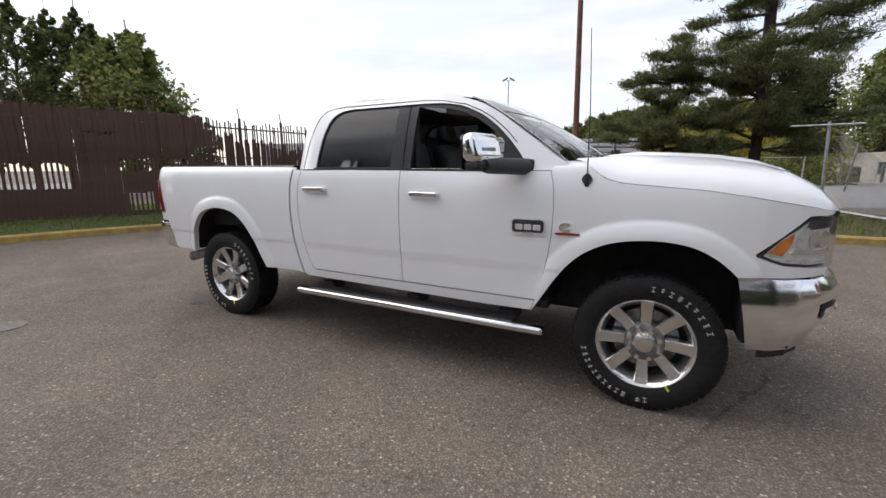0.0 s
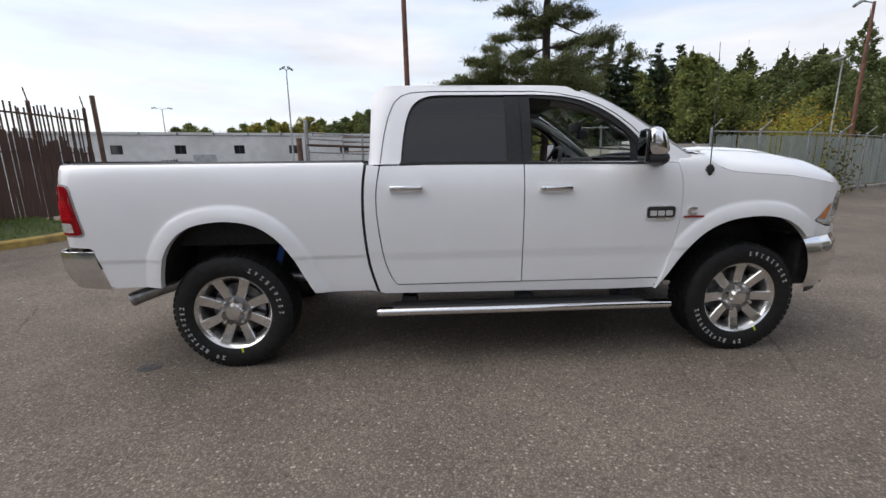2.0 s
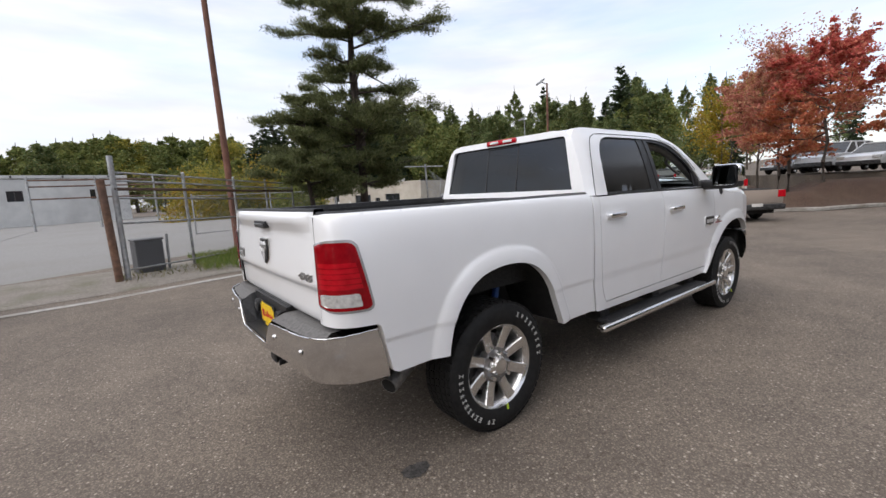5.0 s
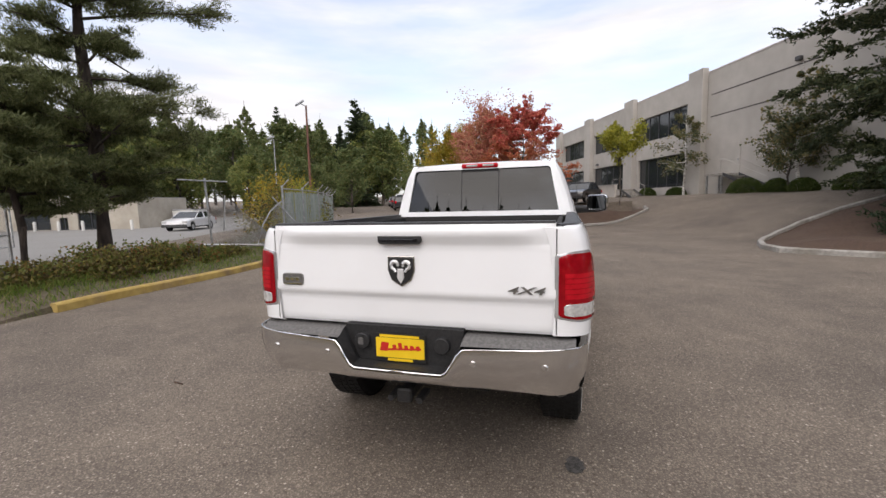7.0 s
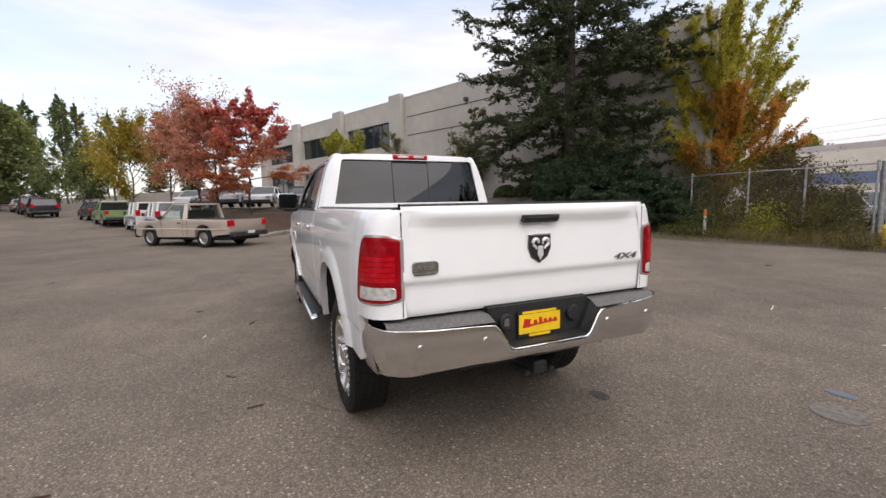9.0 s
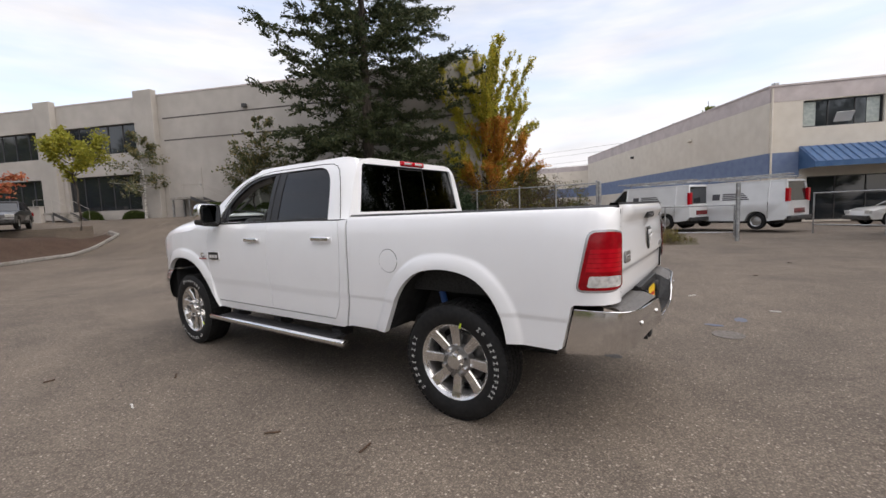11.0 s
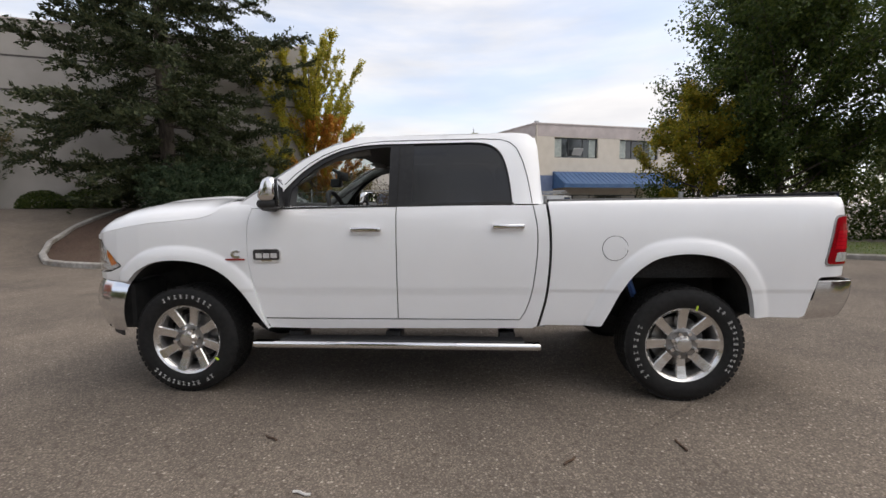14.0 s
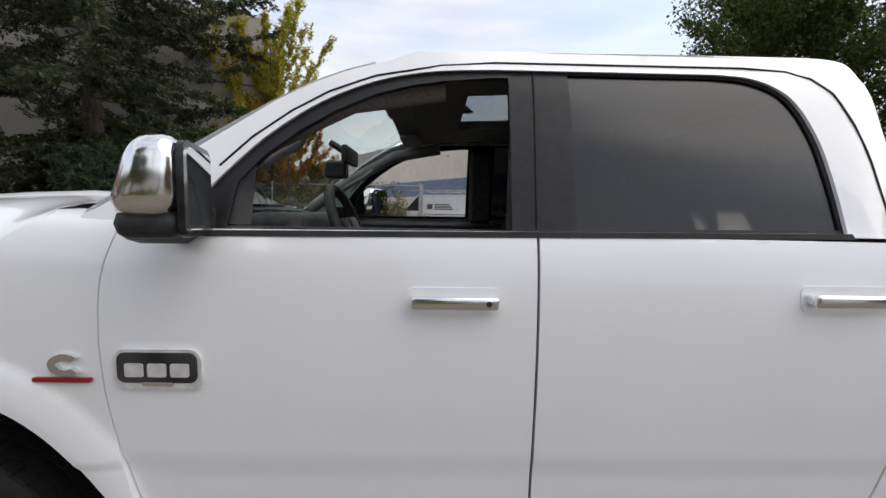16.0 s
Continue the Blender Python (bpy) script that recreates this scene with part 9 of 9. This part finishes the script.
for k in range(8):
    o = part("lug_nut", nut_me, None, rim_ob)
    o.matrix_local = Matrix.Rotation(2 * math.pi * (k + 0.5) / 8, 4, "Y")
tag = bmesh.new()
add_box(tag, 0.268, 0.305, -0.137, -0.131, -0.006, 0.006)
tag.transform(Matrix.Rotation(radians(60), 4, "Y"))
part("paint_mark", tag, material("green_yellow_mark", (0.55, 0.72, 0.05), 0.5), rim_ob)
spots = [(1.897, -0.815, 0, 38), (-1.897, -0.815, 0, 60), (1.897, 0.815, 180, 8), (-1.897, 0.815, 180, 263)]
for i, (x, y, yaw, turn) in enumerate(spots):
    m = Matrix.Translation((x, y, 0.424)) @ Matrix.Rotation(radians(yaw), 4, "Z") @ Matrix.Rotation(radians(turn - 38), 4, "Y")
    w = wheel_src if i == 0 else copy_thing(wheel_src, m)
    w.matrix_basis = m
    w.parent = truck

# ---- other vehicles ----
CARTYRE = RUBBER
CARRIM = noisy("car_rim", (0.35, 0.35, 0.35), (0.5, 0.5, 0.49), 12.0, rough=0.35, metal=0.8)


def car_paint(name, c):
    k = tuple(min(1, v * 1.08) for v in c)
    return noisy(name, c, k, 2.0, rough=0.35, coat=0.8)


def arch_pts(cx, r, z, n=9):
    return [(cx + r * math.cos(math.pi * k / n), z + r * math.sin(math.pi * k / n)) for k in range(n + 1)]


def simple_vehicle(name, m, label, category, paint, width, outline, cabin, wheels, r, glassm=None, seams=(), group="", tail=None, head=None, bed=None, bumper=True):
    """A vehicle from its side outline: body, cabin frame with windows, wheels, lamps.
    cabin: (x rear foot, x rear top, x front top, x front foot, z foot, z top, posts)."""
    t = thing(name, label, category, group, "", m)
    bm = slab(outline, "y", -width / 2, width, 0.0)
    es = [e for e in bm.edges if abs(abs(e.verts[0].co.y) - width / 2) < 1e-4 and abs(abs(e.verts[1].co.y) - width / 2) < 1e-4 and e.verts[0].co.y * e.verts[1].co.y > 0 and max(e.verts[0].co.z, e.verts[1].co.z) > r * 1.7]
    bmesh.ops.bevel(bm, geom=es, offset=0.05, segments=2, affect="EDGES", profile=0.5)
    for v in bm.verts:
        f = 1 - 0.05 * max(0, (0.6 - v.co.z)) - 0.03 * max(0, abs(v.co.x) - 1.7)
        v.co.y *= f
    part("body", bm, paint, t, smooth=35)
    x0, x1, x2, x3, z0, z1, posts = cabin
    wb, wt = width / 2 - 0.05, width / 2 - 0.20
    cb = bmesh.new()
    # roof, and slim posts
    add_box(cb, x1 - 0.06, x2 + 0.04, -wt - 0.02, wt + 0.02, z1 - 0.05, z1 + 0.03, 0.025, seg=2)
    for s in (1, -1):
        add_path(cb, [(x0, s * wb, z0 - 0.02), (x1, s * wt, z1)], 0.05, 5)
        add_path(cb, [(x3, s * wb, z0 - 0.02), (x2, s * wt, z1)], 0.035, 5)
        for px in posts:
            add_path(cb, [(px, s * wb, z0 - 0.02), (px, s * wt, z1)], 0.055, 4)
    part("cabin", cb, paint, t, smooth=40)
    g = glassm or DARKGLASS
    for s in (1, -1):
        edges_ = [x0] + sorted(posts) + [x3]
        tops_ = [x1] + sorted(posts) + [x2]
        for i in range(len(edges_) - 1):
            b = bmesh.new()
            vs_ = [b.verts.new(p) for p in ((edges_[i], s * (wb - 0.01), z0), (edges_[i + 1], s * (wb - 0.01), z0), (tops_[i + 1], s * (wt - 0.0), z1 - 0.02), (tops_[i], s * (wt - 0.0), z1 - 0.02))]
            b.faces.new(vs_)
            part("side_window", b, g, t)
    for xa, xb, nm in ((x3, x2, "windscreen"), (x0, x1, "back_window")):
        b = bmesh.new()
        b.faces.new([b.verts.new(p) for p in ((xa, -wb, z0), (xa, wb, z0), (xb, wt, z1 - 0.02), (xb, -wt, z1 - 0.02))])
        part(nm, b, g, t)
    for wx in wheels:
        for s in (1, -1):
            y = s * (width / 2 - 0.11)
            wh_ = part("wheel", lathe([(r * 0.62, -0.10), (r * 0.92, -0.10), (r, -0.07), (r, 0.07), (r * 0.92, 0.10), (r * 0.62, 0.10)], 24, close=True), CARTYRE, t, smooth=40)
            wh_.location = (wx, y, r)
            part("rim", lathe([(0.0, s * 0.075), (r * 0.22, s * 0.085), (r * 0.50, s * 0.055), (r * 0.64, s * 0.095)], 20), CARRIM, wh_, smooth=40)
            part("wheel_arch", slab([(wx + p[0], r + p[1]) for p in [(r * 1.14 * math.cos(a), r * 1.14 * math.sin(a)) for a in np.linspace(0, math.pi, 10)]], "y", s * (width / 2 - 0.30), s * 0.04), LINER, t)
    part("underbody", box_mesh(min(p[0] for p in outline) + 0.2, max(p[0] for p in outline) - 0.2, -width / 2 + 0.2, width / 2 - 0.2, r * 0.75, r * 1.25), LINER, t)
    xr, xf = min(p[0] for p in outline), max(p[0] for p in outline)
    if tail:
        for s in (1, -1):
            part("tail_lamp", box_mesh(xr - 0.012, xr + 0.10, s * (width / 2 - 0.02), s * (width / 2 - 0.22), tail[0], tail[1], 0.01), REDLENS, t, "red tail lamp")
            part("tail_lamp_side", box_mesh(xr, xr + 0.11, s * (width / 2 - 0.03), s * (width / 2 + 0.004), tail[0], tail[1], 0.004), REDLENS, t)
    if head:
        for s in (1, -1):
            part("headlamp", box_mesh(xf - 0.12, xf + 0.012, s * (width / 2 - 0.02), s * (width / 2 - 0.35), head[0], head[1], 0.01), WHITELENS, t)
    if bumper:
        part("bumper", box_mesh(xr - 0.10, xr + 0.06, -width / 2 + 0.03, width / 2 - 0.03, r * 1.15, r * 1.65, 0.03, seg=2), DARKMETAL, t)
        part("bumper", box_mesh(xf - 0.06, xf + 0.10, -width / 2 + 0.03, width / 2 - 0.03, r * 0.95, r * 1.6, 0.03, seg=2), DARKMETAL, t)
    for xs_, za, zb in seams:
        for s in (1, -1):
            part("panel_gap", box_mesh(xs_ - 0.005, xs_ + 0.005, s * (width / 2 - 0.01), s * (width / 2 + 0.002), za, zb), LINER, t)
    return t


# tan pickup crossing the yard
TAN = car_paint("tan_metallic", (0.40, 0.335, 0.285))
r_ = 0.345
out = [(-2.62, 0.50), (-2.70, 0.62), (-2.72, 1.02), (-0.60, 1.03), (-0.55, 1.04), (0.62, 1.04), (0.78, 1.02), (1.65, 0.97), (2.05, 0.90), (2.18, 0.80), (2.22, 0.55), (2.15, 0.42)] + [(p[0], p[1]) for p in arch_pts(1.43, 0.44, 0.36)] + [(0.90, 0.36), (-0.85, 0.38)] + arch_pts(-1.40, 0.45, 0.38) + [(-1.95, 0.45)]
ranger = simple_vehicle("pickup_truck", pose(14.3, 3.75, gz(14.3, 3.75), 0, 0, 46), "older tan metallic compact pickup crossing the yard", "pickup truck", TAN, 1.76, out, (-0.55, -0.50, 0.22, 0.86, 1.03, 1.60, (-0.42,)), (1.43, -1.40), r_, CLEAR, ((0.72, 0.5, 1.02), (-0.40, 0.45, 1.03), (-0.62, 0.45, 1.02)), tail=(0.78, 1.0), head=(0.68, 0.85))
for s in (1, -1):
    part("side_moulding", box_mesh(-2.6, 2.05, s * 0.872, s * 0.888, 0.655, 0.70, 0.006), noisy("pale_moulding", (0.5, 0.46, 0.42), (0.56, 0.52, 0.47), 5.0, rough=0.5), ranger)
    part("door_handle", box_mesh(-0.30, -0.14, s * 0.878, s * 0.90, 0.88, 0.925, 0.008), PLASTIC, ranger)
    part("door_mirror", box_mesh(0.62, 0.74, s * 0.86, s * 1.04, 1.04, 1.18, 0.03, seg=2), PLASTIC, ranger)
part("bed_opening", box_mesh(-2.60, -0.72, -0.72, 0.72, 1.032, 1.038), LINER, ranger)
part("seat", box_mesh(-0.38, 0.05, -0.62, 0.62, 0.85, 1.38, 0.06, seg=2), LEATHER, ranger)
part("cargo_plate", box_mesh(-2.84, -2.82, -0.16, 0.16, 0.50, 0.60), WHITEWALL, ranger)
# white vans parked along the bank
WHITECAR = car_paint("van_white", (0.68, 0.69, 0.69))
van_out = [(-1.95, 0.35), (-2.08, 0.55), (-2.10, 1.00), (-2.05, 1.02), (0.95, 1.02), (1.75, 0.92), (2.02, 0.78), (2.08, 0.5), (2.0, 0.33)] + arch_pts(1.35, 0.37, 0.33) + arch_pts(-1.25, 0.37, 0.33)


def van(x, y, yaw, label, lights=True):
    t = simple_vehicle("delivery_van", pose(x, y, gz(x, y), 0, 0, yaw), label, "van", WHITECAR, 1.74, van_out, (-2.05, -1.90, 0.35, 1.15, 1.0, 1.74, (-0.75, 0.28)), (1.35, -1.25), 0.30, DARKGLASS, ((0.2, 0.4, 1.0), (-0.8, 0.4, 1.0)), "vans by the bank", tail=(0.95, 1.3), head=(0.62, 0.8))
    for s in (1, -1):
        bq = bmesh.new()
        bq.faces.new([bq.verts.new(p) for p in ((-2.0, s * 0.828, 1.02), (-0.78, s * 0.828, 1.02), (-0.78, s * 0.692, 1.70), (-1.88, s * 0.692, 1.70))])
        part("side_panel", bq, WHITECAR, t)
        part("back_door", box_mesh(-2.06, -2.03, s * 0.01, s * 0.80, 1.02, 1.30), WHITECAR, t)
        part("blue_stripe", box_mesh(-1.9, 1.0, s * 0.862, s * 0.876, 0.80, 0.86), material("navy_stripe", (0.03, 0.05, 0.12), 0.5) if "navy_stripe" not in bpy.data.materials else bpy.data.materials["navy_stripe"], t)
        part("door_mirror", box_mesh(0.85, 0.97, s * 0.86, s * 1.02, 1.02, 1.2, 0.03), PLASTIC, t)
    return t


van(22.6, 6.1, 20, "small white delivery van parked by the bank")
van(27.2, 8.0, 22, "small white delivery van parked by the bank")
# parked cars on the upper lot and along the road
SEDAN = [(-2.15, 0.40), (-2.25, 0.60), (-2.22, 0.92), (-1.55, 0.98), (0.75, 0.95), (1.75, 0.85), (2.15, 0.72), (2.22, 0.5), (2.12, 0.33)] + arch_pts(1.38, 0.36, 0.33) + arch_pts(-1.32, 0.36, 0.33)
SUV = [(-2.15, 0.45), (-2.28, 0.65), (-2.26, 1.05), (0.80, 1.05), (1.75, 0.98), (2.15, 0.85), (2.22, 0.5), (2.12, 0.38)] + arch_pts(1.38, 0.40, 0.36) + arch_pts(-1.32, 0.40, 0.36)


def parked(x, y, yaw, colour, label, kind="sedan", z0=None, group="parked cars"):
    nm = "paint_" + "_".join(str(int(100 * c)) for c in colour)
    p = bpy.data.materials.get(nm) or car_paint(nm, colour)
    if kind == "sedan":
        return simple_vehicle("parked_car", pose(x, y, gz(x, y) if z0 is None else z0, 0, 0, yaw), label, "car", p, 1.8, SEDAN, (-1.75, -1.10, 0.05, 0.95, 0.94, 1.42, (-0.45,)), (1.38, -1.32), 0.32, None, (), group, tail=(0.70, 0.88), head=(0.6, 0.75))
    return simple_vehicle("parked_car", pose(x, y, gz(x, y) if z0 is None else z0, 0, 0, yaw), label, "car", p, 1.85, SUV, (-2.15, -1.85, 0.05, 0.95, 1.03, 1.66, (-1.2, -0.3)), (1.38, -1.32), 0.36, None, (), group, tail=(0.85, 1.15), head=(0.7, 0.9))


UP = 1.39
parked(27.6, -1.7, 160, (0.012, 0.013, 0.016), "black hatchback parked on the upper lot", "sedan", UP)
parked(28.4, 0.9, 165, (0.62, 0.63, 0.64), "white car parked on the upper lot", "sedan", UP)
parked(29.6, 2.9, 165, (0.55, 0.56, 0.57), "silver car parked on the upper lot", "suv", UP)
parked(31.6, 4.4, 165, (0.03, 0.035, 0.04), "dark car parked on the upper lot", "sedan", UP)
parked(35.6, 6.2, 165, (0.60, 0.6, 0.6), "white car parked on the upper lot", "sedan", UP)
PK = [(-2.62, 0.50), (-2.72, 0.62), (-2.72, 1.05), (-0.60, 1.06), (0.62, 1.06), (1.65, 1.02), (2.10, 0.92), (2.22, 0.55), (2.15, 0.42)] + arch_pts(1.43, 0.44, 0.36) + arch_pts(-1.40, 0.45, 0.38)
gp = simple_vehicle("pickup_truck", pose(32.5, 11.0, gz(32.5, 11), 0, 0, 24), "old green and white pickup parked along the road", "pickup truck", car_paint("faded_green", (0.16, 0.24, 0.09)), 1.9, PK, (-0.55, -0.50, 0.3, 0.86, 1.05, 1.62, ()), (1.43, -1.40), 0.36, None, tail=(0.78, 1.0), head=(0.68, 0.85))
part("white_roof", box_mesh(-0.6, 0.4, -0.75, 0.75, 1.64, 1.70, 0.03), WHITECAR, gp)
parked(38.2, 13.6, 26, (0.02, 0.02, 0.025), "dark sedan parked along the road")
for k, (x, y, c, lb, kd) in enumerate(((45.0, 19.5, (0.02, 0.02, 0.022), "black pickup-like car parked along the road", "suv"), (51.0, 22.5, (0.05, 0.05, 0.06), "dark car parked along the road", "suv"), (57.0, 25.5, (0.3, 0.3, 0.31), "grey car parked along the road", "sedan"), (62.0, 36.0, (0.35, 0.38, 0.42), "pale blue-grey car parked by the far kerb", "sedan"), (84.0, 38.0, (0.03, 0.03, 0.03), "black car far along the road", "suv"), (92.0, 39.0, (0.6, 0.6, 0.6), "white car far along the road", "sedan"), (100.0, 40.5, (0.55, 0.1, 0.1), "red car far along the road", "sedan"))):
    parked(x, y, 26, c, lb, kd)
# vehicles in the next lot
parked(20.5, 27.0, 200, (0.6, 0.6, 0.61), "white sedan parked in the next lot", "sedan", 0.0)
# far yard: flatbed lorry and red machine
fl = thing("flatbed_truck", "grey flatbed truck parked in the far yard", "truck", "", "", pose(-25.5, 47.0, 0, 0, 0, 110))
part("deck", box_mesh(-4.0, 2.0, -1.2, 1.2, 0.95, 1.15, 0.02), STEEL, fl)
part("headboard", box_mesh(2.0, 2.1, -1.2, 1.2, 1.1, 2.6, 0.02), STEEL, fl)
part("cab", box_mesh(2.3, 4.2, -1.1, 1.1, 0.6, 2.5, 0.15, seg=2), WHITECAR, fl)
part("cab_window", box_mesh(2.8, 4.23, -1.115, 1.115, 1.6, 2.2, 0.05), DARKGLASS, fl)
for wx in (-3.0, -2.0, 3.2):
    for s in (1, -1):
        w_ = part("wheel", lathe([(0.25, -0.14), (0.48, -0.14), (0.5, -0.1), (0.5, 0.1), (0.48, 0.14), (0.25, 0.14)], 20, close=True), CARTYRE, fl, smooth=40)
        w_.location = (wx, s * 1.0, 0.5)
rm_ = thing("forklift", "small red forklift parked in the far yard", "forklift", "", "", pose(-31.0, 50.0, 0, 0, 0, 60))
REDM = noisy("red_machine_paint", (0.35, 0.03, 0.02), (0.42, 0.05, 0.03), 5.0, rough=0.5)
part("body", box_mesh(-1.0, 0.6, -0.6, 0.6, 0.35, 1.2, 0.08, seg=2), REDM, rm_)
part("guard", box_mesh(-0.6, 0.5, -0.55, 0.55, 1.95, 2.02, 0.02), DARKMETAL, rm_)
for x in (-0.6, 0.5):
    for s in (1, -1):
        b = bmesh.new()
        add_tube(b, (x, s * 0.5, 1.2), (x, s * 0.5, 2.0), 0.04)
        part("guard_post", b, DARKMETAL, rm_)
for s in (1, -1):
    part("mast", box_mesh(0.7, 0.8, s * 0.25, s * 0.35, 0.1, 2.1), DARKMETAL, rm_)
    for wx in (-0.7, 0.4):
        w_ = part("wheel", lathe([(0.12, -0.1), (0.28, -0.1), (0.3, -0.07), (0.3, 0.07), (0.28, 0.1), (0.12, 0.1)], 16, close=True), CARTYRE, rm_)
        w_.location = (wx, s * 0.5, 0.3)
# work vans with ladder racks behind the gate
BIGVAN = [(-2.6, 0.45), (-2.75, 0.60), (-2.75, 1.25), (1.60, 1.25), (2.45, 1.12), (2.72, 0.95), (2.75, 0.6), (2.65, 0.42)] + arch_pts(1.75, 0.43, 0.38) + arch_pts(-1.55, 0.43, 0.38)
SIGNGREY = material("dark_sign_bars", (0.08, 0.08, 0.09), 0.6)


def work_van(x, y, yaw, label):
    t = simple_vehicle("work_van", pose(x, y, 0.12, 0, 0, yaw), label, "van", WHITECAR, 1.98, BIGVAN, (-2.70, -2.60, 1.0, 1.85, 1.24, 2.10, (-2.0, 0.75)), (1.75, -1.55), 0.37, DARKGLASS, ((0.7, 0.5, 1.24), (-2.0, 0.5, 1.24)), "work vans", tail=(1.22, 1.78), head=(0.8, 1.0))
    part("roof_skin", box_mesh(-2.62, 1.05, -0.80, 0.80, 2.131, 2.16, 0.02), WHITECAR, t)
    for s in (1, -1):
        def on_side(px, pz, lift=0.0):
            return (px, s * (0.952 - (pz - 1.23) * 0.173 + lift), pz)

        def patch(x0, x1, z0, z1, lift):
            bq = bmesh.new()
            bq.faces.new([bq.verts.new(on_side(*p, lift)) for p in ((x0, z0), (x1, z0), (x1, z1), (x0, z1))])
            return bq
        part("side_panel", patch(-2.62, 0.72, 1.23, 2.08, 0.0), WHITECAR, t)
        part("logo_block", patch(0.02, 0.36, 1.36, 1.64, 0.006), SIGNGREY, t)
        for k in range(4):
            part("sign_bar", patch(-1.25 + 0.08 * k, -0.10, 1.34 + 0.085 * k, 1.39 + 0.085 * k, 0.006), SIGNGREY, t)
        rk = bmesh.new()
        add_tube(rk, (-2.5, s * 0.75, 2.32), (0.9, s * 0.75, 2.32), 0.025, n=6)
        for xx in (-2.3, -0.9, 0.6):
            add_tube(rk, (xx, s * 0.75, 2.08), (xx, s * 0.75, 2.34), 0.02, n=6)
        part("roof_rack", rk, STEEL, t)
    for xx in (-2.3, -0.9, 0.6):
        rk = bmesh.new()
        add_tube(rk, (xx, -0.78, 2.32), (xx, 0.78, 2.32), 0.025, n=6)
        part("rack_bar", rk, STEEL, t)
    ld = bmesh.new()
    for yy in (0.15, 0.55):
        add_tube(ld, (-2.6, yy, 2.40), (1.6, yy, 2.40), 0.03, n=6)
    for k in range(13):
        add_tube(ld, (-2.4 + 0.31 * k, 0.15, 2.40), (-2.4 + 0.31 * k, 0.55, 2.40), 0.016, n=5)
    part("ladder", ld, STEEL, t)
    part("red_strip", box_mesh(-2.78, -2.755, -0.45, 0.45, 0.72, 0.92), REDDARK, t)
    return t


work_van(0.2, -21.85, 333, "white work van with a ladder rack behind the gate")
work_van(-3.4, -21.6, 333, "white work van with a ladder rack behind the gate")
parked(4.6, -23.5, 150, (0.55, 0.57, 0.6), "pale car parked behind the weeds", "suv", 0.0)
parked(-19.5, -23.0, 20, (0.6, 0.6, 0.6), "white pickup-like car beyond the grass strip", "suv", 0.0)
parked(-10.5, -25.5, 20, (0.6, 0.6, 0.6), "white car beyond the grass strip", "sedan", 0.0)
# litter on the yard
rng = np.random.default_rng(3)
for k in range(16):
    x, y = ((-4.0, -3.6), (-3.0, -4.3), (-1.6, -4.9), (0.4, -4.6), (-2.3, -6.2), (-5.1, 0.9), (0.5, 2.1), (-0.9, 1.75), (-1.6, 1.55), (0.9, 1.6), (-3.9, -6.8), (1.9, 2.3), (-4.6, -9.0), (0.6, -8.8), (-2.2, 2.6), (6.0, 5.4))[k]
    ln = 0.05 + 0.10 * rng.uniform() * (k < 5)
    b = bmesh.new()
    pts_ = [(x + ln * u * math.cos(k), y + ln * u * math.sin(k) + 0.01 * math.sin(7 * u), gz(x, y) + 0.008) for u in np.linspace(-1, 1, 5)]
    add_path(b, pts_, 0.007, 5)
    tagged(part("litter_scrap", b, WHITEWALL if k < 7 else BARK_MULCH), "small scrap lying on the asphalt" if k < 7 else "small brown leaf scrap on the asphalt", "litter", "scraps on the yard")
